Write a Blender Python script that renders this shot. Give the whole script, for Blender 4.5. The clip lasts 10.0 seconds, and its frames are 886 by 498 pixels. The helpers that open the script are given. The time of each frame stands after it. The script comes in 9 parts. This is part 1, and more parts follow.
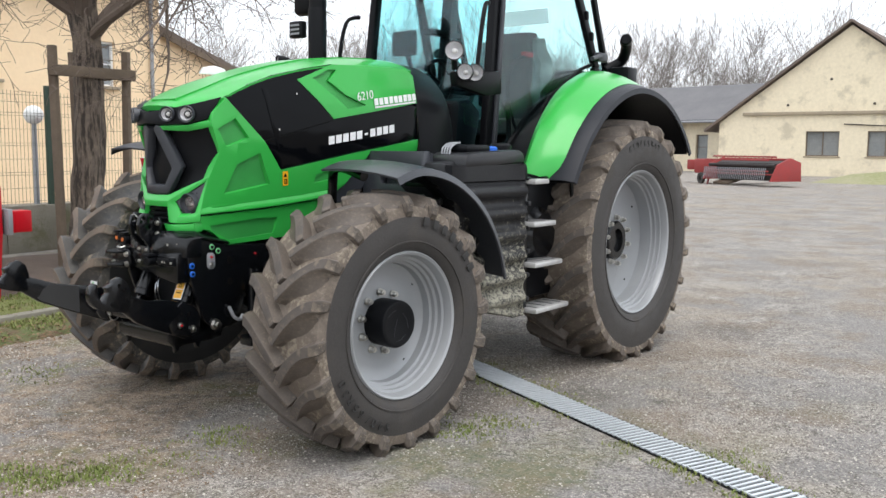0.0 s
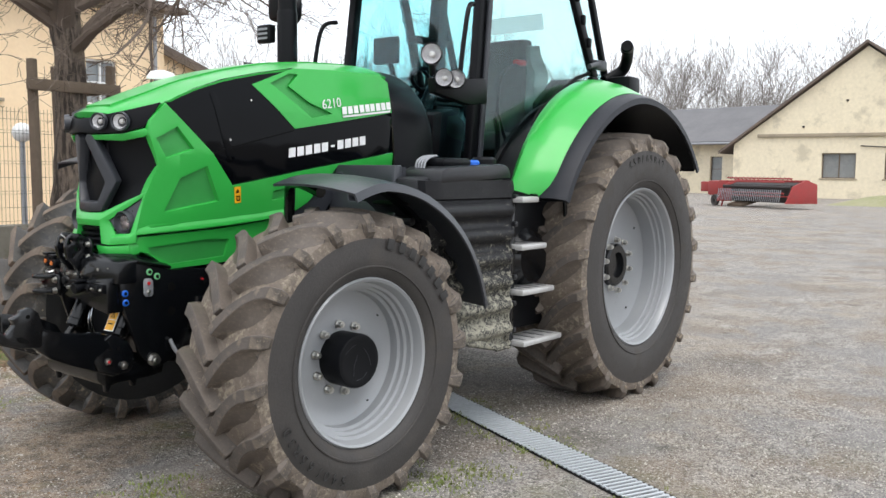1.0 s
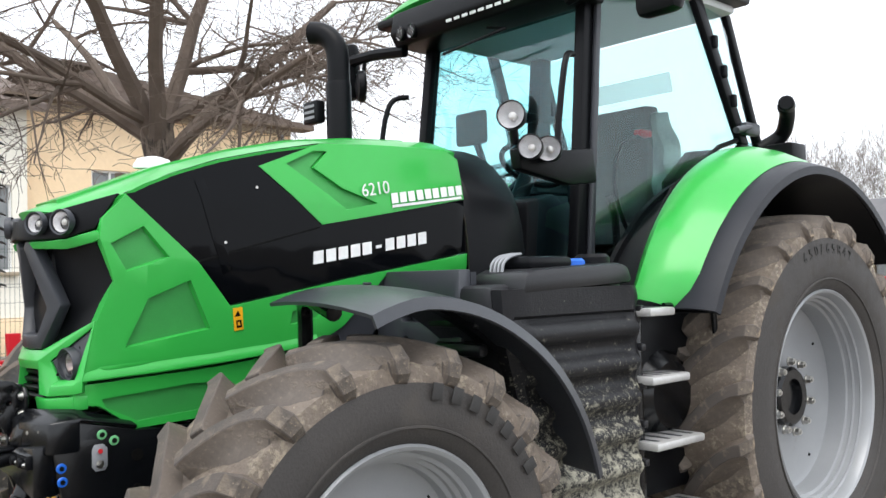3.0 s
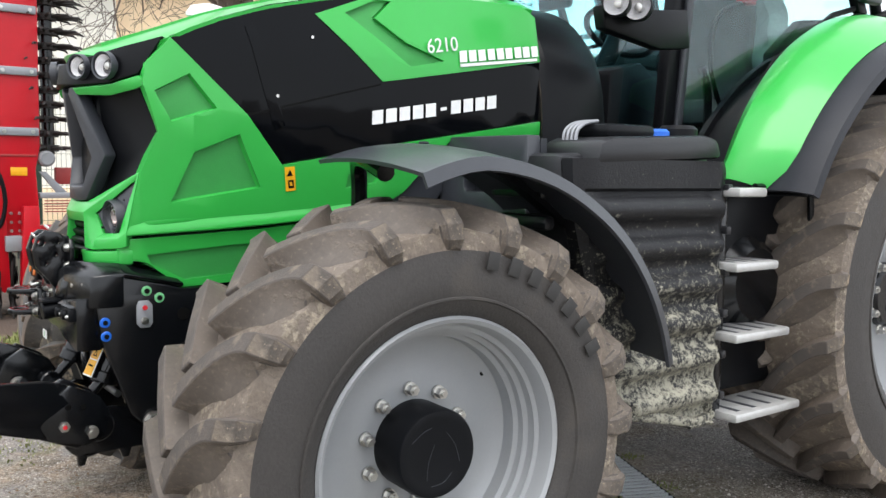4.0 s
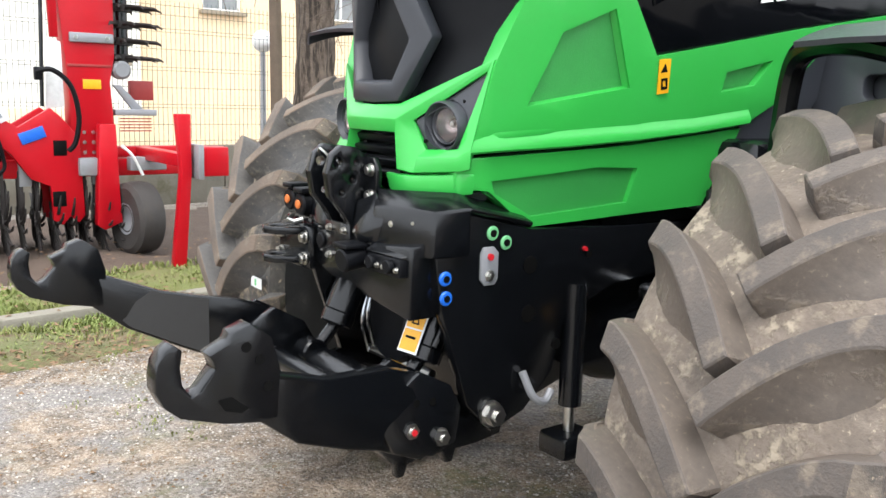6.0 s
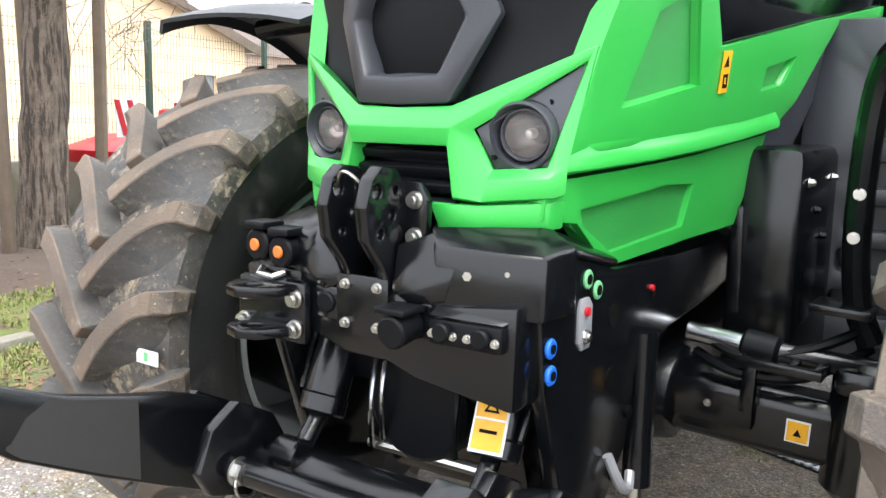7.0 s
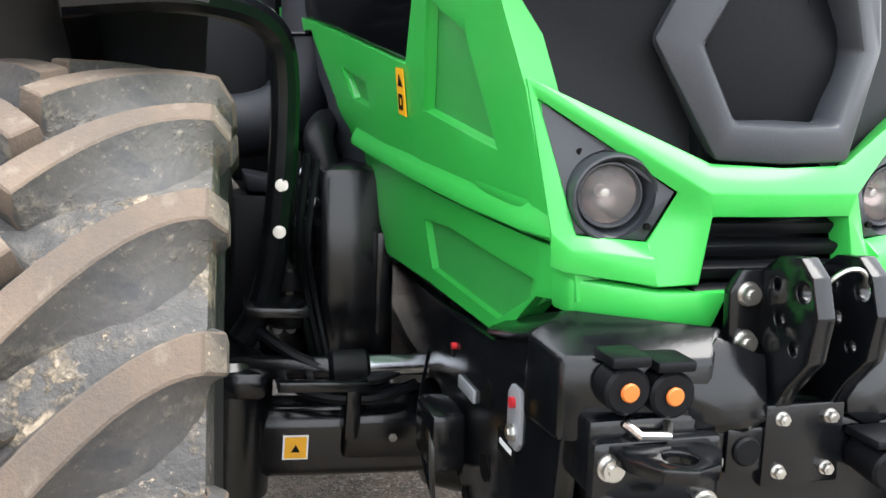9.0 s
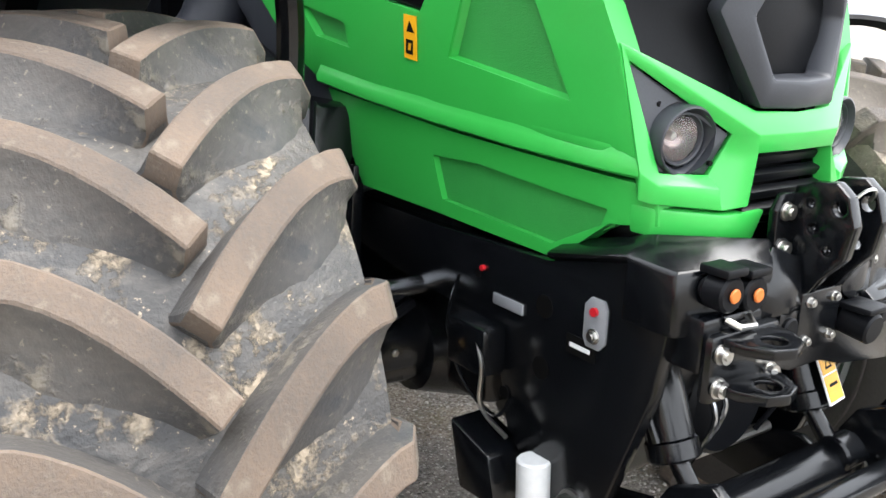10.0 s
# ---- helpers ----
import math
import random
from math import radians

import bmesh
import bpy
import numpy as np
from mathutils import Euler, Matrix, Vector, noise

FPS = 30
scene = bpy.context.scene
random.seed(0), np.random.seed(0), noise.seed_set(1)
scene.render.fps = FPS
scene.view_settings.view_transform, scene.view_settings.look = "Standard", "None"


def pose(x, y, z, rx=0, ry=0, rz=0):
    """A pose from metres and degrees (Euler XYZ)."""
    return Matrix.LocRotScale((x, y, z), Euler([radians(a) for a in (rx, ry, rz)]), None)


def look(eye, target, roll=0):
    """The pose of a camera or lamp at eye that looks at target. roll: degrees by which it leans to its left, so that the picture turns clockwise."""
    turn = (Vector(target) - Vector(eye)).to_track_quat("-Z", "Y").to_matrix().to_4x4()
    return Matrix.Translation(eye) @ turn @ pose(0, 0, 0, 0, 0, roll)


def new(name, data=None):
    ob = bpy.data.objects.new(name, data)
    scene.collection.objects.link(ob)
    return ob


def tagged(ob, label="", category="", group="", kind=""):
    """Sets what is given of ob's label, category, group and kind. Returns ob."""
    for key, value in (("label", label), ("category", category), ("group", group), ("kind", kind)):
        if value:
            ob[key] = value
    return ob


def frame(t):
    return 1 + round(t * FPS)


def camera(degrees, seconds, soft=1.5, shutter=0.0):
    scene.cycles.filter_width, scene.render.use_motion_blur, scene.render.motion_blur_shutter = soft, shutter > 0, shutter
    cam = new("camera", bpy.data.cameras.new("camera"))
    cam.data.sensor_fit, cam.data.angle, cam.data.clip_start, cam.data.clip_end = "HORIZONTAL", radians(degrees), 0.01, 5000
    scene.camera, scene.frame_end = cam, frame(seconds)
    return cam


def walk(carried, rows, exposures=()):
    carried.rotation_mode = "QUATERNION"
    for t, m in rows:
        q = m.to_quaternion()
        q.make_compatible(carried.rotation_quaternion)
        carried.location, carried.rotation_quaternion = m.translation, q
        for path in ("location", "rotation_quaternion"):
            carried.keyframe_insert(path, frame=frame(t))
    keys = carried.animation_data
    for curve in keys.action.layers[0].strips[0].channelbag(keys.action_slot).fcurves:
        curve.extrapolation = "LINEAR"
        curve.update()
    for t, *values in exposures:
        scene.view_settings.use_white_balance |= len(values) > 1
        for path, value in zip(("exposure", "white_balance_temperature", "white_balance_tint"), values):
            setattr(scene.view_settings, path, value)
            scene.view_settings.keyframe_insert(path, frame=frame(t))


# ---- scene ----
cam = camera(53.2, 10.0)
PATH = [
    (0, (3.589, 4.289, 1.622), (2.017, 3.074, 1.395), 0.5),
    (0.5, (3.313, 4.215, 1.602), (1.756, 2.974, 1.416), 0.6),
    (1, (2.982, 4.099, 1.577), (1.426, 2.856, 1.399), 0.6),
    (1.5, (2.601, 3.864, 1.593), (1.053, 2.606, 1.454), 0.4),
    (2, (2.223, 3.671, 1.571), (0.768, 2.3, 1.516), -1.6),
    (2.5, (1.948, 3.509, 1.564), (0.582, 2.049, 1.581), -1.6),
    (2.6, (1.903, 3.462, 1.565), (0.543, 1.996, 1.606), -1.1),
    (2.7, (1.851, 3.419, 1.566), (0.496, 1.95, 1.638), -1.4),
    (3.8, (1.448, 3.225, 1.509), (0.199, 1.665, 1.435), -0.0),
    (4, (1.474, 3.185, 1.479), (0.278, 1.591, 1.298), 0.8),
    (4.5, (1.643, 2.958, 1.452), (0.587, 1.294, 1.114), 2.0),
    (5, (1.786, 2.685, 1.421), (0.823, 0.984, 0.996), 2.1),
    (5.5, (1.834, 2.277, 1.419), (0.842, 0.583, 1.033), 2.2),
    (5.7, (1.829, 2.101, 1.398), (0.772, 0.443, 1.032), 2.2),
    (6.8, (1.881, 1.09, 1.345), (0.306, -0.104, 1.044), 0.5),
    (7, (1.893, 0.92, 1.338), (0.249, -0.179, 1.038), 1.1),
    (7.5, (1.897, 0.457, 1.353), (0.073, -0.294, 1.024), 0.9),
    (8, (1.822, 0.018, 1.337), (-0.11, -0.353, 0.979), 0.8),
    (8.5, (1.726, -0.389, 1.364), (-0.242, -0.356, 1.011), 1.3),
    (9, (1.639, -0.717, 1.42), (-0.264, -0.197, 1.092), 1.7),
    (9.5, (1.482, -0.983, 1.43), (-0.292, -0.148, 1.034), 2.1),
    (10, (1.529, -1.329, 1.51), (-0.043, -0.217, 0.966), 1.9),
]
EXPOSURES = [(0.0, 0.45), (2.7, 0.65), (3.8, 0.74), (4.0, 0.80), (4.5, 1.20), (5.0, 1.22), (5.7, 1.24), (7.0, 1.62), (8.5, 1.76), (9.0, 1.80), (10.0, 1.80)]
walk(cam, [(t, look(eye, target, roll)) for t, eye, target, roll in PATH], exposures=EXPOSURES)

# ---- sky, sun, exposure ----
world = bpy.data.worlds.new("overcast")
scene.world = world
world.use_nodes = True
wn, wl = world.node_tree.nodes, world.node_tree.links
wn.clear()
sky = wn.new("ShaderNodeTexSky")
sky.sky_type, sky.sun_disc = "NISHITA", False
sky.sun_elevation, sky.sun_rotation = radians(62), radians(73)
sky.dust_density, sky.air_density = 4.0, 1.0
cloud = wn.new("ShaderNodeMix")
cloud.data_type = "RGBA"
cloud.inputs["Factor"].default_value = 0.86
cloud.inputs[7].default_value = (9.3, 9.7, 10.3, 1)
bg = wn.new("ShaderNodeBackground")
bg.inputs["Strength"].default_value = 0.13
wout = wn.new("ShaderNodeOutputWorld")
wl.new(sky.outputs[0], cloud.inputs[6])
wl.new(cloud.outputs[2], bg.inputs[0])
wl.new(bg.outputs[0], wout.inputs[0])
sun = new("sun", bpy.data.lights.new("sun", "SUN"))
sun.data.energy, sun.data.angle, sun.data.color = 1.5, radians(40), (1, 0.975, 0.94)
sun.matrix_world = look((0, 0, 20), (-5.0, -8.0, 0))


# ---- materials ----
def pm(name, colour, rough=0.5, metal=0.0, second=None, scale=6.0, amount=0.5, fine=60.0, bump=0.0, sharp=0.2, spec=0.5, coat=0.0, vary=0.0, dirt=None, dirt_level=0.6, dirt_scale=3.0):
    """A surface with two scales of change: broad blotches towards second, fine grain in the relief; dirt lies in patches."""
    m = bpy.data.materials.new(name)
    m.use_nodes = True
    n, l = m.node_tree.nodes, m.node_tree.links
    b = n["Principled BSDF"]
    b.inputs["Roughness"].default_value, b.inputs["Metallic"].default_value = rough, metal
    b.inputs["Specular IOR Level"].default_value, b.inputs["Coat Weight"].default_value = spec, coat
    b.inputs["Coat Roughness"].default_value = 0.08
    tc = n.new("ShaderNodeTexCoord")
    second = second or [c * 0.8 for c in colour]

    def tex(s, detail=6):
        t = n.new("ShaderNodeTexNoise")
        t.inputs["Scale"].default_value, t.inputs["Detail"].default_value = s, detail
        t.inputs["Roughness"].default_value = 0.65
        l.new(tc.outputs["Object"], t.inputs["Vector"])
        return t.outputs["Fac"]

    def ramp(src, lo, hi):
        r = n.new("ShaderNodeMapRange")
        r.inputs[1].default_value, r.inputs[2].default_value = lo, hi
        l.new(src, r.inputs[0])
        return r.outputs[0]

    def mix(f, a, c, mode="MIX"):
        x = n.new("ShaderNodeMix")
        x.data_type, x.blend_type = "RGBA", mode
        for sock, v in ((x.inputs[0], f), (x.inputs[6], a), (x.inputs[7], c)):
            if hasattr(v, "is_output"):
                l.new(v, sock)
            else:
                sock.default_value = v if isinstance(v, float) else (*v, 1)
        return x.outputs[2]

    broad, grain = tex(scale), tex(fine, 3)
    col = mix(ramp(broad, 0.5 - sharp, 0.5 + sharp), colour, second)
    g2 = ramp(grain, 0.2, 0.8)
    col = mix(amount * 0.5, col, mix(g2, [c * 0.55 for c in colour], [min(1, c * 1.4) for c in second]))
    if dirt:
        d = ramp(tex(dirt_scale, 9), dirt_level - 0.05, dirt_level + 0.07)
        col = mix(d, col, dirt)
        rr = n.new("ShaderNodeMix")
        rr.inputs[2].default_value, rr.inputs[3].default_value = rough, 0.95
        l.new(d, rr.inputs[0])
        l.new(rr.outputs[0], b.inputs["Roughness"])
    if vary:
        oi = n.new("ShaderNodeObjectInfo")
        v = ramp(oi.outputs["Random"], 0, 1)
        col = mix(v, col, mix(1.0, col, [1 - vary] * 3, "MULTIPLY"))
    l.new(col, b.inputs["Base Color"])
    if bump:
        bp = n.new("ShaderNodeBump")
        bp.inputs["Strength"].default_value, bp.inputs["Distance"].default_value = 0.7, bump
        l.new(grain, bp.inputs["Height"])
        l.new(bp.outputs[0], b.inputs["Normal"])
    return m


def glass(name, tint, rough=0.0):
    m = bpy.data.materials.new(name)
    m.use_nodes = True
    b = m.node_tree.nodes["Principled BSDF"]
    b.inputs["Base Color"].default_value = (*tint, 1)
    b.inputs["Transmission Weight"].default_value, b.inputs["Roughness"].default_value, b.inputs["IOR"].default_value = 1.0, rough, 1.45
    return m


GREEN = pm("green_paint", (0.034, 0.375, 0.063), 0.30, spec=0.36, coat=0.25, second=(0.027, 0.35, 0.050), scale=2.5, amount=0.12, fine=220)
GREEN_DULL = pm("green_mesh", (0.030, 0.30, 0.054), 0.5, second=(0.024, 0.24, 0.045), fine=300, amount=0.6, bump=0.002)
BLACK_GLOSS = pm("black_bonnet_panel", (0.0016, 0.0019, 0.0026), 0.10, spec=0.12, second=(0.0026, 0.003, 0.004), scale=3, fine=300, amount=0.3)
BLACK = pm("black_plastic", (0.0030, 0.0034, 0.0043), 0.40, spec=0.14, second=(0.0055, 0.006, 0.0075), scale=5, fine=220, bump=0.0003, amount=0.4)
BLACK_PAINT = pm("black_steel_paint", (0.0022, 0.0026, 0.0034), 0.19, spec=0.42, second=(0.0042, 0.0048, 0.006), scale=7, fine=140, bump=0.0003, amount=0.5)
GREY_PLASTIC = pm("dark_grey_plastic", (0.027, 0.030, 0.037), 0.42, second=(0.036, 0.039, 0.047), scale=4, fine=250, bump=0.0003, amount=0.3)
FENDER_GREY = pm("fender_plastic", (0.013, 0.0145, 0.019), 0.42, spec=0.2, second=(0.019, 0.0205, 0.026), scale=4, fine=200, bump=0.001, amount=0.4)
TANK = pm("tank_plastic", (0.010, 0.0108, 0.013), 0.36, spec=0.4, second=(0.015, 0.015, 0.017), scale=5, fine=120, bump=0.001)
# dark plastic with the sky's light on mudguard and tank front in its colour
GUARD_SKYLIT = pm("sky_lightened_plastic", (0.028, 0.031, 0.038), 0.3, spec=0.5, second=(0.04, 0.043, 0.05), scale=4, fine=200, bump=0.0008, amount=0.4)
MUDDY = pm("muddy_tank_plastic", (0.016, 0.016, 0.016), 0.6, second=(0.05, 0.047, 0.04), scale=9, fine=60, bump=0.006, dirt=(0.30, 0.285, 0.235), dirt_level=0.545, dirt_scale=30)
INNER_RIM = pm("grey_inner_rim", (0.19, 0.20, 0.21), 0.42, second=(0.13, 0.14, 0.145), scale=5, fine=80, amount=0.4)
FROST = glass("frosted_film", (0.9, 0.9, 0.9), 0.9)
RUBBER = pm("tyre_rubber", (0.0225, 0.0208, 0.0198), 0.64, second=(0.043, 0.038, 0.035), scale=3.5, fine=110, bump=0.003, amount=0.6, sharp=0.25, dirt=(0.056, 0.050, 0.045), dirt_level=0.58, dirt_scale=6)
# darker copy of the tyre rubber: shade on the right-hand wheels put into the colour
RUBBER_SHADED = pm("shaded_tyre_rubber", (0.010, 0.0102, 0.011), 0.55, spec=0.35, second=(0.017, 0.017, 0.017), scale=5, fine=110, bump=0.002, amount=0.5, dirt=(0.034, 0.032, 0.03), dirt_level=0.62, dirt_scale=9)
TREAD = pm("dusty_tread_floor", (0.088, 0.073, 0.061), 0.75, second=(0.150, 0.117, 0.089), scale=6, fine=60, bump=0.006, amount=0.6)
LUG = pm("dusty_lug", (0.245, 0.172, 0.119), 0.9, second=(0.062, 0.056, 0.052), scale=4.5, fine=150, bump=0.0035, amount=0.85, sharp=0.2, vary=0.18, dirt=(0.19, 0.155, 0.12), dirt_level=0.6, dirt_scale=18)
LUG_DRY = pm("worn_dark_lug", (0.135, 0.107, 0.087), 0.8, second=(0.045, 0.042, 0.041), scale=5.5, fine=150, bump=0.0035, amount=0.85, sharp=0.2, vary=0.18, dirt=(0.17, 0.14, 0.11), dirt_level=0.58, dirt_scale=18)
RIM = pm("silver_rim_paint", (0.31, 0.32, 0.33), 0.36, metal=0.2, second=(0.28, 0.29, 0.30), scale=4, fine=160, amount=0.15, dirt=(0.3, 0.28, 0.25), dirt_level=0.72, dirt_scale=6)
PISTON = pm("polished_piston_rod", (0.42, 0.44, 0.47), 0.22, metal=1.0, fine=120, amount=0.2, scale=30)
CHROME = pm("zinc_nut", (0.62, 0.61, 0.58), 0.3, metal=1.0, fine=120, amount=0.3, scale=30)
ALU = pm("aluminium_step", (0.55, 0.55, 0.54), 0.42, metal=0.4, fine=90, amount=0.4, scale=20)
GALV = pm("galvanised_grate", (0.58, 0.61, 0.64), 0.45, metal=0.3, second=(0.47, 0.5, 0.53), fine=90, amount=0.4, scale=14)
RED = pm("red_machine_paint", (0.45, 0.0025, 0.011), 0.36, spec=0.32, second=(0.38, 0.0025, 0.009), scale=3, fine=120, amount=0.2)
DULL_RED = pm("faded_red_paint", (0.30, 0.022, 0.02), 0.6, second=(0.22, 0.03, 0.028), scale=3, fine=30, amount=0.5)
RUST = pm("dark_rusty_steel", (0.030, 0.022, 0.019), 0.7, second=(0.016, 0.015, 0.015), scale=12, fine=60, amount=0.6, bump=0.003)
# black paint made paler and glossier to carry a reflection of the sky
SHEEN_BLACK = pm("sky_sheen_paint", (0.0085, 0.009, 0.010), 0.36, spec=0.7, second=(0.013, 0.0135, 0.0145), scale=9, fine=90, amount=0.5)
GREY_METAL = pm("grey_bracket", (0.30, 0.31, 0.33), 0.45, metal=0.3, fine=90, amount=0.3)
YELLOW = pm("yellow_sticker", (0.85, 0.42, 0.01), 0.4, scale=20, fine=200, amount=0.15)
WHITE = pm("white_film", (0.78, 0.79, 0.79), 0.45, scale=20, fine=200, amount=0.12)
TEAL = pm("teal_lettering", (0.02, 0.33, 0.31), 0.5, scale=20, fine=120, amount=0.15)
BLUE = pm("blue_plastic", (0.01, 0.13, 0.62), 0.4, scale=20, fine=120, amount=0.15)
ORANGE = pm("orange_cap", (0.55, 0.145, 0.022), 0.5, scale=20, fine=120, amount=0.2)
REDDOT = pm("red_plastic", (0.5, 0.012, 0.02), 0.4, scale=20, fine=120, amount=0.2)
MINT = pm("mint_marker", (0.16, 0.5, 0.22), 0.5, scale=20, fine=120, amount=0.2)
# print and seams; also flat black for the shade in holes and gaps
INK_AND_SHADE = pm("black_ink_and_gap_shade", (0.003, 0.003, 0.003), 0.6, spec=0.1)
GLASS = glass("cab_glass", (0.70, 0.90, 0.89))
SCREEN_GLASS = glass("tinted_screen_glass", (0.48, 0.87, 0.92))
LINING = pm("pale_roof_lining", (0.62, 0.64, 0.65), 0.9, second=(0.55, 0.57, 0.58), scale=3, fine=90, amount=0.3)
LENS = pm("clear_lamp_lens", (0.9, 0.9, 0.92), 0.05, scale=20, fine=200, amount=0.05)
LENS.node_tree.nodes["Principled BSDF"].inputs["Alpha"].default_value = 0.10
REFLECTOR = pm("lamp_reflector", (0.84, 0.84, 0.86), 0.28, metal=0.3, scale=40, fine=200, amount=0.1)
# the lens's brown reflection is put into this reflector's colour
FOG_REFLECTOR = pm("reflection_brown_lamp_cup", (0.30, 0.235, 0.215), 0.22, metal=1.0, second=(0.16, 0.13, 0.125), scale=60, fine=200, amount=0.3)
SEAT = pm("seat_cloth", (0.055, 0.058, 0.06), 0.9, second=(0.09, 0.09, 0.092), scale=6, fine=120, amount=0.5, bump=0.002)
FILM = pm("seat_plastic_film", (0.42, 0.50, 0.48), 0.2, second=(0.16, 0.20, 0.20), scale=9, fine=40, amount=0.5, bump=0.01)
BARK = pm("bark", (0.27, 0.212, 0.165), 0.95, second=(0.085, 0.068, 0.055), scale=9, fine=38, amount=0.9, bump=0.03)


def furrowed(m, dark):
    """Long upright furrows and ridges in old bark."""
    n, l = m.node_tree.nodes, m.node_tree.links
    b = n["Principled BSDF"]
    tc, mp, t, r, x, bp = (n.new("ShaderNode" + k) for k in ("TexCoord", "Mapping", "TexNoise", "MapRange", "Mix", "Bump"))
    mp.inputs["Scale"].default_value = (1, 1, 0.13)
    t.inputs["Scale"].default_value, t.inputs["Detail"].default_value, t.inputs["Roughness"].default_value = 24, 7, 0.62
    r.inputs[1].default_value, r.inputs[2].default_value = 0.54, 0.42
    x.data_type = "RGBA"
    x.inputs[7].default_value = (*dark, 1)
    l.new(tc.outputs["Object"], mp.inputs[0])
    l.new(mp.outputs[0], t.inputs["Vector"])
    l.new(t.outputs["Fac"], r.inputs[0])
    l.new(r.outputs[0], x.inputs[0])
    l.new(b.inputs["Base Color"].links[0].from_socket, x.inputs[6])
    l.new(x.outputs[2], b.inputs["Base Color"])
    bp.inputs["Strength"].default_value, bp.inputs["Distance"].default_value = 1.0, 0.03
    l.new(t.outputs["Fac"], bp.inputs["Height"])
    old = b.inputs["Normal"].links
    if old:
        l.new(old[0].from_socket, bp.inputs["Normal"])
    l.new(bp.outputs[0], b.inputs["Normal"])
    return m


BARK = furrowed(BARK, (0.045, 0.035, 0.028))
TWIG = pm("twig_bark", (0.165, 0.125, 0.10), 0.9, second=(0.10, 0.078, 0.063), scale=3, fine=30, amount=0.4)
FAR_TWIG = pm("far_twig_bark", (0.20, 0.18, 0.17), 0.95, second=(0.26, 0.24, 0.22), scale=1, fine=8, amount=0.4)
STAKE = pm("weathered_stake", (0.17, 0.125, 0.088), 0.85, second=(0.11, 0.085, 0.062), scale=6, fine=50, amount=0.7, bump=0.006)
OCHRE = pm("ochre_render", (0.83, 0.645, 0.43), 0.9, second=(0.78, 0.585, 0.375), scale=0.6, fine=9, amount=0.25, bump=0.01)
CREAM = pm("cream_render", (0.75, 0.67, 0.50), 0.9, second=(0.68, 0.60, 0.45), scale=0.35, fine=5, amount=0.5, dirt=(0.52, 0.46, 0.345), dirt_level=0.585, dirt_scale=0.8)
CREAM_DARK = pm("stained_cornice", (0.36, 0.30, 0.21), 0.9, second=(0.25, 0.21, 0.16), scale=0.8, fine=5, amount=0.4)
ROOF_TILE = pm("old_roof_tile", (0.17, 0.125, 0.10), 0.9, second=(0.11, 0.09, 0.08), scale=1.2, fine=9, amount=0.7, bump=0.03)
SLATE = pm("grey_roof_sheet", (0.15, 0.145, 0.15), 0.8, second=(0.10, 0.10, 0.105), scale=0.4, fine=5, amount=0.5)
PANE_DARK = pm("window_pane", (0.17, 0.19, 0.20), 0.12, second=(0.24, 0.25, 0.25), scale=1.2, fine=8, amount=0.4)
CONCRETE = pm("weathered_concrete", (0.24, 0.225, 0.185), 0.92, second=(0.14, 0.13, 0.10), scale=1.4, fine=30, amount=0.5, bump=0.01, dirt=(0.12, 0.115, 0.07), dirt_level=0.57, dirt_scale=3.0)
FENCE_GREEN = pm("green_fence_wire", (0.02, 0.05, 0.032), 0.55, second=(0.03, 0.06, 0.04), scale=10, fine=100, amount=0.3)
SOIL = pm("bare_soil", (0.115, 0.082, 0.06), 0.97, second=(0.07, 0.05, 0.04), scale=3, fine=40, amount=0.8, bump=0.04)
GRASS = pm("grass_blade", (0.125, 0.19, 0.036), 0.7, second=(0.20, 0.20, 0.065), scale=1.5, fine=20, amount=0.5)
STONE = pm("gravel_chip", (0.34, 0.31, 0.275), 0.9, second=(0.22, 0.205, 0.185), scale=25, fine=90, amount=0.5)
LEAFLITTER = pm("dead_leaf", (0.24, 0.15, 0.08), 0.85, second=(0.13, 0.08, 0.045), scale=14, fine=60, amount=0.5)


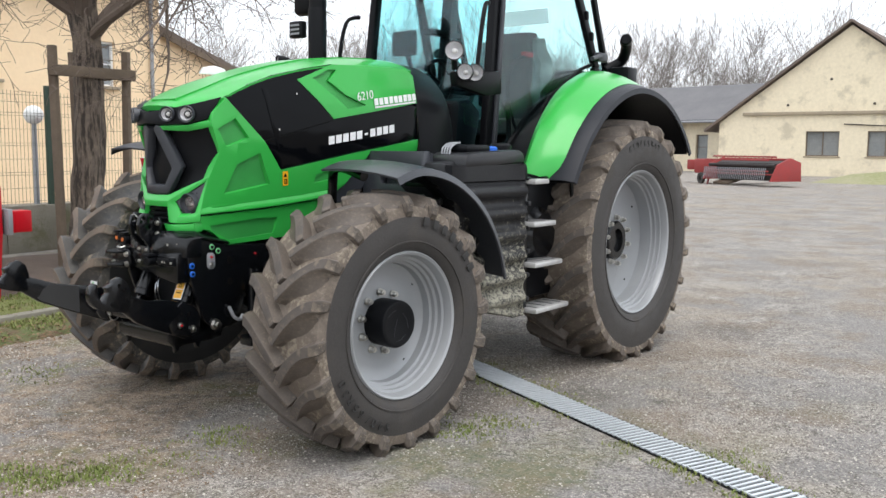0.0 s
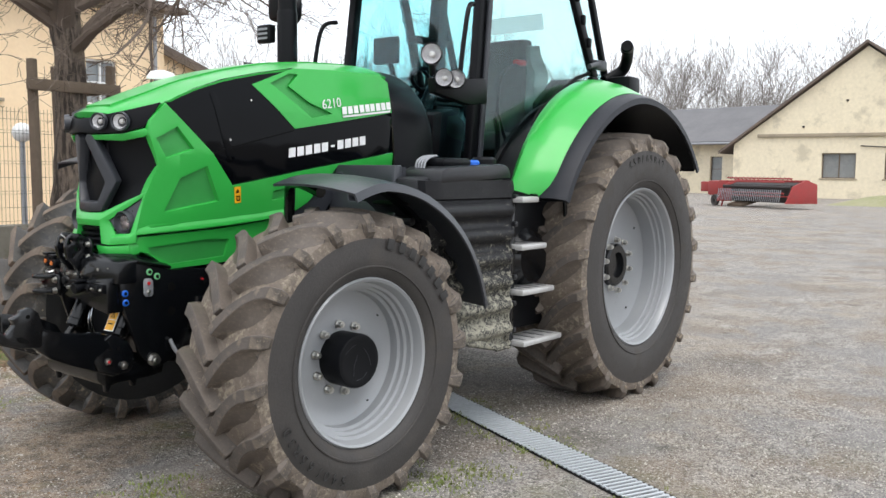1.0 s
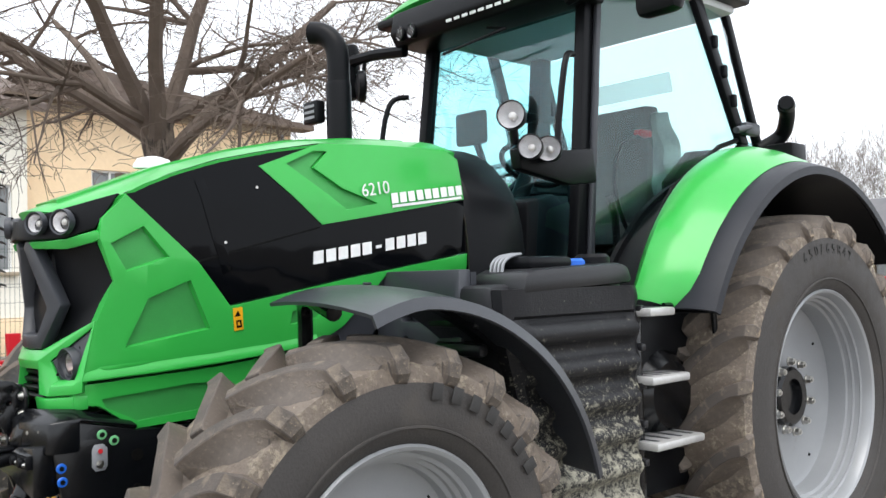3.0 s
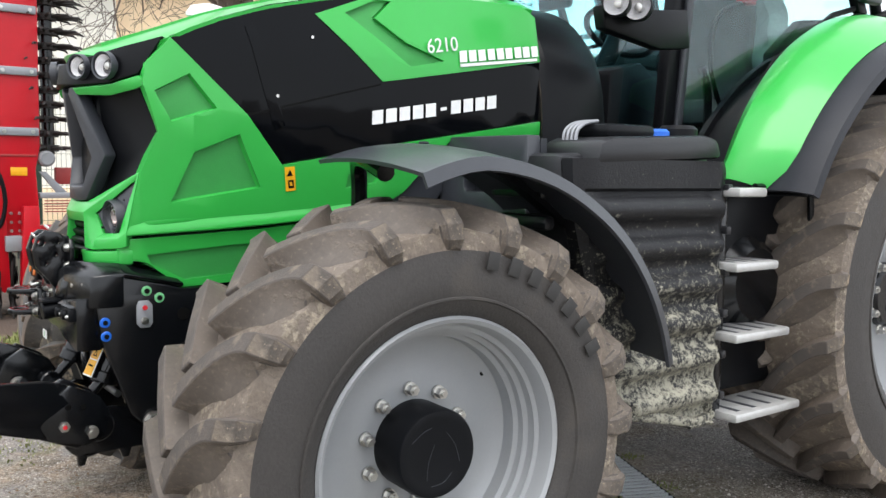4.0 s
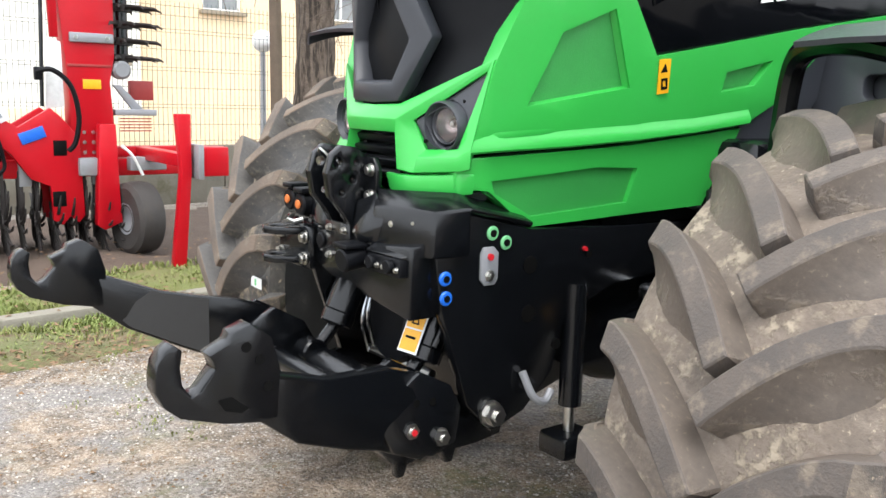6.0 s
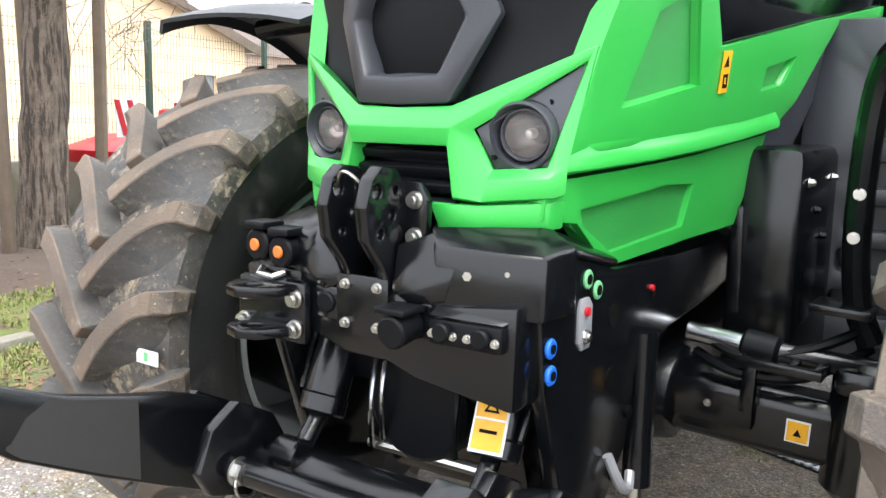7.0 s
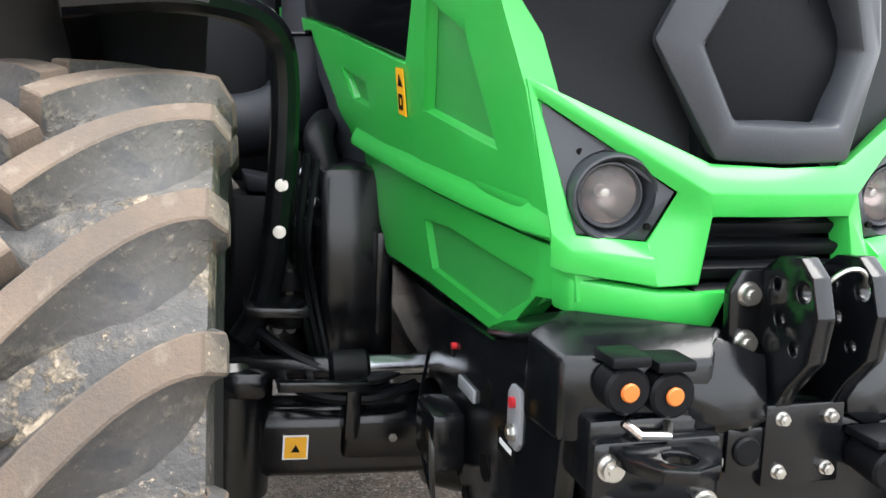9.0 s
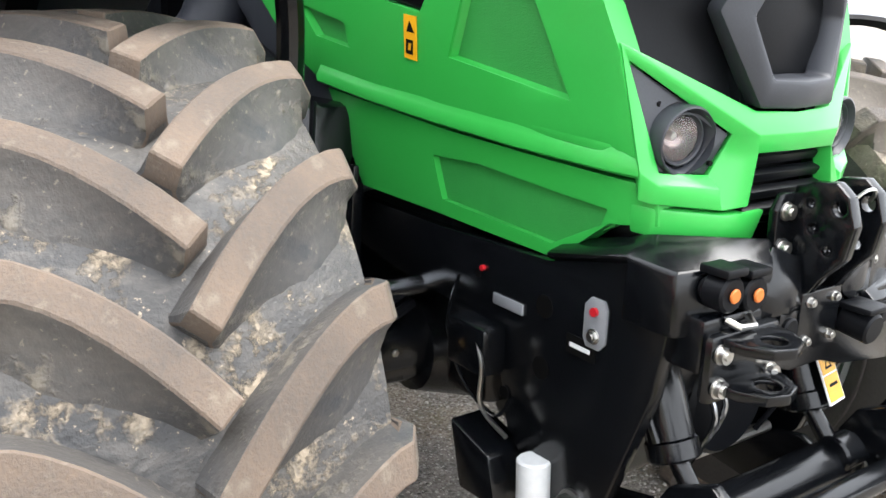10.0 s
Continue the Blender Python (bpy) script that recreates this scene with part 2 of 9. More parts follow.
def caked(m, crumb, smear, amount=1.0):
    """Dried field mud in the tread: pale smears drawn across the rubber, and crumbs that gather in clusters."""
    n, l = m.node_tree.nodes, m.node_tree.links
    b = n["Principled BSDF"]
    tc = n.new("ShaderNodeTexCoord")
    col = b.inputs["Base Color"].links[0].from_socket

    def fac(scale, lo, hi, detail=7, squash=(1, 1, 1), warp=0.0):
        mp, t, r = n.new("ShaderNodeMapping"), n.new("ShaderNodeTexNoise"), n.new("ShaderNodeMapRange")
        mp.inputs["Scale"].default_value = squash
        t.inputs["Scale"].default_value, t.inputs["Detail"].default_value = scale, detail
        t.inputs["Roughness"].default_value, t.inputs["Distortion"].default_value = 0.66, warp
        r.inputs[1].default_value, r.inputs[2].default_value = lo, hi
        l.new(tc.outputs["Object"], mp.inputs[0])
        l.new(mp.outputs[0], t.inputs["Vector"])
        l.new(t.outputs["Fac"], r.inputs[0])
        return r.outputs[0]

    def times(p, q):
        x = n.new("ShaderNodeMath")
        x.operation = "MULTIPLY"
        for sock, v in zip(x.inputs, (p, q)):
            if isinstance(v, float):
                sock.default_value = v
            else:
                l.new(v, sock)
        return x.outputs[0]

    def over(f, base, c):
        x = n.new("ShaderNodeMix")
        x.data_type = "RGBA"
        x.inputs[7].default_value = (*c, 1)
        l.new(f, x.inputs[0])
        l.new(base, x.inputs[6])
        return x.outputs[2]

    col = over(times(fac(5.0, 0.46, 0.62, 8, (1, 0.45, 1), 1.2), 0.75 * amount), col, smear)
    col = over(times(fac(26.0, 0.50, 0.66, 8, (1, 0.5, 1), 0.8), 0.55 * amount), col, [c * 1.35 for c in smear])
    lumps = times(fac(8.0, 0.50, 0.60, 5), fac(34.0, 0.47, 0.57, 9))
    col = over(times(lumps, 0.95 * amount), col, crumb)
    col = over(times(fac(70.0, 0.63, 0.70, 4), 0.8 * amount), col, [min(1, c * 1.25) for c in crumb])
    l.new(col, b.inputs["Base Color"])
    bp = n.new("ShaderNodeBump")
    bp.inputs["Strength"].default_value, bp.inputs["Distance"].default_value = 0.7, 0.004
    l.new(lumps, bp.inputs["Height"])
    old = b.inputs["Normal"].links
    if old:
        l.new(old[0].from_socket, bp.inputs["Normal"])
    l.new(bp.outputs[0], b.inputs["Normal"])
    return m


TREAD_MUD = caked(pm("muddy_tread_floor", (0.022, 0.023, 0.025), 0.55, second=(0.050, 0.047, 0.044), scale=9, fine=60, bump=0.006, amount=0.5), (0.36, 0.29, 0.205), (0.098, 0.088, 0.077), 0.8)
LUG_SIDE_MUD = caked(pm("muddy_lug_flank", (0.038, 0.040, 0.045), 0.6, second=(0.075, 0.068, 0.060), scale=7, fine=80, bump=0.003, amount=0.5), (0.22, 0.19, 0.145), (0.105, 0.094, 0.082), 0.55)
LUG_END = caked(pm("crumbed_lug_end", (0.10, 0.082, 0.067), 0.85, second=(0.055, 0.048, 0.043), scale=20, fine=90, bump=0.006, amount=0.6), (0.34, 0.265, 0.18), (0.16, 0.13, 0.10), 0.85)
LUG_SIDE = caked(pm("dusty_lug_flank", (0.056, 0.050, 0.047), 0.6, second=(0.120, 0.094, 0.073), scale=4, fine=70, bump=0.0015, amount=0.5), (0.24, 0.195, 0.145), (0.135, 0.108, 0.087), 0.4)
caked(TREAD, (0.33, 0.28, 0.21), (0.17, 0.14, 0.115), 0.8)


def mud_splash(m, lo, hi):
    """Dried mud thrown up from below: dense at height lo, only specks at height hi."""
    n, l = m.node_tree.nodes, m.node_tree.links
    b = n["Principled BSDF"]
    geo, sep = n.new("ShaderNodeNewGeometry"), n.new("ShaderNodeSeparateXYZ")
    l.new(geo.outputs["Position"], sep.inputs[0])
    base = b.inputs["Base Color"].links[0].from_socket
    fac = None
    for s, wide in ((26.0, 0.10), (75.0, 0.13)):
        t = n.new("ShaderNodeTexNoise")
        t.inputs["Scale"].default_value, t.inputs["Detail"].default_value, t.inputs["Roughness"].default_value = s, 8, 0.7
        l.new(geo.outputs["Position"], t.inputs["Vector"])
        lim = n.new("ShaderNodeMapRange")
        lim.inputs[1].default_value, lim.inputs[2].default_value = lo, hi
        lim.inputs[3].default_value, lim.inputs[4].default_value = 0.46, 0.69
        l.new(sep.outputs[2], lim.inputs[0])
        d = n.new("ShaderNodeMath")
        d.operation = "SUBTRACT"
        l.new(t.outputs["Fac"], d.inputs[0])
        l.new(lim.outputs[0], d.inputs[1])
        r = n.new("ShaderNodeMapRange")
        r.inputs[1].default_value, r.inputs[2].default_value = 0.0, wide
        r.inputs[4].default_value = 0.85
        l.new(d.outputs[0], r.inputs[0])
        if fac is None:
            fac = r.outputs[0]
        else:
            x = n.new("ShaderNodeMath")
            x.operation = "MAXIMUM"
            l.new(fac, x.inputs[0])
            l.new(r.outputs[0], x.inputs[1])
            fac = x.outputs[0]
    mx = n.new("ShaderNodeMix")
    mx.data_type = "RGBA"
    mx.inputs[7].default_value = (0.34, 0.325, 0.26, 1)
    l.new(fac, mx.inputs[0])
    l.new(base, mx.inputs[6])
    l.new(mx.outputs[2], b.inputs["Base Color"])
    rr = n.new("ShaderNodeMix")
    rr.inputs[2].default_value, rr.inputs[3].default_value = b.inputs["Roughness"].default_value, 0.95
    l.new(fac, rr.inputs[0])
    l.new(rr.outputs[0], b.inputs["Roughness"])
    return m


MUDTANK = mud_splash(pm("splashed_tank_plastic", (0.007, 0.0075, 0.009), 0.4, spec=0.25, second=(0.014, 0.014, 0.016), scale=5, fine=120, bump=0.002), 0.70, 1.62)


# ---- mesh helpers ----
def to_mesh(name, bm, material, smooth=None):
    bmesh.ops.recalc_face_normals(bm, faces=bm.faces)
    me = bpy.data.meshes.new(name)
    bm.to_mesh(me)
    bm.free()
    me.materials.append(material)
    if smooth:
        me.shade_smooth()
        me.set_sharp_from_angle(angle=radians(smooth))
    return me


def part(name, bm, material, parent=None, label="", smooth=35):
    ob = new(name, to_mesh(name, bm, material, smooth))
    ob.parent = parent
    if label:
        tagged(ob, label)
    return ob


def thing(name, label, category, group="", at=None):
    ob = tagged(new(name), label, category, group)
    if at is not None:
        ob.matrix_world = at
    return ob


def bevelled(bm, width, seg=2):
    if width:
        bmesh.ops.remove_doubles(bm, verts=bm.verts, dist=1e-5)
        bmesh.ops.recalc_face_normals(bm, faces=bm.faces)
        edges = [e for e in bm.edges if len(e.link_faces) == 2 and e.calc_face_angle(0) > 0.5]
        bmesh.ops.bevel(bm, geom=edges, offset=width, segments=seg, affect="EDGES", profile=0.5, clamp_overlap=True)
    return bm


def box(c, s, bevel=0.0, m=None, bm=None):
    """A box with its centre and size."""
    b = bmesh.new()
    bmesh.ops.create_cube(b, size=1, matrix=Matrix.Translation(c) @ Matrix.Diagonal((*s, 1)))
    bevelled(b, bevel)
    if m is not None:
        b.transform(m)
    return joined(bm, b)


def joined(bm, b):
    if bm is None:
        return b
    me = bpy.data.meshes.new("tmp")
    b.to_mesh(me)
    b.free()
    bm.from_mesh(me)
    bpy.data.meshes.remove(me)
    return bm


def prism(points, axis, a, c, bevel=0.0, bm=None, holes=()):
    """A flat outline in the two other axes, drawn out along axis from a to c."""
    b = bmesh.new()
    order = {"x": (1, 2), "y": (0, 2), "z": (0, 1)}[axis]
    k = "xyz".index(axis)

    def loop(pts):
        vs = []
        for p in pts:
            v = [0, 0, 0]
            v[order[0]], v[order[1]], v[k] = p[0], p[1], a
            vs.append(b.verts.new(v))
        return [b.edges.new((vs[i - 1], vs[i])) for i in range(len(vs))]

    edges = loop(points)
    for h in holes:
        edges += loop(h)
    if holes:
        bmesh.ops.triangle_fill(b, use_beauty=True, edges=edges)
    else:
        b.faces.new([v for v in b.verts])
    ext = bmesh.ops.extrude_face_region(b, geom=b.faces[:])
    off = [0, 0, 0]
    off[k] = c - a
    bmesh.ops.translate(b, vec=off, verts=[v for v in ext["geom"] if isinstance(v, bmesh.types.BMVert)])
    bevelled(b, bevel)
    return joined(bm, b)


def circle2(cx, cz, r, n=16):
    return [(cx + r * math.cos(2 * math.pi * i / n), cz + r * math.sin(2 * math.pi * i / n)) for i in range(n)]


def lathe(profile, m=None, seg=32, close=False, bm=None):
    """A profile of (radius, y) turned round the y axis."""
    b = bmesh.new()
    rings = []
    for r, y in profile:
        rings.append([b.verts.new((r * math.cos(2 * math.pi * i / seg), y, r * math.sin(2 * math.pi * i / seg))) for i in range(seg)] if r > 1e-6 else [b.verts.new((0, y, 0))])
    pairs = list(zip(rings, rings[1:])) + ([(rings[-1], rings[0])] if close else [])
    for p, q in pairs:
        for i in range(seg):
            j = (i + 1) % seg
            if len(p) == 1 and len(q) == 1:
                continue
            if len(p) == 1:
                b.faces.new((p[0], q[j], q[i]))
            elif len(q) == 1:
                b.faces.new((p[i], p[j], q[0]))
            else:
                b.faces.new((p[i], p[j], q[j], q[i]))
    if m is not None:
        b.transform(m)
    return joined(bm, b)


def rod(p, q, r, r2=None, seg=12, bm=None, bevel=0.0):
    """A round bar from p to q."""
    p, q = Vector(p), Vector(q)
    r2 = r if r2 is None else r2
    h = (q - p).length
    prof = [(0, 0), (r - bevel, 0), (r, bevel), (r2, h - bevel), (r2 - bevel, h), (0, h)] if bevel else [(0, 0), (r, 0), (r2, h), (0, h)]
    return lathe(prof, Matrix.Translation(p) @ (q - p).to_track_quat("Y", "Z").to_matrix().to_4x4(), seg, bm=bm)


def tube(points, r, seg=8, bm=None, radii=None):
    """A round bar bent along points."""
    b = bmesh.new()
    pts = [Vector(p) for p in points]
    rings, side = [], None
    for i, p in enumerate(pts):
        d = (pts[min(i + 1, len(pts) - 1)] - pts[max(i - 1, 0)]).normalized()
        if side is None:
            side = d.orthogonal().normalized()
        side = (side - d * side.dot(d)).normalized()
        up = d.cross(side)
        rr = radii[i] if radii else r
        rings.append([b.verts.new(p + rr * (math.cos(2 * math.pi * k / seg) * side + math.sin(2 * math.pi * k / seg) * up)) for k in range(seg)])
    for p, q in zip(rings, rings[1:]):
        for k in range(seg):
            b.faces.new((p[k], p[(k + 1) % seg], q[(k + 1) % seg], q[k]))
    b.faces.new(rings[0])
    b.faces.new(rings[-1][::-1])
    return joined(bm, b)


def curve(points, n=6):
    """Points of a smooth line through the given ones."""
    p = [Vector(points[0]), *[Vector(q) for q in points], Vector(points[-1])]
    out = []
    for i in range(1, len(p) - 2):
        for k in range(n):
            t = k / n
            out.append(0.5 * ((2 * p[i]) + (-p[i - 1] + p[i + 1]) * t + (2 * p[i - 1] - 5 * p[i] + 4 * p[i + 1] - p[i + 2]) * t * t + (-p[i - 1] + 3 * p[i] - 3 * p[i + 1] + p[i + 2]) * t ** 3))
    return out + [p[-2]]


def sheet(rows, thick, bm=None, bevel=0.0):
    """A curved plate: a grid of points, made thick along its normals."""
    b = bmesh.new()
    vs = [[b.verts.new(p) for p in row] for row in rows]
    for r, s in zip(vs, vs[1:]):
        for i in range(len(r) - 1):
            b.faces.new((r[i], r[i + 1], s[i + 1], s[i]))
    bmesh.ops.recalc_face_normals(b, faces=b.faces)
    bmesh.ops.solidify(b, geom=b.faces[:], thickness=thick)
    bevelled(b, bevel)
    return joined(bm, b)


def facets(points, faces, thick, bevel=0.0, bm=None, mirror=False, both=False):
    """Flat facets over given corners, made thick; mirror adds the same with y turned over."""
    b = bmesh.new()
    vs = [b.verts.new(p) for p in points]
    for f in faces:
        b.faces.new([vs[i] for i in f])
    if both:
        ws = [v if abs(v.co.y) < 1e-6 else b.verts.new((v.co.x, -v.co.y, v.co.z)) for v in vs]
        for f in faces:
            b.faces.new([ws[i] for i in reversed(f)])
    bmesh.ops.recalc_face_normals(b, faces=b.faces)
    if b.faces[0].calc_center_median().x > 0.5 and b.faces[0].normal.x < 0:
        bmesh.ops.reverse_faces(b, faces=b.faces)
    bmesh.ops.solidify(b, geom=b.faces[:], thickness=thick)
    bevelled(b, bevel)
    if mirror:
        b.transform(Matrix.Diagonal((1, -1, 1, 1)))
    return joined(bm, b)


def hexnut(c, axis, r, h, seg=6):
    c, axis = Vector(c), Vector(axis).normalized()
    b = rod(c, c + axis * h * 0.25, r * 1.25, seg=16)
    rod(c + axis * h * 0.2, c + axis * h, r, seg=seg, bm=b)
    rod(c + axis * h, c + axis * h * 1.25, r * 0.55, seg=10, bm=b)
    return b


# ---- ground ----
def ground_material():
    m = bpy.data.materials.new("worn_gravel_yard")
    m.use_nodes = True
    n, l = m.node_tree.nodes, m.node_tree.links
    b = n["Principled BSDF"]
    b.inputs["Roughness"].default_value = 0.93
    geo = n.new("ShaderNodeNewGeometry")

    def noise_of(s, d=6, off=0.0):
        t = n.new("ShaderNodeTexNoise")
        t.inputs["Scale"].default_value, t.inputs["Detail"].default_value = s, d
        t.inputs["Roughness"].default_value = 0.62
        mp = n.new("ShaderNodeMapping")
        mp.inputs["Location"].default_value = (off, off * 0.7, 0)
        l.new(geo.outputs["Position"], mp.inputs[0])
        l.new(mp.outputs[0], t.inputs["Vector"])
        return t.outputs["Fac"]

    def ramp(src, lo, hi):
        r = n.new("ShaderNodeMapRange")
        r.inputs[1].default_value, r.inputs[2].default_value = lo, hi
        l.new(src, r.inputs[0])
        return r.outputs[0]

    def mix(f, a, c):
        x = n.new("ShaderNodeMix")
        x.data_type = "RGBA"
        for sock, v in ((x.inputs[0], f), (x.inputs[6], a), (x.inputs[7], c)):
            if isinstance(v, (float, tuple)):
                sock.default_value = v if isinstance(v, float) else (*v, 1)
            else:
                l.new(v, sock)
        return x.outputs[2]

    def math2(op, a, c):
        x = n.new("ShaderNodeMath")
        x.operation = op
        for sock, v in zip(x.inputs, (a, c)):
            if isinstance(v, float):
                sock.default_value = v
            else:
                l.new(v, sock)
        return x.outputs[0]

    vor = n.new("ShaderNodeTexVoronoi")
    vor.inputs["Scale"].default_value = 70
    l.new(geo.outputs["Position"], vor.inputs["Vector"])
    sep = n.new("ShaderNodeSeparateColor")
    l.new(vor.outputs["Color"], sep.inputs[0])
    chips = mix(sep.outputs[0], (0.060, 0.055, 0.050), (0.46, 0.42, 0.375))
    fine = n.new("ShaderNodeTexVoronoi")
    fine.inputs["Scale"].default_value = 150
    l.new(geo.outputs["Position"], fine.inputs["Vector"])
    sep2 = n.new("ShaderNodeSeparateColor")
    l.new(fine.outputs["Color"], sep2.inputs[0])
    chips = mix(ramp(sep2.outputs[1], 0.80, 0.90), chips, (0.58, 0.55, 0.50))
    chips = mix(ramp(sep2.outputs[2], 0.82, 0.92), chips, (0.045, 0.04, 0.038))
    asphalt = mix(ramp(noise_of(1.3), 0.35, 0.65), (0.140, 0.132, 0.126), (0.225, 0.203, 0.178))
    col = mix(0.74, asphalt, chips)
    col = mix(math2("MULTIPLY", ramp(noise_of(7.5, 5, 1.9), 0.50, 0.62), 0.45), col, (0.40, 0.375, 0.34))
    col = mix(math2("MULTIPLY", ramp(noise_of(10.0, 5, 6.3), 0.53, 0.64), 0.5), col, (0.105, 0.098, 0.092))
    col = mix(math2("MULTIPLY", ramp(noise_of(0.45, 7), 0.47, 0.60), 0.75), col, mix(0.4, (0.27, 0.215, 0.15), chips))
    col = mix(math2("MULTIPLY", ramp(noise_of(0.9, 8, 9.3), 0.54, 0.62), 0.6), col, mix(0.25, (0.105, 0.093, 0.084), chips))
    # smooth bluish asphalt shows through, brown soil lies in patches
    col = mix(math2("MULTIPLY", ramp(noise_of(0.75, 6, 14.2), 0.49, 0.55), 0.75), col, mix(0.22, (0.182, 0.176, 0.172), chips))
    col = mix(math2("MULTIPLY", ramp(noise_of(1.25, 8, 21.4), 0.50, 0.60), 0.72), col, mix(0.35, (0.165, 0.118, 0.074), chips))
    col = mix(math2("MULTIPLY", ramp(noise_of(0.6, 8, 31.0), 0.55, 0.66), 0.35), col, mix(0.45, (0.40, 0.365, 0.31), chips))
    sepxy = n.new("ShaderNodeSeparateXYZ")
    l.new(geo.outputs["Position"], sepxy.inputs[0])
    near = math2("MULTIPLY", ramp(sepxy.outputs[0], -3.0, 0.0), ramp(sepxy.outputs[1], 5.5, 2.5))
    moss = math2("MULTIPLY", ramp(noise_of(1.1, 8, 3.1), 0.51, 0.62), near)
    col = mix(math2("MULTIPLY", moss, 0.6), col, mix(ramp(noise_of(14), 0.35, 0.65), (0.075, 0.10, 0.026), (0.17, 0.15, 0.06)))
    stains = ramp(noise_of(1.6, 4, 5.7), 0.64, 0.72)
    col = mix(math2("MULTIPLY", stains, 0.55), col, (0.06, 0.055, 0.05))
    front = math2("MULTIPLY", ramp(sepxy.outputs[0], -2.6, -0.4), ramp(sepxy.outputs[1], 1.4, -0.2))
    soil = math2("MULTIPLY", ramp(noise_of(1.4, 8, 41.0), 0.40, 0.50), front)
    col = mix(math2("MULTIPLY", soil, 0.9), col, mix(0.30, mix(ramp(noise_of(9, 6), 0.42, 0.58), (0.115, 0.080, 0.049), (0.32, 0.235, 0.155)), chips))
    slab = math2("MULTIPLY", ramp(noise_of(0.8, 7, 52.0), 0.545, 0.585), front)
    col = mix(math2("MULTIPLY", slab, 0.8), col, mix(0.18, (0.188, 0.180, 0.174), chips))
    olive = math2("MULTIPLY", ramp(noise_of(1.9, 8, 63.0), 0.56, 0.66), front)
    col = mix(math2("MULTIPLY", olive, 0.75), col, mix(ramp(noise_of(30, 3, 2.0), 0.4, 0.6), (0.075, 0.092, 0.022), (0.20, 0.165, 0.07)))
    # dark stains beside the drain and behind the rear wheel, dark patches under the tractor
    for sx, sy, rad in ((-1.95, 1.15, 0.42), (-1.55, 1.55, 0.30), (-4.15, 1.55, 0.55), (-0.95, 0.95, 0.5), (-3.0, 0.6, 0.8)):
        dist = n.new("ShaderNodeVectorMath")
        dist.operation = "DISTANCE"
        l.new(geo.outputs["Position"], dist.inputs[0])
        dist.inputs[1].default_value = (sx, sy, 0)
        edge = math2("ADD", math2("MULTIPLY", dist.outputs["Value"], 1.0 / rad), math2("MULTIPLY", noise_of(3.5, 6, sx * 3), 1.3))
        col = mix(math2("MULTIPLY", ramp(edge, 1.65, 1.05), 0.6), col, mix(0.3, (0.062, 0.05, 0.042), chips))
    # single stones and pits stand out of every patch
    for scale, lo, tone, part_ in ((58.0, 0.93, (0.56, 0.52, 0.46), 0.8), (100.0, 0.87, (0.62, 0.58, 0.52), 0.8), (75.0, 0.86, (0.05, 0.043, 0.036), 0.75), (36.0, 0.92, (0.08, 0.068, 0.056), 0.6)):
        sv = n.new("ShaderNodeTexVoronoi")
        sv.inputs["Scale"].default_value = scale
        l.new(geo.outputs["Position"], sv.inputs["Vector"])
        ss = n.new("ShaderNodeSeparateColor")
        l.new(sv.outputs["Color"], ss.inputs[0])
        spot = math2("MULTIPLY", ramp(ss.outputs[1], lo, lo + 0.02), ramp(sv.outputs["Distance"], 0.55, 0.38))
        spot = math2("MULTIPLY", spot, ramp(noise_of(1.7, 5, scale), 0.36, 0.62))
        col = mix(math2("MULTIPLY", spot, part_), col, tone)
    l.new(col, b.inputs["Base Color"])
    bp = n.new("ShaderNodeBump")
    bp.inputs["Strength"].default_value, bp.inputs["Distance"].default_value = 0.9, 0.02
    hgt = math2("ADD", math2("MULTIPLY", vor.outputs["Distance"], -0.22), math2("ADD", noise_of(40, 4), math2("MULTIPLY", noise_of(130, 3, 3.3), 0.5)))
    l.new(hgt, bp.inputs["Height"])
    l.new(bp.outputs[0], b.inputs["Normal"])
    return m


GROUND = ground_material()


def ground_sheet():
    b = bmesh.new()
    xs = sorted({-900, -400, -200, -120, *range(-80, 81, 8), *[k * 0.5 for k in range(-20, 21)], *[k * 0.1 for k in range(-14, 8)], 120, 200, 400, 900})
    ys = xs
    grid = []
    for x in xs:
        row = []
        for y in ys:
            z = 0.0
            if abs(x) <= 10 and abs(y) <= 10:
                z = 0.03 * (noise.noise((x * 0.35, y * 0.35, 3)) - 0.1) * min(1, max(0, (abs(x - 0) + abs(y)) / 6 - 0.4))
            z += 0.03 * math.exp(-((x + 0.08) ** 2 + (y + 0.94) ** 2) / 0.10)
            row.append(b.verts.new((x, y, z)))
        grid.append(row)
    for r, s in zip(grid, grid[1:]):
        for i in range(len(r) - 1):
            b.faces.new((r[i], s[i], s[i + 1], r[i + 1]))
    ob = part("ground", b, GROUND)
    return tagged(ob, "worn grey gravel and asphalt yard with mossy patches", "ground", kind="structure")


ground_sheet()

# the kerb and fence run at this angle to the tractor
RUN = math.atan2(0.12, 1.0)


def along(s, d, z=0.0):
    """A place s metres along the kerb and d metres behind it."""
    return Vector((0.6 + s * math.cos(RUN) + d * math.sin(RUN), -3.46 + s * math.sin(RUN) - d * math.cos(RUN), z))


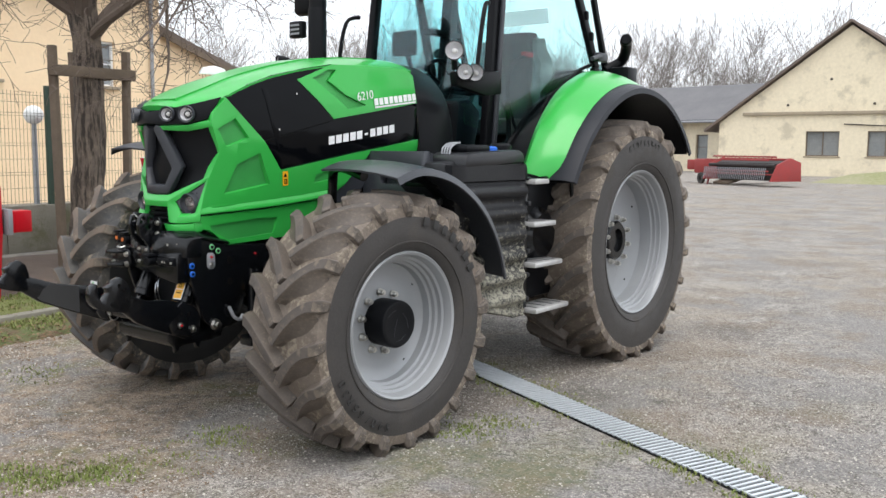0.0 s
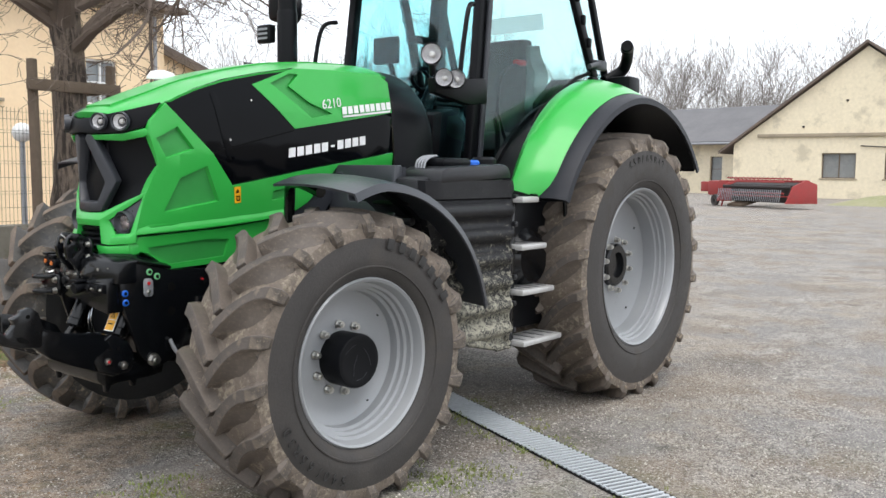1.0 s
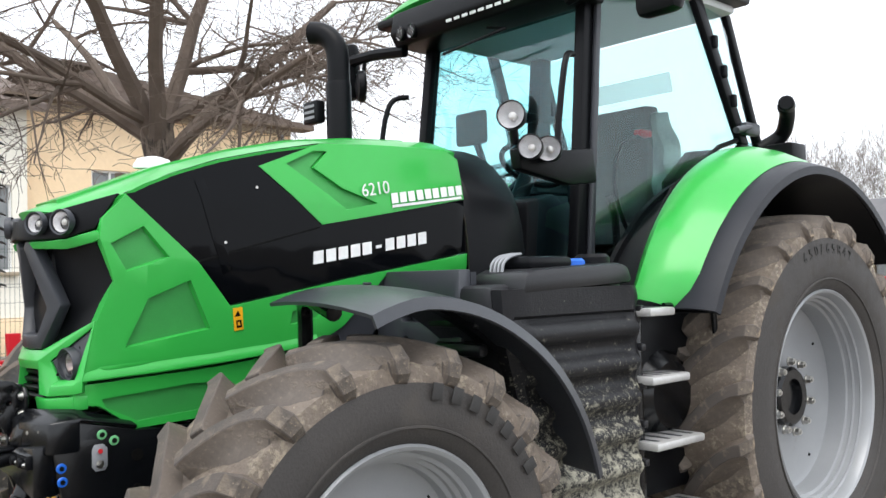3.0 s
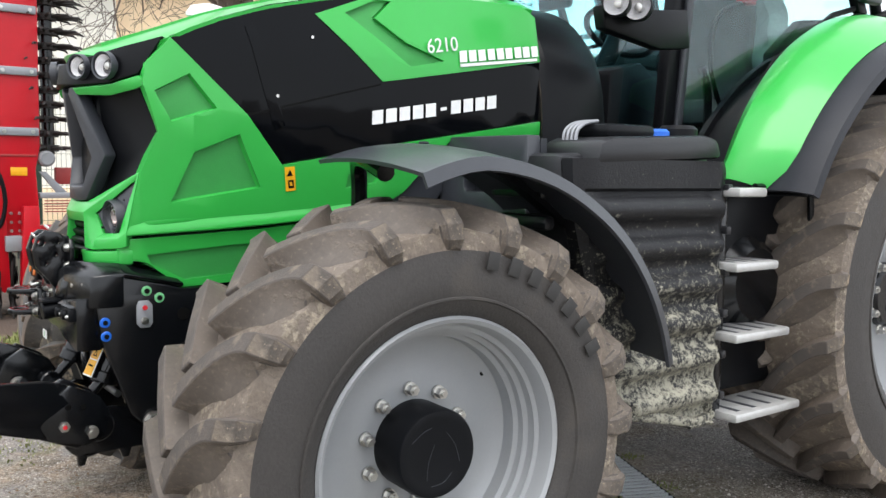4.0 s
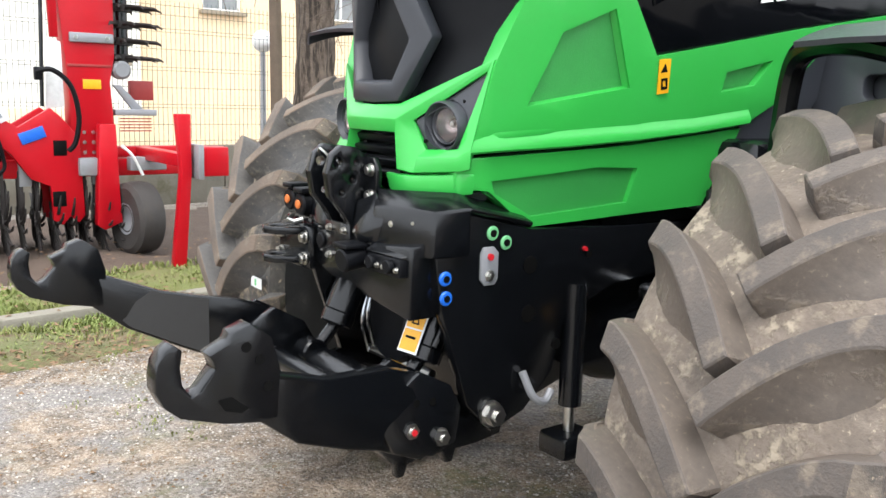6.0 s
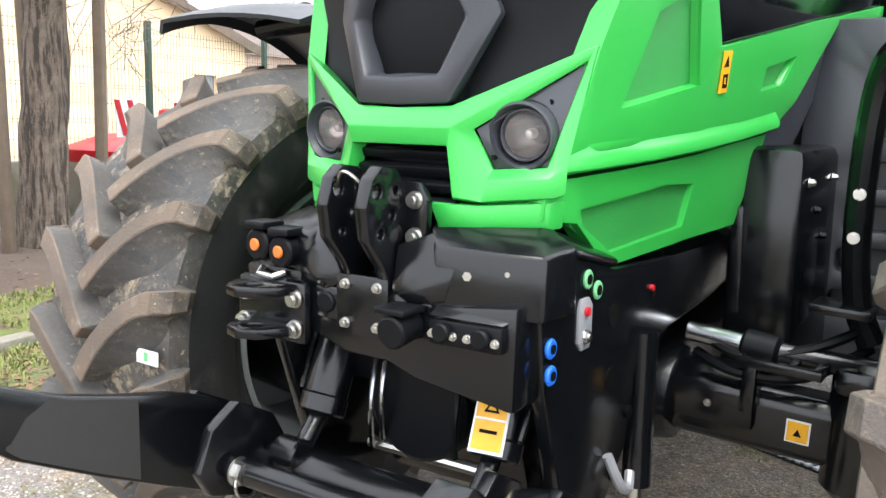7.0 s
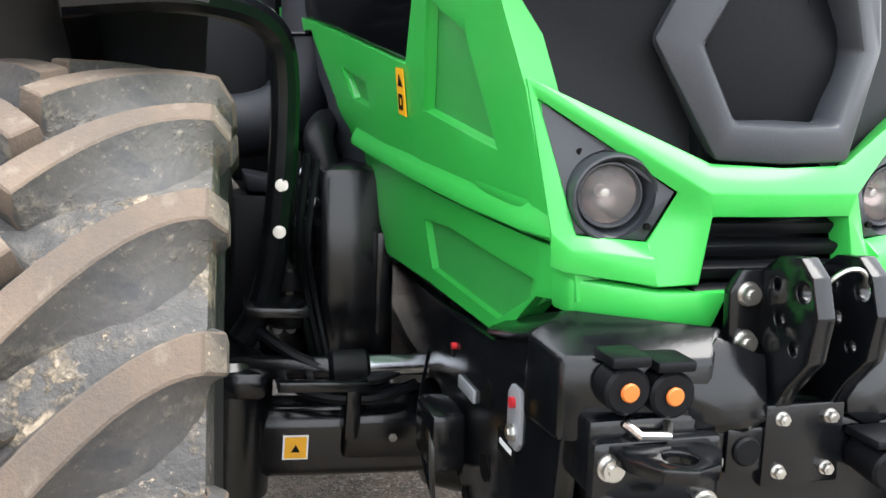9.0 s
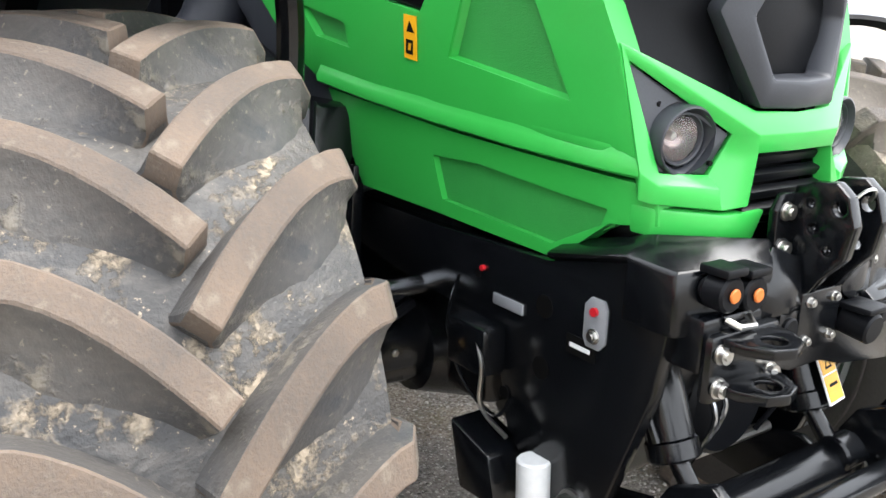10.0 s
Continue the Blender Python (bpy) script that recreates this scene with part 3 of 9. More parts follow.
def strip(s0, s1, d0, d1, z0, z1, step=0.5, rough=0.0, bm=None, seed=0):
    """A low bank of ground between two lines beside the kerb."""
    b = bmesh.new()
    rows = []
    s = s0
    while s <= s1 + 1e-6:
        row = []
        for k in range(9):
            d = d0 + (d1 - d0) * k / 8
            edge = rough * noise.noise((s * 0.9, d, seed)) * 3 if k in (0, 8) else 0
            z = z1 * math.sin(math.pi * k / 8) ** 0.4 + z0 + rough * noise.noise((s * 1.7, d * 1.7, seed + 5))
            row.append(b.verts.new(along(s, d + edge, z if 0 < k < 8 else -0.02)))
        rows.append(row)
        s += step
    for r, q in zip(rows, rows[1:]):
        for i in range(8):
            b.faces.new((r[i], q[i], q[i + 1], r[i + 1]))
    return joined(bm, b)


tagged(part("verge", strip(-14, 14, -0.75, -0.02, 0.0, 0.035, 0.25, 0.05), pm("trodden_verge", (0.16, 0.12, 0.072), 0.96, second=(0.085, 0.12, 0.032), scale=2.2, fine=55, amount=1.0, bump=0.03, sharp=0.10, dirt=(0.12, 0.075, 0.045), dirt_level=0.55, dirt_scale=5)), "trodden verge of dead leaves and thin grass", "verge", kind="structure")
tagged(part("grass_strip", strip(-14, 14, 0.16, 1.12, 0.0, 0.07, 0.25, 0.03, seed=2), pm("lawn_ground", (0.10, 0.155, 0.03), 0.96, second=(0.145, 0.13, 0.05), scale=1.6, fine=60, amount=1.0, bump=0.03, sharp=0.10, dirt=(0.10, 0.075, 0.045), dirt_level=0.6, dirt_scale=4)), "short patchy lawn behind the kerb", "lawn", kind="structure")
tagged(part("soil_bed", strip(-14, 14, 1.06, 4.6, 0.0, 0.06, 0.25, 0.05, seed=4), SOIL), "bare brown soil bed under the machine", "soil", kind="structure")

kerb = tagged(new("kerb"), "row of weathered grey concrete kerb stones", "kerb", kind="structure")
kerb_mesh = to_mesh("kerb_stone", box((0, 0, 0.018), (0.985, 0.13, 0.14), 0.022), CONCRETE, 35)
for k in range(-12, 13):
    o = new("kerb_stone", kerb_mesh)
    o.parent = kerb
    o.matrix_world = Matrix.Translation(along(k, 0.07, 0.004 * math.sin(k * 2.3))) @ pose(0, 0, 0, 0, 0, math.degrees(RUN) + 0.5 * math.sin(k * 1.7))

# ---- fence on its low wall ----
FENCE_D = 5.0


def fence_wall():
    b = bmesh.new()
    for s in range(-16, 18, 4):
        box((2, 0, 0.34), (3.99, 0.2, 0.72), 0.012, Matrix.Translation(along(s, FENCE_D)) @ pose(0, 0, 0, 0, 0, math.degrees(RUN)), b)
    return b


tagged(part("low_wall", fence_wall(), CONCRETE), "low weathered concrete wall under the mesh fence", "wall", kind="structure")
fence = thing("mesh_fence", "dark green welded wire mesh fence on a low wall", "fence")


def mesh_panel():
    b = bmesh.new()
    h = 1.72
    for k in range(40):
        x = 0.05 + k * 0.0615
        box((x, 0, h / 2), (0.0042, 0.0042, h), bm=b)
    for z in (0.06, 0.26, 0.46, 0.50, 0.7, 0.9, 0.94, 1.15, 1.35, 1.39, 1.55, 1.66):
        box((1.25, 0.006, z), (2.44, 0.005, 0.005), bm=b)
    return b


panel_mesh = to_mesh("wire_panel", mesh_panel(), FENCE_GREEN)
post_mesh = to_mesh("fence_post", box((0, 0, 0.9), (0.075, 0.075, 1.84), 0.006), FENCE_GREEN)
for k in range(-6, 7):
    for nm, me in (("wire_panel", panel_mesh), ("fence_post", post_mesh)):
        o = new(nm, me)
        o.parent = fence
        if nm == "wire_panel":
            tagged(o, kind="stuff")
        o.matrix_world = Matrix.Translation(along(k * 2.5 - 2.32, FENCE_D, 0.70)) @ pose(0, 0, 0, 0, 0, math.degrees(RUN))


# ---- buildings ----
def wall_panel(p, q, z0, z1, thick, holes, name, material, parent, label=""):
    """An upright wall from p to q with openings (along0, along1, zlow, zhigh) cut through it."""
    p, q = Vector((*p, 0)), Vector((*q, 0))
    length = (q - p).length
    ang = math.degrees(math.atan2((q - p).y, (q - p).x))
    b = prism([(0, z0), (length, z0), (length, z1), (0, z1)], "y", 0, thick, holes=[[(a, c), (a, d), (e, d), (e, c)] for a, e, c, d in holes])
    b.transform(Matrix.Translation(p) @ pose(0, 0, 0, 0, 0, ang))
    o = part(name, b, material, parent, label)
    return Matrix.Translation(p) @ pose(0, 0, 0, 0, 0, ang)


def window_unit(m, a, e, c, d, parent, frame_mat, mullions=1, bars=0, depth=0.12, pane=PANE_DARK, label=""):
    """A window in an opening: frame with bars, pane behind and a sill."""
    w, h = e - a, d - c
    b = bmesh.new()
    t = 0.06
    for cc, ss in (((a + t / 2, 0, (c + d) / 2), (t, 0.07, h)), ((e - t / 2, 0, (c + d) / 2), (t, 0.07, h)), (((a + e) / 2, 0, c + t / 2), (w, 0.068, t)), (((a + e) / 2, 0, d - t / 2), (w, 0.068, t))):
        box((cc[0], cc[1] + depth, cc[2]), ss, bm=b)
    for k in range(mullions):
        box((a + w * (k + 1) / (mullions + 1), depth, (c + d) / 2), (0.05, 0.066, h - 0.01), bm=b)
    for k in range(bars):
        box(((a + e) / 2, depth, c + h * (k + 1) / (bars + 1)), (w - 0.01, 0.062, 0.04), bm=b)
    b.transform(m)
    win = part("window", b, frame_mat, parent, label)
    part("pane", box(((a + e) / 2, depth + 0.05, (c + d) / 2), (w, 0.02, h), m=m), pane, win)
    part("sill", box(((a + e) / 2, -0.04, c - 0.05), (w + 0.2, 0.22, 0.09), 0.01, m=m), CREAM_DARK, win)
    return win


# two-storey ochre house behind the fence; its long front faces the yard
house = thing("ochre_house", "two-storey ochre rendered house with a brown tiled roof", "house")
HA, HB = (-5.3, -20.0), (-13.1, -20.3)
HLEN = math.hypot(HA[0] - HB[0], HA[1] - HB[1])
house_holes = [(1.7, 2.75, 3.35, 4.65), (5.3, 6.3, 3.35, 4.65)]
hm = wall_panel(HB, HA, 0, 6.3, 0.35, [(HLEN - e + 0.0, HLEN - a, c, d) for a, e, c, d in house_holes], "wall", OCHRE, house)
# the openings sit on the face towards the yard
hm_front = hm
for a, e, c, d in house_holes:
    window_unit(hm_front @ Matrix.Translation((0, 0.35, 0)) @ Matrix.Diagonal((1, -1, 1, 1)), HLEN - e, HLEN - a, c, d, house, WHITE, 1, 1)
wall_panel((HB[0] - 1.1, HB[1] - 11), HB, 0, 6.3, 0.35, [(4, 5.2, 3.3, 4.6)], "wall", OCHRE, house)
part("cornice", box((HLEN / 2, 0.42, 6.2), (HLEN + 0.1, 0.18, 0.2), 0.02, hm_front), CREAM_DARK, house)
part("downpipe", rod((0.25, 0.44, 0.2), (0.25, 0.44, 6.2), 0.06, bm=None), GREY_METAL, house).matrix_world = hm_front
roof_b = bmesh.new()
for k in range(24):
    f0, f1 = k / 24, (k + 1.3) / 24
    d0, d1 = 0.95 - f0 * 6.5, 0.95 - f1 * 6.5
    z0, z1 = 6.3 + 2.6 * f0, 6.3 + 2.6 * f1
    i0, i1 = -0.6 + 5.5 * f0, -0.6 + 5.5 * f1
    vs = [roof_b.verts.new(v) for v in ((i0, d0, z0 + 0.1), (HLEN - i0, d0, z0 + 0.1), (HLEN - i1, d1, z1 + 0.03), (i1, d1, z1 + 0.03), (i0, d0, z0), (HLEN - i0, d0, z0), (i0, -11.5, z0 + 0.1), (i1, -11.5, z1 + 0.03))]
    roof_b.faces.new(vs[:4])
    roof_b.faces.new((vs[0], vs[4], vs[5], vs[1]))
    roof_b.faces.new((vs[0], vs[3], vs[7], vs[6]))
roof_b.transform(hm_front)
tagged(part("roof", roof_b, ROOF_TILE, house), kind="stuff")
part("eaves_board", box((HLEN / 2, 0.66, 6.27), (HLEN + 1.2, 0.62, 0.06), 0.0, hm_front), STAKE, house)

# white house that adjoins it
white_house = thing("white_house", "pale rendered house with a brown tiled roof", "house")
WA, WB = (16.0, -18.6), (-5.3, -19.7)
WLEN = math.hypot(WA[0] - WB[0], WA[1] - WB[1])
PALE = pm("pale_render", (0.80, 0.78, 0.70), 0.9, second=(0.74, 0.71, 0.62), scale=0.5, fine=8, amount=0.2)
PINK = pm("pinkish_render", (0.62, 0.47, 0.38), 0.9, second=(0.56, 0.42, 0.34), scale=0.5, fine=8, amount=0.2)
wh_holes = [(0.35, 1.0, 2.0, 4.1), (3.6, 4.7, 2.25, 3.5), (6.9, 8.0, 1.9, 3.4), (10.4, 11.6, 0.0, 2.2), (14.2, 15.4, 1.2, 2.9), (18.0, 19.2, 1.2, 2.9)]
wm = wall_panel(WB, WA, 0, 6.0, 0.35, wh_holes, "wall", PALE, white_house)
for a, e, c, d in wh_holes:
    window_unit(wm @ Matrix.Translation((0, 0.35, 0)) @ Matrix.Diagonal((1, -1, 1, 1)), a, e, c, d, white_house, WHITE, 1, 1)
part("plinth", box((WLEN / 2, 0.39, 0.45), (WLEN, 0.08, 0.9), 0.01, wm), OCHRE, white_house, "ochre painted plinth")
wr = prism([(0.9, 6.05), (-5.5, 8.6), (-12, 6.0), (-12, 5.85), (-5.5, 8.4), (0.9, 5.85)], "x", -0.3, WLEN + 0.5)
wr.transform(wm)
part("roof", wr, ROOF_TILE, white_house)

# lower wing past the corner of the house, under a sloping roof
wing = thing("house_wing", "lower ochre rendered house wing under a sloping tiled roof", "house")
wg = Matrix.Translation((-13.15, -20.62, 0)) @ pose(0, 0, 0, 0, 0, 180)
wb = prism([(0, 0), (5.5, 0), (5.5, 3.35), (0, 5.35)], "y", 0, 0.3, holes=[[(3.4, 1.2), (3.4, 2.4), (4.3, 2.4), (4.3, 1.2)]])
wb.transform(wg)
part("wall", wb, OCHRE, wing)
window_unit(wg @ Matrix.Translation((0, 0.3, 0)) @ Matrix.Diagonal((1, -1, 1, 1)), 3.4, 4.3, 1.2, 2.4, wing, WHITE, 1, 0)
wb = prism([(-0.02, 5.40), (6.0, 3.21), (6.0, 3.36), (-0.02, 5.55)], "y", -0.3, 8)
wb.transform(wg)
part("roof", wb, ROOF_TILE, wing)
wb = prism([(-0.02, 5.22), (6.02, 3.03), (6.02, 3.20), (-0.02, 5.39)], "y", -0.34, -0.28)
wb.transform(wg)
part("verge_board", wb, STAKE, wing)
wb = box((5.38, 4.1, 1.65), (0.24, 7.6, 3.3))
wb.transform(wg)
part("wall", wb, OCHRE, wing)

far_house = thing("far_house", "far pinkish rendered house with a brown hipped roof", "house")
fm = Matrix.Translation((-39.4, -42, 0)) @ pose(0, 0, 0, 0, 0, 186)
wb = prism([(0, 0), (10.5, 0), (10.5, 4.9), (0, 4.9)], "y", 0, 8, holes=[[(a, 2.0), (a, 3.6), (a + 1.1, 3.6), (a + 1.1, 2.0)] for a in (1.6, 4.8, 7.8)])
wb.transform(fm)
part("wall", wb, PINK, far_house)
for a in (1.6, 4.8, 7.8):
    window_unit(fm, a, a + 1.1, 2.0, 3.6, far_house, STAKE, 1, 0)
wb = bmesh.new()
vs = [wb.verts.new(v) for v in ((-0.6, -0.6, 4.9), (11.1, -0.6, 4.9), (11.1, 8.6, 4.9), (-0.6, 8.6, 4.9), (3.2, 4.0, 6.9), (7.3, 4.0, 6.9))]
for f in ((0, 1, 5, 4), (1, 2, 5), (2, 3, 4, 5), (3, 0, 4), (3, 2, 1, 0)):
    wb.faces.new([vs[i] for i in f])
bmesh.ops.recalc_face_normals(wb, faces=wb.faces)
wb.transform(fm)
part("roof", wb, ROOF_TILE, far_house)

# the long barn and the gabled barn across the yard
gable = thing("gabled_barn", "cream rendered barn with a broad gable and stained cornice", "barn")
GP, GQ = (-57.0, -18.3), (-57.4, -2.0)
glen = math.hypot(GQ[0] - GP[0], GQ[1] - GP[1])
gang = math.degrees(math.atan2(GQ[1] - GP[1], GQ[0] - GP[0]))
gm = Matrix.Translation((*GP, 0)) @ pose(0, 0, 0, 0, 0, gang)
gh = [(5.7, 7.75, 1.3, 2.9), (9.4, 11.45, 1.3, 2.9), (13.1, 15.1, 1.3, 2.9)]
gb = prism([(0, 0), (glen, 0), (glen, 3.5), (glen / 2, 9.5), (0, 3.5)], "y", 0, -0.4, holes=[[(a, c), (a, d), (e, d), (e, c)] for a, e, c, d in gh])
gb.transform(gm)
part("wall", gb, CREAM, gable)
for a, e, c, d in gh:
    window_unit(gm @ Matrix.Translation((0, -0.3, 0)), a, e, c, d, gable, STAKE, 1, 0)
part("cornice", box((glen / 2 + 0.8, -0.46, 4.05), (glen - 1.6, 0.2, 0.22), 0.02, gm), CREAM_DARK, gable)
for sgn, x0, z0 in ((1, -0.9, 3.05), (-1, glen + 0.9, 3.05)):
    ap = (glen / 2, 9.85)
    pts = [(x0, z0), ap, (ap[0], ap[1] - 0.17), (x0, z0 - 0.17)]
    rb = prism(pts, "y", -0.8, 22)
    rb.transform(gm)
    part("roof", rb, ROOF_TILE, gable)
for k in range(5):
    part("wall_stud", box((4.5 + k * 2.6, -0.43, 6.2 if k % 2 else 4.6), (0.14, 0.06, 0.14), 0.02, gm), RUST, gable)
part("hanging_pipe", tube([gm @ Vector(v) for v in ((8.0, -0.46, 3.35), (10.2, -0.48, 3.22), (13.5, -0.46, 3.3))], 0.035, 6), RUST, gable)

barn = thing("long_barn", "long low cream barn with a grey sheet roof", "barn")
bm_ = wall_panel((-66, -47), (-61.5, -16.0), 0, 4.0, 0.35, [(8, 8.9, 1.0, 2.9), (19.5, 20.4, 0.9, 2.8), (25.0, 26.0, 0.9, 2.8)], "wall", CREAM, barn)
for a, e, c, d in [(8, 8.9, 1.0, 2.9), (19.5, 20.4, 0.9, 2.8), (25.0, 26.0, 0.9, 2.8)]:
    window_unit(bm_ @ Matrix.Translation((0, 0.1, 0)), a, e, c, d, barn, STAKE, 0, 1)
blen = math.hypot(4.5, 31)
rb = prism([(-1.0, 3.9), (5.5, 6.9), (12, 3.9), (12, 3.7), (5.5, 6.65), (-1.0, 3.7)], "x", -0.8, blen + 1.5)
rb.transform(bm_)
part("roof", rb, SLATE, barn)
part("gutter", rod(bm_ @ Vector((-0.8, -1.08, 3.74)), bm_ @ Vector((blen + 0.5, -1.08, 3.74)), 0.09), GREY_METAL, barn)


# ---- bare trees ----
def branches(seed, base, height, trunk_r, limbs, depth, spread, lean=(0, 0), twig_min=0.004, droop=0.0, first=0.4):
    """A trunk and its limbs: tapered tubes that fork down to twigs. Returns trunk and crown meshes."""
    rnd = random.Random(seed)
    trunk, crown = bmesh.new(), bmesh.new()

    def grow(p, d, length, r, level, target):
        n = max(3, int(length / max(0.12, length / 6)))
        pts, radii = [Vector(p)], [r]
        dd = Vector(d)
        for k in range(n):
            dd = (dd + Vector((rnd.uniform(-1, 1), rnd.uniform(-1, 1), rnd.uniform(-0.6, 1))) * 0.16 * (1 + 0.4 * level) + Vector((0, 0, -droop * level * 0.06 + 0.03))).normalized()
            pts.append(pts[-1] + dd * length / n)
            radii.append(max(twig_min, r * (1 - 0.62 * (k + 1) / n)))
        tube(pts, r, 10 if level == 0 else 6 if level < 2 else 3, target, radii)
        if level >= depth:
            return
        count = limbs[min(level, len(limbs) - 1)]
        for c in range(count):
            f = rnd.uniform(first if level == 0 else 0.2, 1.0)
            i = min(n, max(1, int(f * n)))
            out = Vector((rnd.uniform(-1, 1), rnd.uniform(-1, 1), rnd.uniform(-0.25, 0.8))).normalized()
            nd = (dd * (1 - spread) + out * spread).normalized()
            grow(pts[i], nd, length * rnd.uniform(0.42, 0.75), radii[i] * rnd.uniform(0.45, 0.72), level + 1, crown)

    grow(base, (lean[0], lean[1], 1), height, trunk_r, 0, trunk)
    return trunk, crown


# the staked plane tree before the fence
TREE = Vector((-2.88, -6.75, 0))
tree = thing("bare_tree", "leafless staked tree with ridged brown bark", "tree")


def yard_tree():
    rnd = random.Random(5)
    trunk, crown = bmesh.new(), bmesh.new()
    tp = curve([TREE + Vector(v) for v in ((0, 0, -0.1), (0.02, 0.01, 0.6), (-0.03, 0.02, 1.5), (-0.08, 0.0, 2.6), (-0.02, 0.0, 3.5))], 8)
    rad = [0.235 - 0.055 * k / len(tp) + 0.07 * math.exp(-3.5 * k / 8) for k in range(len(tp))]
    tube(tp, 0.2, 14, trunk, rad)
    for v in trunk.verts:
        a = math.atan2(v.co.y - TREE.y, v.co.x - TREE.x)
        v.co += Vector((math.cos(a), math.sin(a), 0)) * (0.018 * math.sin(9 * a + v.co.z * 2) + 0.02 * noise.noise(v.co * 4))

    def twig(p, d, length, r, level):
        n = 6 if level < 3 else 4
        pts, radii, dd = [p], [r], d.copy()
        for k in range(n):
            dd = (dd + Vector((rnd.uniform(-1, 1), rnd.uniform(-1, 1), rnd.uniform(-0.9, 0.7))) * (0.14 + 0.05 * level)).normalized()
            pts.append(pts[-1] + dd * length / n)
            radii.append(max(0.0035, r * (1 - 0.6 * (k + 1) / n)))
        tube(pts, r, 8 if level < 2 else 4 if level < 3 else 3, crown, radii)
        if level == 4:
            return
        for c in range((7, 6, 5, 4)[level]):
            i = rnd.randint(2 if level == 0 else 1, n)
            out = Vector((rnd.uniform(-1, 1), rnd.uniform(-1, 1), rnd.uniform(-0.6, 0.7))).normalized()
            twig(pts[i], (dd * 0.45 + out * 0.65).normalized(), length * rnd.uniform(0.38, 0.66), radii[i] * rnd.uniform(0.4, 0.65), level + 1)

    top = tp[-1]
    for ang, el, ln, r in ((10, 62, 3.4, 0.12), (75, 70, 3.6, 0.11), (150, 55, 3.4, 0.11), (205, 66, 3.6, 0.12), (265, 40, 3.2, 0.09), (330, 35, 3.6, 0.10), (190, 28, 3.4, 0.085), (20, 22, 3.2, 0.075), (100, 30, 3.0, 0.07)):
        a, e = radians(ang), radians(el)
        twig(top + Vector((0, 0, rnd.uniform(-0.6, 0.05))), Vector((math.cos(a) * math.cos(e), math.sin(a) * math.cos(e), math.sin(e))), ln, r, 0)
    return trunk, crown


tb, cb = yard_tree()
part("trunk", tb, BARK, tree)
part("crown", cb, TWIG, tree)

stakes = thing("tree_stakes", "weathered wooden tree stakes joined by crossbars", "stakes")
for dx, dy, lean in ((0.44, 0.12, 0.5), (-0.50, 0.15, -0.6), (-0.2, -0.48, 0.8)):
    part("stake", box((0, 0, 1.4), (0.095, 0.095, 2.95), 0.012, Matrix.Translation(TREE + Vector((dx, dy, 0))) @ pose(0, 0, 0, lean, lean, 30)), STAKE, stakes)
part("crossbar", box((-0.03, 0.21, 2.56), (1.22, 0.05, 0.14), 0.01, Matrix.Translation(TREE) @ pose(0, 0, 0, 0, 0, -1)), STAKE, stakes)
part("crossbar", box((-0.37, -0.16, 2.55), (0.05, 0.8, 0.12), 0.01, Matrix.Translation(TREE) @ pose(0, 0, 0, 0, 0, 0)), STAKE, stakes)

# far bare woods behind the barns
FAR_KINDS = []
for sd in range(4):
    ft, fc = branches(20 + sd, (0, 0, 0), 11 + sd, 0.13, (11, 7, 5), 3, 0.36, twig_min=0.014, first=0.35)
    FAR_KINDS.append((to_mesh("trunk", ft, FAR_TWIG), to_mesh("crown", fc, FAR_TWIG)))
rnd = random.Random(3)
for k in range(70):
    a = radians(178 + k * 1.05 + rnd.uniform(-0.7, 0.7))
    dist = rnd.uniform(92, 125)
    ft, fc = FAR_KINDS[k % 4]
    tr = thing("far_tree", "tall leafless grey tree in the far wood", "tree", "trees of the far wood", pose(3 + dist * math.cos(a), 4 + dist * math.sin(a), 0, 0, 0, rnd.uniform(0, 360)) @ Matrix.Diagonal((1, 1, rnd.uniform(0.6, 0.92), 1)))
    for nm, me in (("trunk", ft), ("crown", fc)):
        o = new(nm, me)
        o.parent = tr


# ---- the tractor: forward is +x, its own left is +y ----
tractor = thing("tractor", "large green and black farm tractor with silver rims", "tractor")


def side_y(x, z):
    """Half the width of the bonnet's side at x and height z."""
    b = float(np.interp(x, [-1.0, -0.6, -0.3, 0.05, 0.4, 0.55, 0.7], [0.487, 0.457, 0.426, 0.383, 0.355, 0.335, 0.272]))
    return b - float(np.interp(z, [1.07, 1.3, 1.45, 1.65], [0.078, 0.053, 0.032, 0])) - float(np.interp(z, [1.9, 2.15], [0, 0.05]))


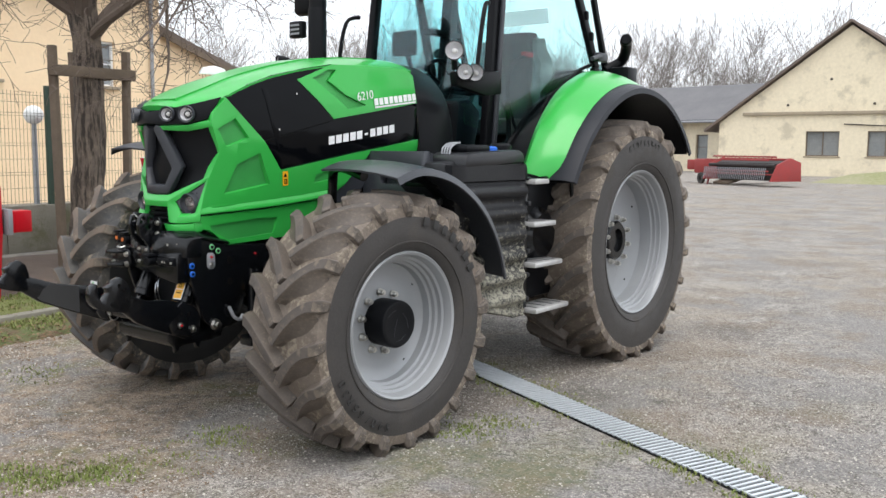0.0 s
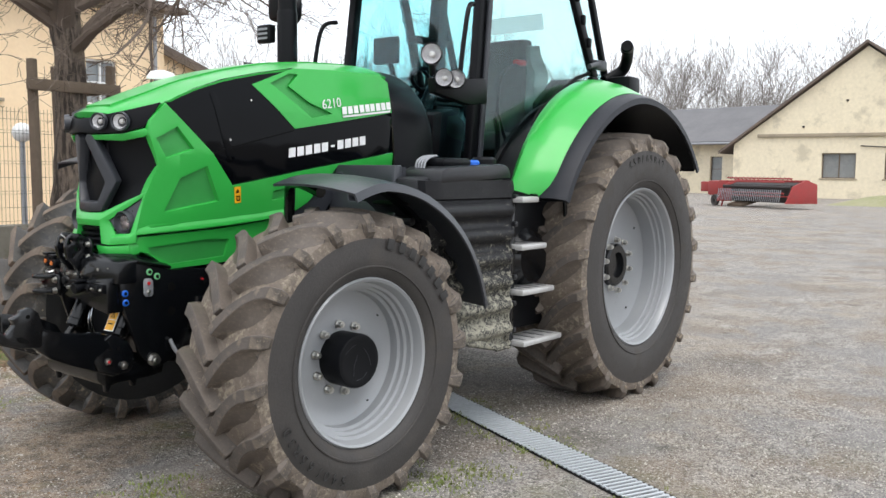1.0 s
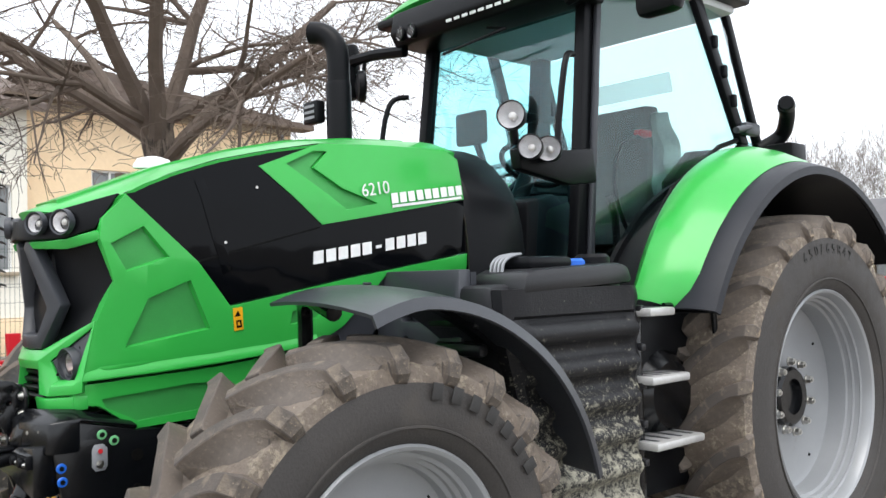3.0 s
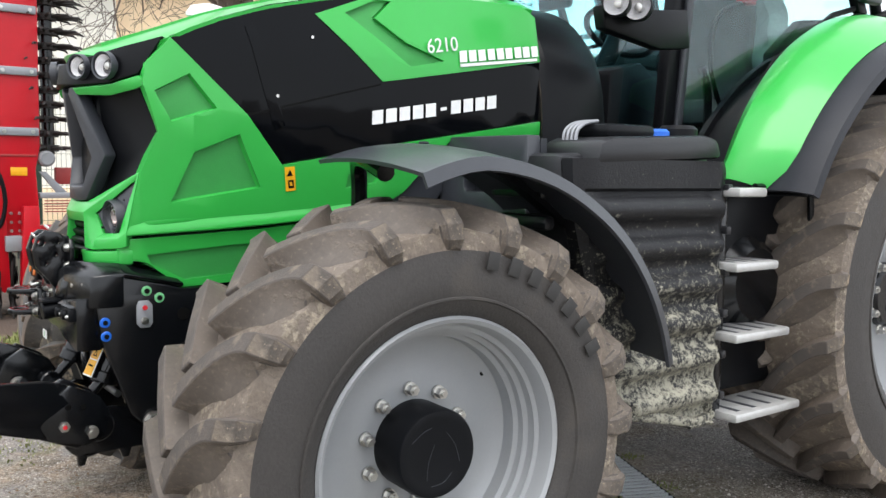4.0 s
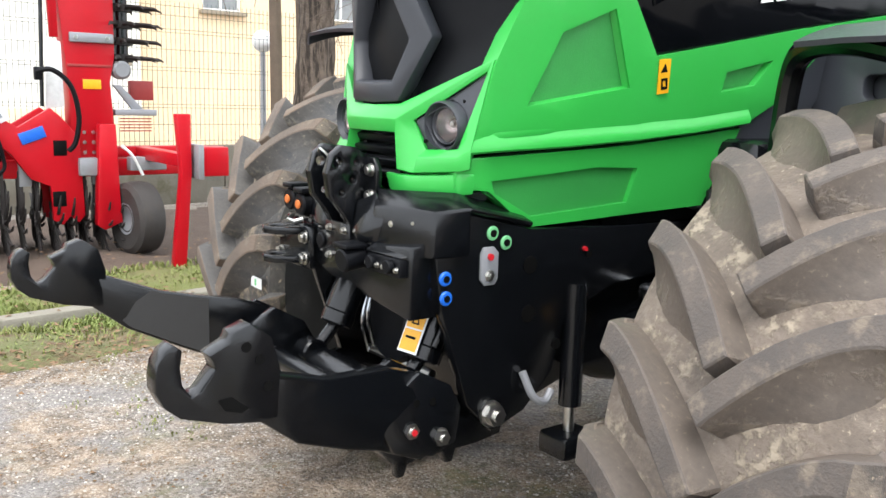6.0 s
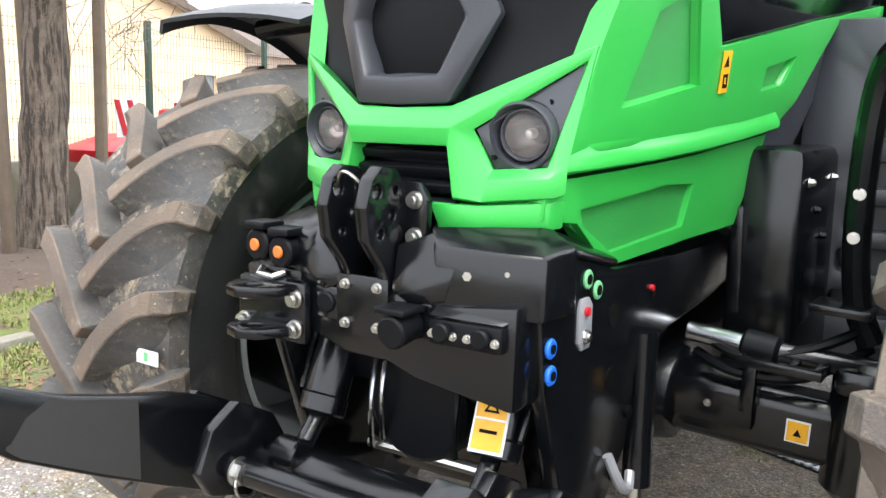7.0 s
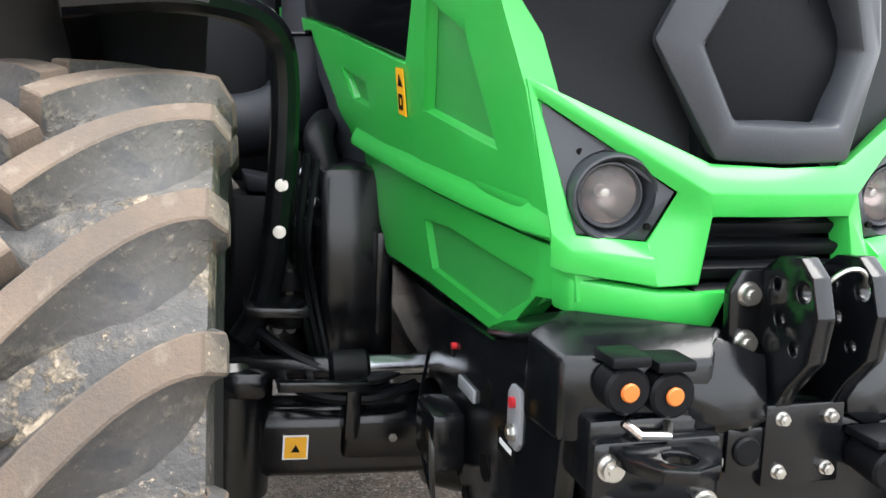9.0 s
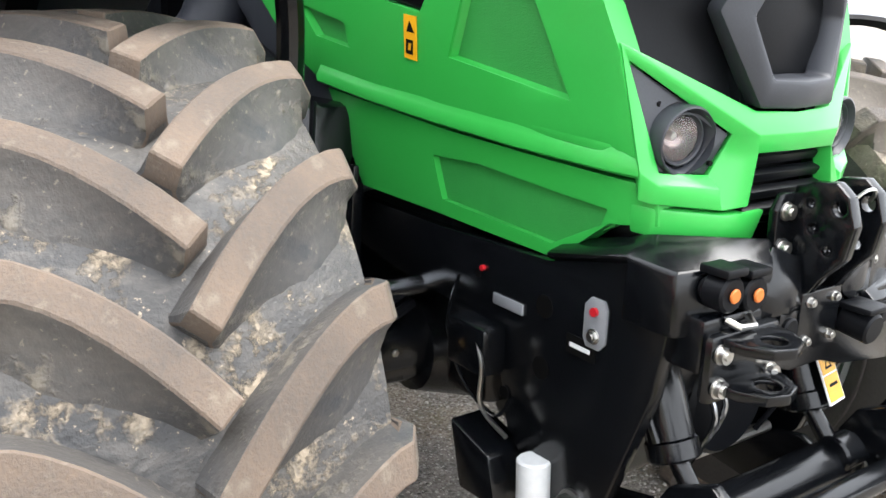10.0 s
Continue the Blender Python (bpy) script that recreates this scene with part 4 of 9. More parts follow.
def conform(points, sign, out=0.0, thick=0.02, holes=(), bevel=0.004, cell=0.08):
    """A panel with an outline in x and z, laid on the bonnet's side and made thick inwards."""
    b = bmesh.new()
    edges = []
    for pts in (points, *holes):
        vs = [b.verts.new((p[0], 0, p[1])) for p in pts]
        edges += [b.edges.new((vs[i - 1], vs[i])) for i in range(len(vs))]
    bmesh.ops.triangle_fill(b, use_beauty=True, edges=edges)
    for axis, lo, hi in ((0, -1.3, 0.8), (2, 1.0, 2.3)):
        k = lo
        while k < hi:
            no = [0, 0, 0]
            no[axis] = 1
            co = [0, 0, 0]
            co[axis] = k
            bmesh.ops.bisect_plane(b, geom=b.verts[:] + b.edges[:] + b.faces[:], plane_co=co, plane_no=no, dist=1e-5)
            k += cell
    for v in b.verts:
        v.co.y = sign * (side_y(v.co.x, v.co.z) + out)
    for f in b.faces:
        f.normal_update()
        if f.normal.y * sign < 0:
            f.normal_flip()
    rim = [e for e in b.edges if e.is_boundary]
    ext = bmesh.ops.extrude_edge_only(b, edges=rim)
    moved = [v for v in ext["geom"] if isinstance(v, bmesh.types.BMVert)]
    for v in moved:
        v.co.y -= sign * thick
    if bevel:
        lips = [e for e in rim if len(e.link_faces) == 2]
        bmesh.ops.bevel(b, geom=lips, offset=bevel, segments=2, affect="EDGES", profile=0.5, clamp_overlap=True)
    return b


# wheels
def lug_mesh(R, half, span, sign, name, flank, face):
    """One tread bar: a blunt nose by the middle, a curved flat-topped run and a squared end at the shoulder."""
    b = bmesh.new()
    h = 0.060
    rows = []
    for u in (0, 0.02, 0.1, 0.2, 0.32, 0.45, 0.58, 0.7, 0.82, 0.92, 1.0):
        w = -0.012 + u * (half + 0.004)
        th = span * (1 - (1 - u) ** 1.55)
        drop = 0.022 * max(0, (w / half)) ** 2.2
        wt = float(np.interp(u, [0, 0.15, 0.6, 1], [0.026, 0.027, 0.027, 0.030]))
        slope = span * 1.55 * max(0.1, 1 - u) ** 0.55 * R / half
        ln = math.hypot(slope, 1)
        ta, tw = 1 / ln, -slope / ln * (1 - u ** 3)
        low = 0.6 if u == 0 else 0.0
        wide = float(np.interp(u, [0, 0.15, 0.5, 0.85, 1], [0.022, 0.040, 0.098, 0.092, 0.050]))
        ring = []
        for off, rad in ((-wt - wide, R - h - drop - 0.013), (-wt - wide * 0.58, R - h * 0.88 - drop), (-wt - wide * 0.22, R - h * 0.52 - drop), (-wt, R - drop - 0.001), (wt, R - drop), (wt + 0.010, R - h * 0.72 - drop), (wt + 0.022, R - h - drop - 0.012)):
            a = th + off * ta / R
            y = min(w + off * tw * 0.8, half + 0.006)
            rad -= low * max(0, rad - (R - h - 0.012))
            ring.append(b.verts.new((rad * math.cos(a), sign * y, rad * math.sin(a))))
        rows.append(ring)
    # the bar's end drops over the shoulder in a flat face and runs out on the sidewall
    for dr, dy, ws in ((0.062, 0.018, 1.0), (0.105, 0.020, 0.9), (0.13, 0.006, 0.75)):
        ring = []
        low = R - max(0.098, dr + 0.01)
        for off, y, rad in ((-0.070 * ws, half - 0.012, low), (-0.054 * ws, half - 0.006, R - dr - 0.012), (-0.040 * ws, half - 0.002, R - dr - 0.006), (-0.031 * ws, half + dy, R - dr), (0.031 * ws, half + dy, R - dr), (0.040 * ws, half - 0.002, R - dr - 0.006), (0.052 * ws, half - 0.012, low)):
            a = span + 0.02 * dr / 0.1 + off / R
            ring.append(b.verts.new((rad * math.cos(a), sign * y, rad * math.sin(a))))
        rows.append(ring)
    for r, s in zip(rows, rows[1:]):
        for i in range(6):
            over = any(s is q for q in rows[-3:])
            b.faces.new((r[i], r[i + 1], s[i + 1], s[i])).material_index = 1 if i != 3 else 2 if over else 0
    b.faces.new(rows[0]).material_index = 1
    b.faces.new(rows[-1][::-1]).material_index = 1
    bmesh.ops.recalc_face_normals(b, faces=b.faces)
    edges = [e for e in b.edges if e.calc_face_angle(0) > 0.75]
    bmesh.ops.bevel(b, geom=edges, offset=0.003, segments=1, affect="EDGES", profile=0.5, clamp_overlap=True)
    me = to_mesh(name, b, face, 24)
    me.materials.append(flank)
    me.materials.append(LUG_END)
    return me


def wheel(name, cx, cy, cz, R, half, rim_r, count, side, disc_y, hub_r, hub_out, nut_ring, nuts, label, flange_y, phase=(0.5, 0.0)):
    base = R - 0.05
    # carcass: tread floor with rounded shoulder and bulging sidewall
    prof_t = []
    for k in range(13):
        w = -half * 0.97 + 2 * half * 0.97 * k / 12
        prof_t.append((base - 0.024 * abs(w / half) ** 2.2 - 0.012, w))
    prof_t = [(base - 0.085, -half * 1.0), (base - 0.055, -half * 0.992)] + prof_t + [(base - 0.055, half * 0.992), (base - 0.085, half * 1.0)]
    me_floor = lathe([(r, side * y) for r, y in prof_t], seg=96)
    hold = part(name, me_floor, TREAD_MUD if side < 0 and R < 0.8 else TREAD, tractor, label)
    hold.location = (cx, cy, cz)
    sh = base - 0.04
    rubber = RUBBER_SHADED if side < 0 else RUBBER
    for s in (1, -1):
        fy = flange_y
        prof = [(base - 0.082, s * half * 0.997), (base - 0.10, s * half * 1.004), (rim_r + (sh - rim_r) * 0.5, s * half * 1.035), (rim_r + (sh - rim_r) * 0.28, s * half * 1.02), (rim_r + 0.035, s * (fy + 0.028)), (rim_r + 0.004, s * (fy + 0.004)), (rim_r - 0.02, s * (fy - 0.03))]
        sw = part("sidewall", lathe(prof, seg=96), rubber, hold)
        for rr, yy in ((rim_r + 0.055, fy + 0.036),):
            part("bead_ring", lathe([(rr + 0.006, s * (yy - 0.004)), (rr + 0.003, s * (yy + 0.004)), (rr - 0.003, s * (yy + 0.004)), (rr - 0.006, s * (yy - 0.004))], seg=96), rubber, hold)
    # rim barrel seen from outside and inside, and the dished disc
    o = side
    f = flange_y
    outer = [(rim_r - 0.004, o * (f - 0.012)), (rim_r + 0.002, o * (f + 0.004)), (rim_r - 0.006, o * (f + 0.012)), (rim_r - 0.018, o * (f + 0.004)), (rim_r - 0.026, o * (f - 0.018)), (rim_r - 0.030, o * (f - 0.045)), (rim_r - 0.044, o * (f - 0.050)), (rim_r - 0.040, o * (f - 0.056)), (rim_r - 0.043, o * (f - 0.080)), (rim_r - 0.058, o * (f - 0.086)), (rim_r - 0.054, o * (f - 0.092)), (rim_r - 0.057, o * (f - 0.112)), (rim_r - 0.072, o * (f - 0.118)), (rim_r - 0.075, o * (disc_y + 0.012)), (rim_r - 0.10, o * disc_y), (rim_r * 0.62, o * (disc_y - 0.012)), (hub_r * 1.6, o * (disc_y - 0.004)), (hub_r * 0.9, o * (disc_y - 0.004))]
    part("rim", lathe(outer, seg=72), RIM, hold, smooth=28)
    inner = [(rim_r - 0.004, -o * (f - 0.012)), (rim_r + 0.002, -o * (f + 0.004)), (rim_r - 0.012, -o * (f + 0.01)), (rim_r - 0.026, -o * (f - 0.02)), (rim_r - 0.032, -o * (f - 0.07)), (rim_r - 0.07, -o * (f - 0.1)), (rim_r - 0.078, o * (disc_y - 0.02)), (rim_r * 0.5, o * (disc_y - 0.03)), (0, o * (disc_y - 0.03))]
    part("inner_rim", lathe(inner, seg=72), INNER_RIM if R < 0.8 else RIM, hold, smooth=50)
    if hub_out:
        part("hub_cap", lathe([(hub_r, o * (disc_y - 0.01)), (hub_r, o * (hub_out - 0.012)), (hub_r - 0.006, o * (hub_out - 0.002)), (hub_r - 0.02, o * hub_out), (hub_r - 0.03, o * (hub_out - 0.003)), (0, o * (hub_out - 0.003))], seg=48), BLACK, hold, "scuffed black hub cap")
    else:
        part("hub", lathe([(hub_r, o * (disc_y - 0.01)), (hub_r, o * (disc_y + 0.035)), (hub_r - 0.015, o * (disc_y + 0.05)), (hub_r * 0.6, o * (disc_y + 0.05)), (hub_r * 0.55, o * (disc_y + 0.02)), (0, o * (disc_y + 0.02))], seg=48), BLACK_PAINT, hold, "dark axle hub")
    nb = hexnut((0, 0, 0), (0, o, 0), 0.0165 if R < 0.8 else 0.019, 0.032)
    nme = to_mesh("wheel_nut", nb, CHROME, 30)
    for k in range(nuts):
        a = 2 * math.pi * (k + 0.35) / nuts
        q = new("wheel_nut", nme)
        q.parent = hold
        q.location = (nut_ring * math.cos(a), o * (disc_y + (0 if hub_out else 0.035)), nut_ring * math.sin(a))
    for k in range(4):
        a = 2 * math.pi * (k + 0.6) / 4
        q = part("valve_hole", rod((0.76 * rim_r * math.cos(a), o * (disc_y - 0.004), 0.76 * rim_r * math.sin(a)), (0.76 * rim_r * math.cos(a), o * (disc_y + 0.002), 0.76 * rim_r * math.sin(a)), 0.008, seg=10), INK_AND_SHADE, hold)
    span = 0.31 if R < 0.8 else 0.30
    # on the left wheel, seen from outside, the front runs down: the middle of a bar leads
    for s in (1, -1):
        lm = lug_mesh(R, half, span, s, "lug", LUG_SIDE_MUD if side < 0 and R < 0.8 else LUG_SIDE, LUG if side < 0 and R < 0.8 else LUG_DRY)
        for k in range(count):
            q = new("lug", lm)
            q.parent = hold
            q.rotation_euler = (0, -2 * math.pi * (k + (phase[0] if s > 0 else phase[1])) / count, 0)
    return hold


fwl = wheel("front_wheel", 0.007, 1.045, 0.674, 0.722, 0.262, 0.401, 20, 1, 0.056, 0.130, 0.190, 0.165, 10, "muddy front tyre on a silver rim", 0.231, (0.90, 0.30))
fwr = wheel("front_wheel", -0.075, -0.94, 0.748, 0.728, 0.262, 0.403, 20, -1, 0.085, 0.135, 0.19, 0.165, 10, "muddy front tyre on a silver rim", 0.222, (0.71, 0.19))
fwl.rotation_euler = fwr.rotation_euler = (0, 0, -0.055)
rwl = wheel("rear_wheel", -2.78, 1.005, 0.905, 0.955, 0.32, 0.559, 22, 1, 0.06, 0.155, 0, 0.185, 10, "large rear tyre on a silver rim", 0.285)
rwr = wheel("rear_wheel", -2.78, -1.005, 0.905, 0.955, 0.32, 0.559, 22, -1, 0.06, 0.155, 0, 0.185, 10, "large rear tyre on a silver rim", 0.285)

# bonnet
ZC = ([-1.02, -0.66, -0.33, -0.04, 0.23, 0.4, 0.57, 0.72], [2.225, 2.205, 2.165, 2.10, 2.02, 1.95, 1.885, 1.825])
ZS = ([-1.02, -0.66, -0.33, -0.11, 0.11, 0.29, 0.46, 0.6, 0.72], [2.13, 2.13, 2.118, 2.078, 2.026, 1.965, 1.893, 1.845, 1.80])


def top_z(x, f):
    """Height of the bonnet's top at x; f: 0 in the middle, 1 at the shoulder."""
    return float(np.interp(x, *ZC)) * (1 - f ** 2.4) + float(np.interp(x, *ZS)) * f ** 2.4


def bonnet_top():
    rows = []
    for k in range(36):
        x = -1.02 + 1.70 * k / 35
        w = (side_y(x, float(np.interp(x, *ZS))) + 0.004) * (1 if x < 0.5 else 1 - 0.35 * ((x - 0.5) / 0.23) ** 2)
        rows.append([(x - (0.10 * (j / 8) ** 2 * max(0, (x - 0.4) / 0.33)), w * j / 8, top_z(x, abs(j / 8))) for j in range(-8, 9)])
    return sheet(rows, 0.03)


bonnet = part("bonnet", bonnet_top(), GREEN, tractor, "glossy green bonnet with black side panels", 40)
part("bonnet_crease", sheet([[(x, y * (1 - 0.25 * max(0, x)), top_z(x, abs(y) / 0.4) + 0.008) for y in (-0.13, -0.12, 0.12, 0.13)] for x in np.linspace(-0.98, 0.6, 20)], 0.012), GREEN, bonnet)

BLACK_SIDE = [(0.454, 1.89), (0.293, 1.966), (0.109, 2.03), (-0.11, 2.082), (-0.332, 2.124), (-0.30, 2.10), (-0.058, 2.014), (-0.308, 1.792), (-0.66, 1.85), (-1.03, 1.915), (-1.03, 1.682), (-0.442, 1.584), (0.065, 1.488), (0.2, 1.653)]
CHEV = [(-0.058, 2.014), (-0.308, 1.792), (-0.66, 1.852), (-1.03, 1.917), (-1.03, 2.10), (-0.96, 2.14), (-0.607, 2.135), (-0.332, 2.122)]
CHEV_IN = [(-0.172, 2.03), (-0.422, 1.854), (-0.568, 1.885), (-0.41, 1.94), (-0.288, 2.02), (-0.36, 2.09), (-0.30, 2.09)]
FRAME = [(0.454, 1.885), (0.2, 1.65), (0.065, 1.484), (-0.442, 1.58), (-1.03, 1.676), (-1.03, 1.60), (-0.60, 1.585), (-0.415, 1.385), (-0.300, 1.322), (0.095, 1.289), (0.529, 1.258), (0.576, 1.252), (0.546, 1.44), (0.492, 1.585), (0.540, 1.735), (0.53, 1.80)]
W1 = [(0.395, 1.775), (0.305, 1.668), (0.452, 1.618), (0.505, 1.715)]
W2 = [(0.225, 1.585), (0.139, 1.405), (0.445, 1.355), (0.374, 1.522)]
LOWER = [(0.60, 1.232), (0.529, 1.238), (0.095, 1.263), (-0.29, 1.308), (-0.190, 1.098), (0.109, 1.082), (0.398, 1.068), (0.516, 1.158), (0.60, 1.168)]
COVER = [(-0.62, 1.60), (-0.42, 1.385), (-0.30, 1.318), (-0.185, 1.09), (-0.27, 1.06), (-0.40, 1.13), (-0.50, 1.25), (-0.62, 1.42), (-0.80, 1.62)]
W3 = [(0.512, 1.182), (0.500, 1.152), (0.388, 1.094), (0.082, 1.116), (0.060, 1.205), (0.20, 1.209), (0.35, 1.196)]
VENT = [(-0.355, 1.492), (-0.188, 1.455), (-0.180, 1.403), (-0.300, 1.423)]


LIP = [(0.578, 1.257), (0.529, 1.262), (0.32, 1.272), (0.095, 1.287), (-0.10, 1.306), (-0.296, 1.332)]


def flared_lip(sg):
    """The foot of the frame panel swells outwards and turns under."""
    prof = ((0.052, 0.011), (0.034, 0.013), (0.018, 0.020), (0.004, 0.027), (-0.008, 0.026), (-0.013, 0.018), (-0.013, -0.01))
    rows = []
    for i, (x, z) in enumerate(LIP):
        k = 0.35 if i == 0 else 1.0
        rows.append([(x, sg * (side_y(x, z) + (o - 0.011) * k + 0.011), z + dz) for dz, o in prof])
    return sheet(rows, 0.006)


def scoop(sg):
    """A wedge that rises out of the frame panel and ends in a sharp beak above the lip."""
    b = bmesh.new()
    top = [(0.572, 1.288, 0.010), (0.50, 1.297, 0.017), (0.40, 1.303, 0.015), (0.33, 1.305, 0.0105)]
    mid = [(0.576, 1.274, 0.013), (0.50, 1.285, 0.019), (0.40, 1.296, 0.016), (0.332, 1.302, 0.0108)]
    low = [(0.574, 1.262, 0.010), (0.50, 1.270, 0.0115), (0.40, 1.282, 0.0115), (0.336, 1.292, 0.0105)]
    rows = [[b.verts.new((x, sg * (side_y(x, z) + o), z)) for x, z, o in r] for r in (top, mid, low)]
    for r, q in zip(rows, rows[1:]):
        for i in range(3):
            b.faces.new((r[i], r[i + 1], q[i + 1], q[i]))
    return b


def shrink(pts, k):
    c = Vector((sum(p[0] for p in pts) / len(pts), sum(p[1] for p in pts) / len(pts)))
    return [tuple(c + (Vector(p) - c) * k) for p in pts]


def sloped_ring(outer, inner, sg, o0, o1):
    """A band that slopes from an opening's edge down to the mesh behind it."""
    b = bmesh.new()
    rings = []
    for pts, o in ((outer, o0), (inner, o1)):
        ring = []
        for i, p in enumerate(pts):
            q = pts[(i + 1) % len(pts)]
            for k in range(4):
                x, z = p[0] + (q[0] - p[0]) * k / 4, p[1] + (q[1] - p[1]) * k / 4
                ring.append(b.verts.new((x, sg * (side_y(x, z) + o), z)))
        rings.append(ring)
    n = len(rings[0])
    for i in range(n):
        b.faces.new((rings[0][i], rings[0][(i + 1) % n], rings[1][(i + 1) % n], rings[1][i]))
    bmesh.ops.recalc_face_normals(b, faces=b.faces)
    return b


for sg in (1, -1):
    part("side_panel", conform(BLACK_SIDE, sg, 0.0, 0.03), BLACK_GLOSS, bonnet, "glossy black side panel")
    part("chevron_panel", conform(CHEV, sg, 0.004, 0.03, [CHEV_IN]), GREEN, bonnet)
    part("chevron_mesh", conform(shrink(CHEV_IN, 1.06), sg, -0.012, 0.01, bevel=0), GREEN_DULL, bonnet)
    part("frame_panel", conform(FRAME, sg, 0.012, 0.045, [W1, W2, VENT], 0.008), GREEN, bonnet)
    for w, k in ((W1, 0.93), (W2, 0.94), (VENT, 0.9)):
        part("mesh_window", conform(shrink(w, 1.02), sg, -0.007, 0.01, bevel=0, cell=0.05), GREEN_DULL, bonnet, "dark green mesh inset")
        part("window_surround", sloped_ring(w, shrink(w, k), sg, 0.006, -0.006), GREEN, bonnet)
    part("skirt", conform(LOWER, sg, 0.004, 0.035, [W3], 0.008), GREEN, bonnet)
    part("mesh_window", conform(shrink(W3, 1.08), sg, -0.010, 0.01, bevel=0, cell=0.05), GREEN_DULL, bonnet, "dark green mesh inset")
    # flared lip along the foot of the frame, and the wedge-shaped scoop above it
    part("lip", flared_lip(sg), GREEN, bonnet)
    part("scoop", scoop(sg), GREEN, bonnet)
    part("warning_sticker", conform([(0.058, 1.476), (0.022, 1.48), (0.012, 1.396), (0.047, 1.391)], sg, 0.017, 0.003, bevel=0, cell=0.3), YELLOW, bonnet, "yellow warning sticker")
    part("sticker_sign", conform([(0.050, 1.444), (0.027, 1.447), (0.039, 1.467)], sg, 0.0185, 0.002, bevel=0, cell=0.3), INK_AND_SHADE, bonnet)
    part("sticker_mark", conform([(0.044, 1.43), (0.024, 1.433), (0.019, 1.405), (0.039, 1.402)], sg, 0.0185, 0.002, [[(0.039, 1.424), (0.029, 1.4255), (0.025, 1.412), (0.035, 1.4105)]], bevel=0, cell=0.3), INK_AND_SHADE, bonnet)
    part("rear_cover", conform(COVER, sg, -0.006, 0.04, bevel=0.004), GREY_PLASTIC, bonnet, "dark grey plastic cover behind the green skirt")
    # inner body so that no gap shows through
    part("bonnet_core", conform([(0.5, 1.87), (-0.1, 2.06), (-1.0, 2.1), (-1.0, 1.3), (-0.2, 1.15), (0.42, 1.1), (0.52, 1.3), (0.46, 1.58)], sg, -0.035, 0.02, bevel=0), BLACK, bonnet)

# front fascia, left half given and turned over
for sg in (1, -1):
    mi = sg < 0
    both = sg > 0
    both and part("headlight_housing", facets([(0.705, 0, 1.805), (0.680, 0.10, 1.815), (0.585, 0.272, 1.852), (0.478, 0.352, 1.888), (0.546, 0.318, 1.768), (0.618, 0.235, 1.738), (0.690, 0.11, 1.735), (0.712, 0, 1.742)], [(0, 1, 6, 7), (1, 2, 5, 6), (2, 3, 4, 5)], 0.04, 0.003, both=True), BLACK, bonnet, "black headlight housing")
    part("brow", facets([(0.690, 0.085, 1.728), (0.618, 0.235, 1.733), (0.550, 0.325, 1.760), (0.525, 0.345, 1.735), (0.55, 0.315, 1.718), (0.606, 0.225, 1.698), (0.678, 0.10, 1.703)], [(0, 1, 5, 6), (1, 2, 3, 4), (1, 4, 5)], 0.035, 0.006, mirror=mi), GREEN, bonnet)
    part("grille_side", facets([(0.63, 0.05, 1.71), (0.545, 0.31, 1.73), (0.49, 0.335, 1.585), (0.53, 0.305, 1.45), (0.60, 0.11, 1.34), (0.60, 0.04, 1.40)], [(0, 1, 2), (0, 2, 5), (2, 3, 4), (2, 4, 5)], 0.02, mirror=mi), BLACK, bonnet, "black honeycomb side grille")
    both and part("grille_surround", facets([(0.688, 0.045, 1.735), (0.680, 0.085, 1.73), (0.612, 0.172, 1.506), (0.655, 0.098, 1.356), (0.66, 0, 1.352), (0.672, 0, 1.40), (0.662, 0.077, 1.404), (0.642, 0.118, 1.499), (0.686, 0.02, 1.71)], [(0, 1, 2, 7, 8), (2, 3, 6, 7), (3, 4, 5, 6)], 0.05, 0.008, both=True), GREY_PLASTIC, bonnet, "dark grey angular grille surround")
    ARM = [(0.546, 0.314, 1.456), (0.648, 0.100, 1.354), (0.658, 0, 1.350), (0.676, 0, 1.318), (0.667, 0.108, 1.318), (0.634, 0.136, 1.315), (0.553, 0.300, 1.428), (0.670, 0, 1.287), (0.664, 0.101, 1.287), (0.667, 0.116, 1.202), (0.655, 0.165, 1.197), (0.620, 0.166, 1.250), (0.595, 0.254, 1.256), (0.595, 0.268, 1.206), (0.580, 0.284, 1.258), (0.582, 0.284, 1.212), (0.648, 0.168, 1.232), (0.604, 0.262, 1.238)]
    both and part("front_arm", facets(ARM, [(0, 1, 4), (0, 4, 5, 6), (1, 2, 3, 4), (4, 3, 7, 8), (4, 8, 11, 5), (8, 9, 10, 11), (11, 16, 17, 12), (16, 10, 13, 17), (11, 10, 16), (0, 6, 12, 14), (12, 17, 14), (17, 13, 15, 14)], 0.03, 0.005, both=True), GREEN, bonnet, "green angular front frame")
    # grey recess with a round hole for the lamp
    corners = [Vector(ARM[i]) for i in (6, 5, 11, 12)]
    for v in corners:
        v.x -= 0.008
    pn = (corners[1] - corners[0]).cross(corners[3] - corners[0]).normalized()
    pn = pn if pn.x > 0 else -pn
    c0 = Vector((0.596, 0.210, 1.309))
    c0 += pn * (corners[3] - c0).dot(pn)
    e1 = Vector((0, 0, 1)).cross(pn).normalized()
    e2 = pn.cross(e1)
    hb = bmesh.new()
    ring = [hb.verts.new(c0 + (e1 * math.cos(a) + e2 * math.sin(a)) * 0.0575) for a in np.linspace(0, 2 * math.pi, 29)[:-1]]
    rim4 = [hb.verts.new(v) for v in corners]
    he = [hb.edges.new((q[i - 1], q[i])) for q in (ring, rim4) for i in range(len(q))]
    bmesh.ops.triangle_fill(hb, use_beauty=True, edges=he)
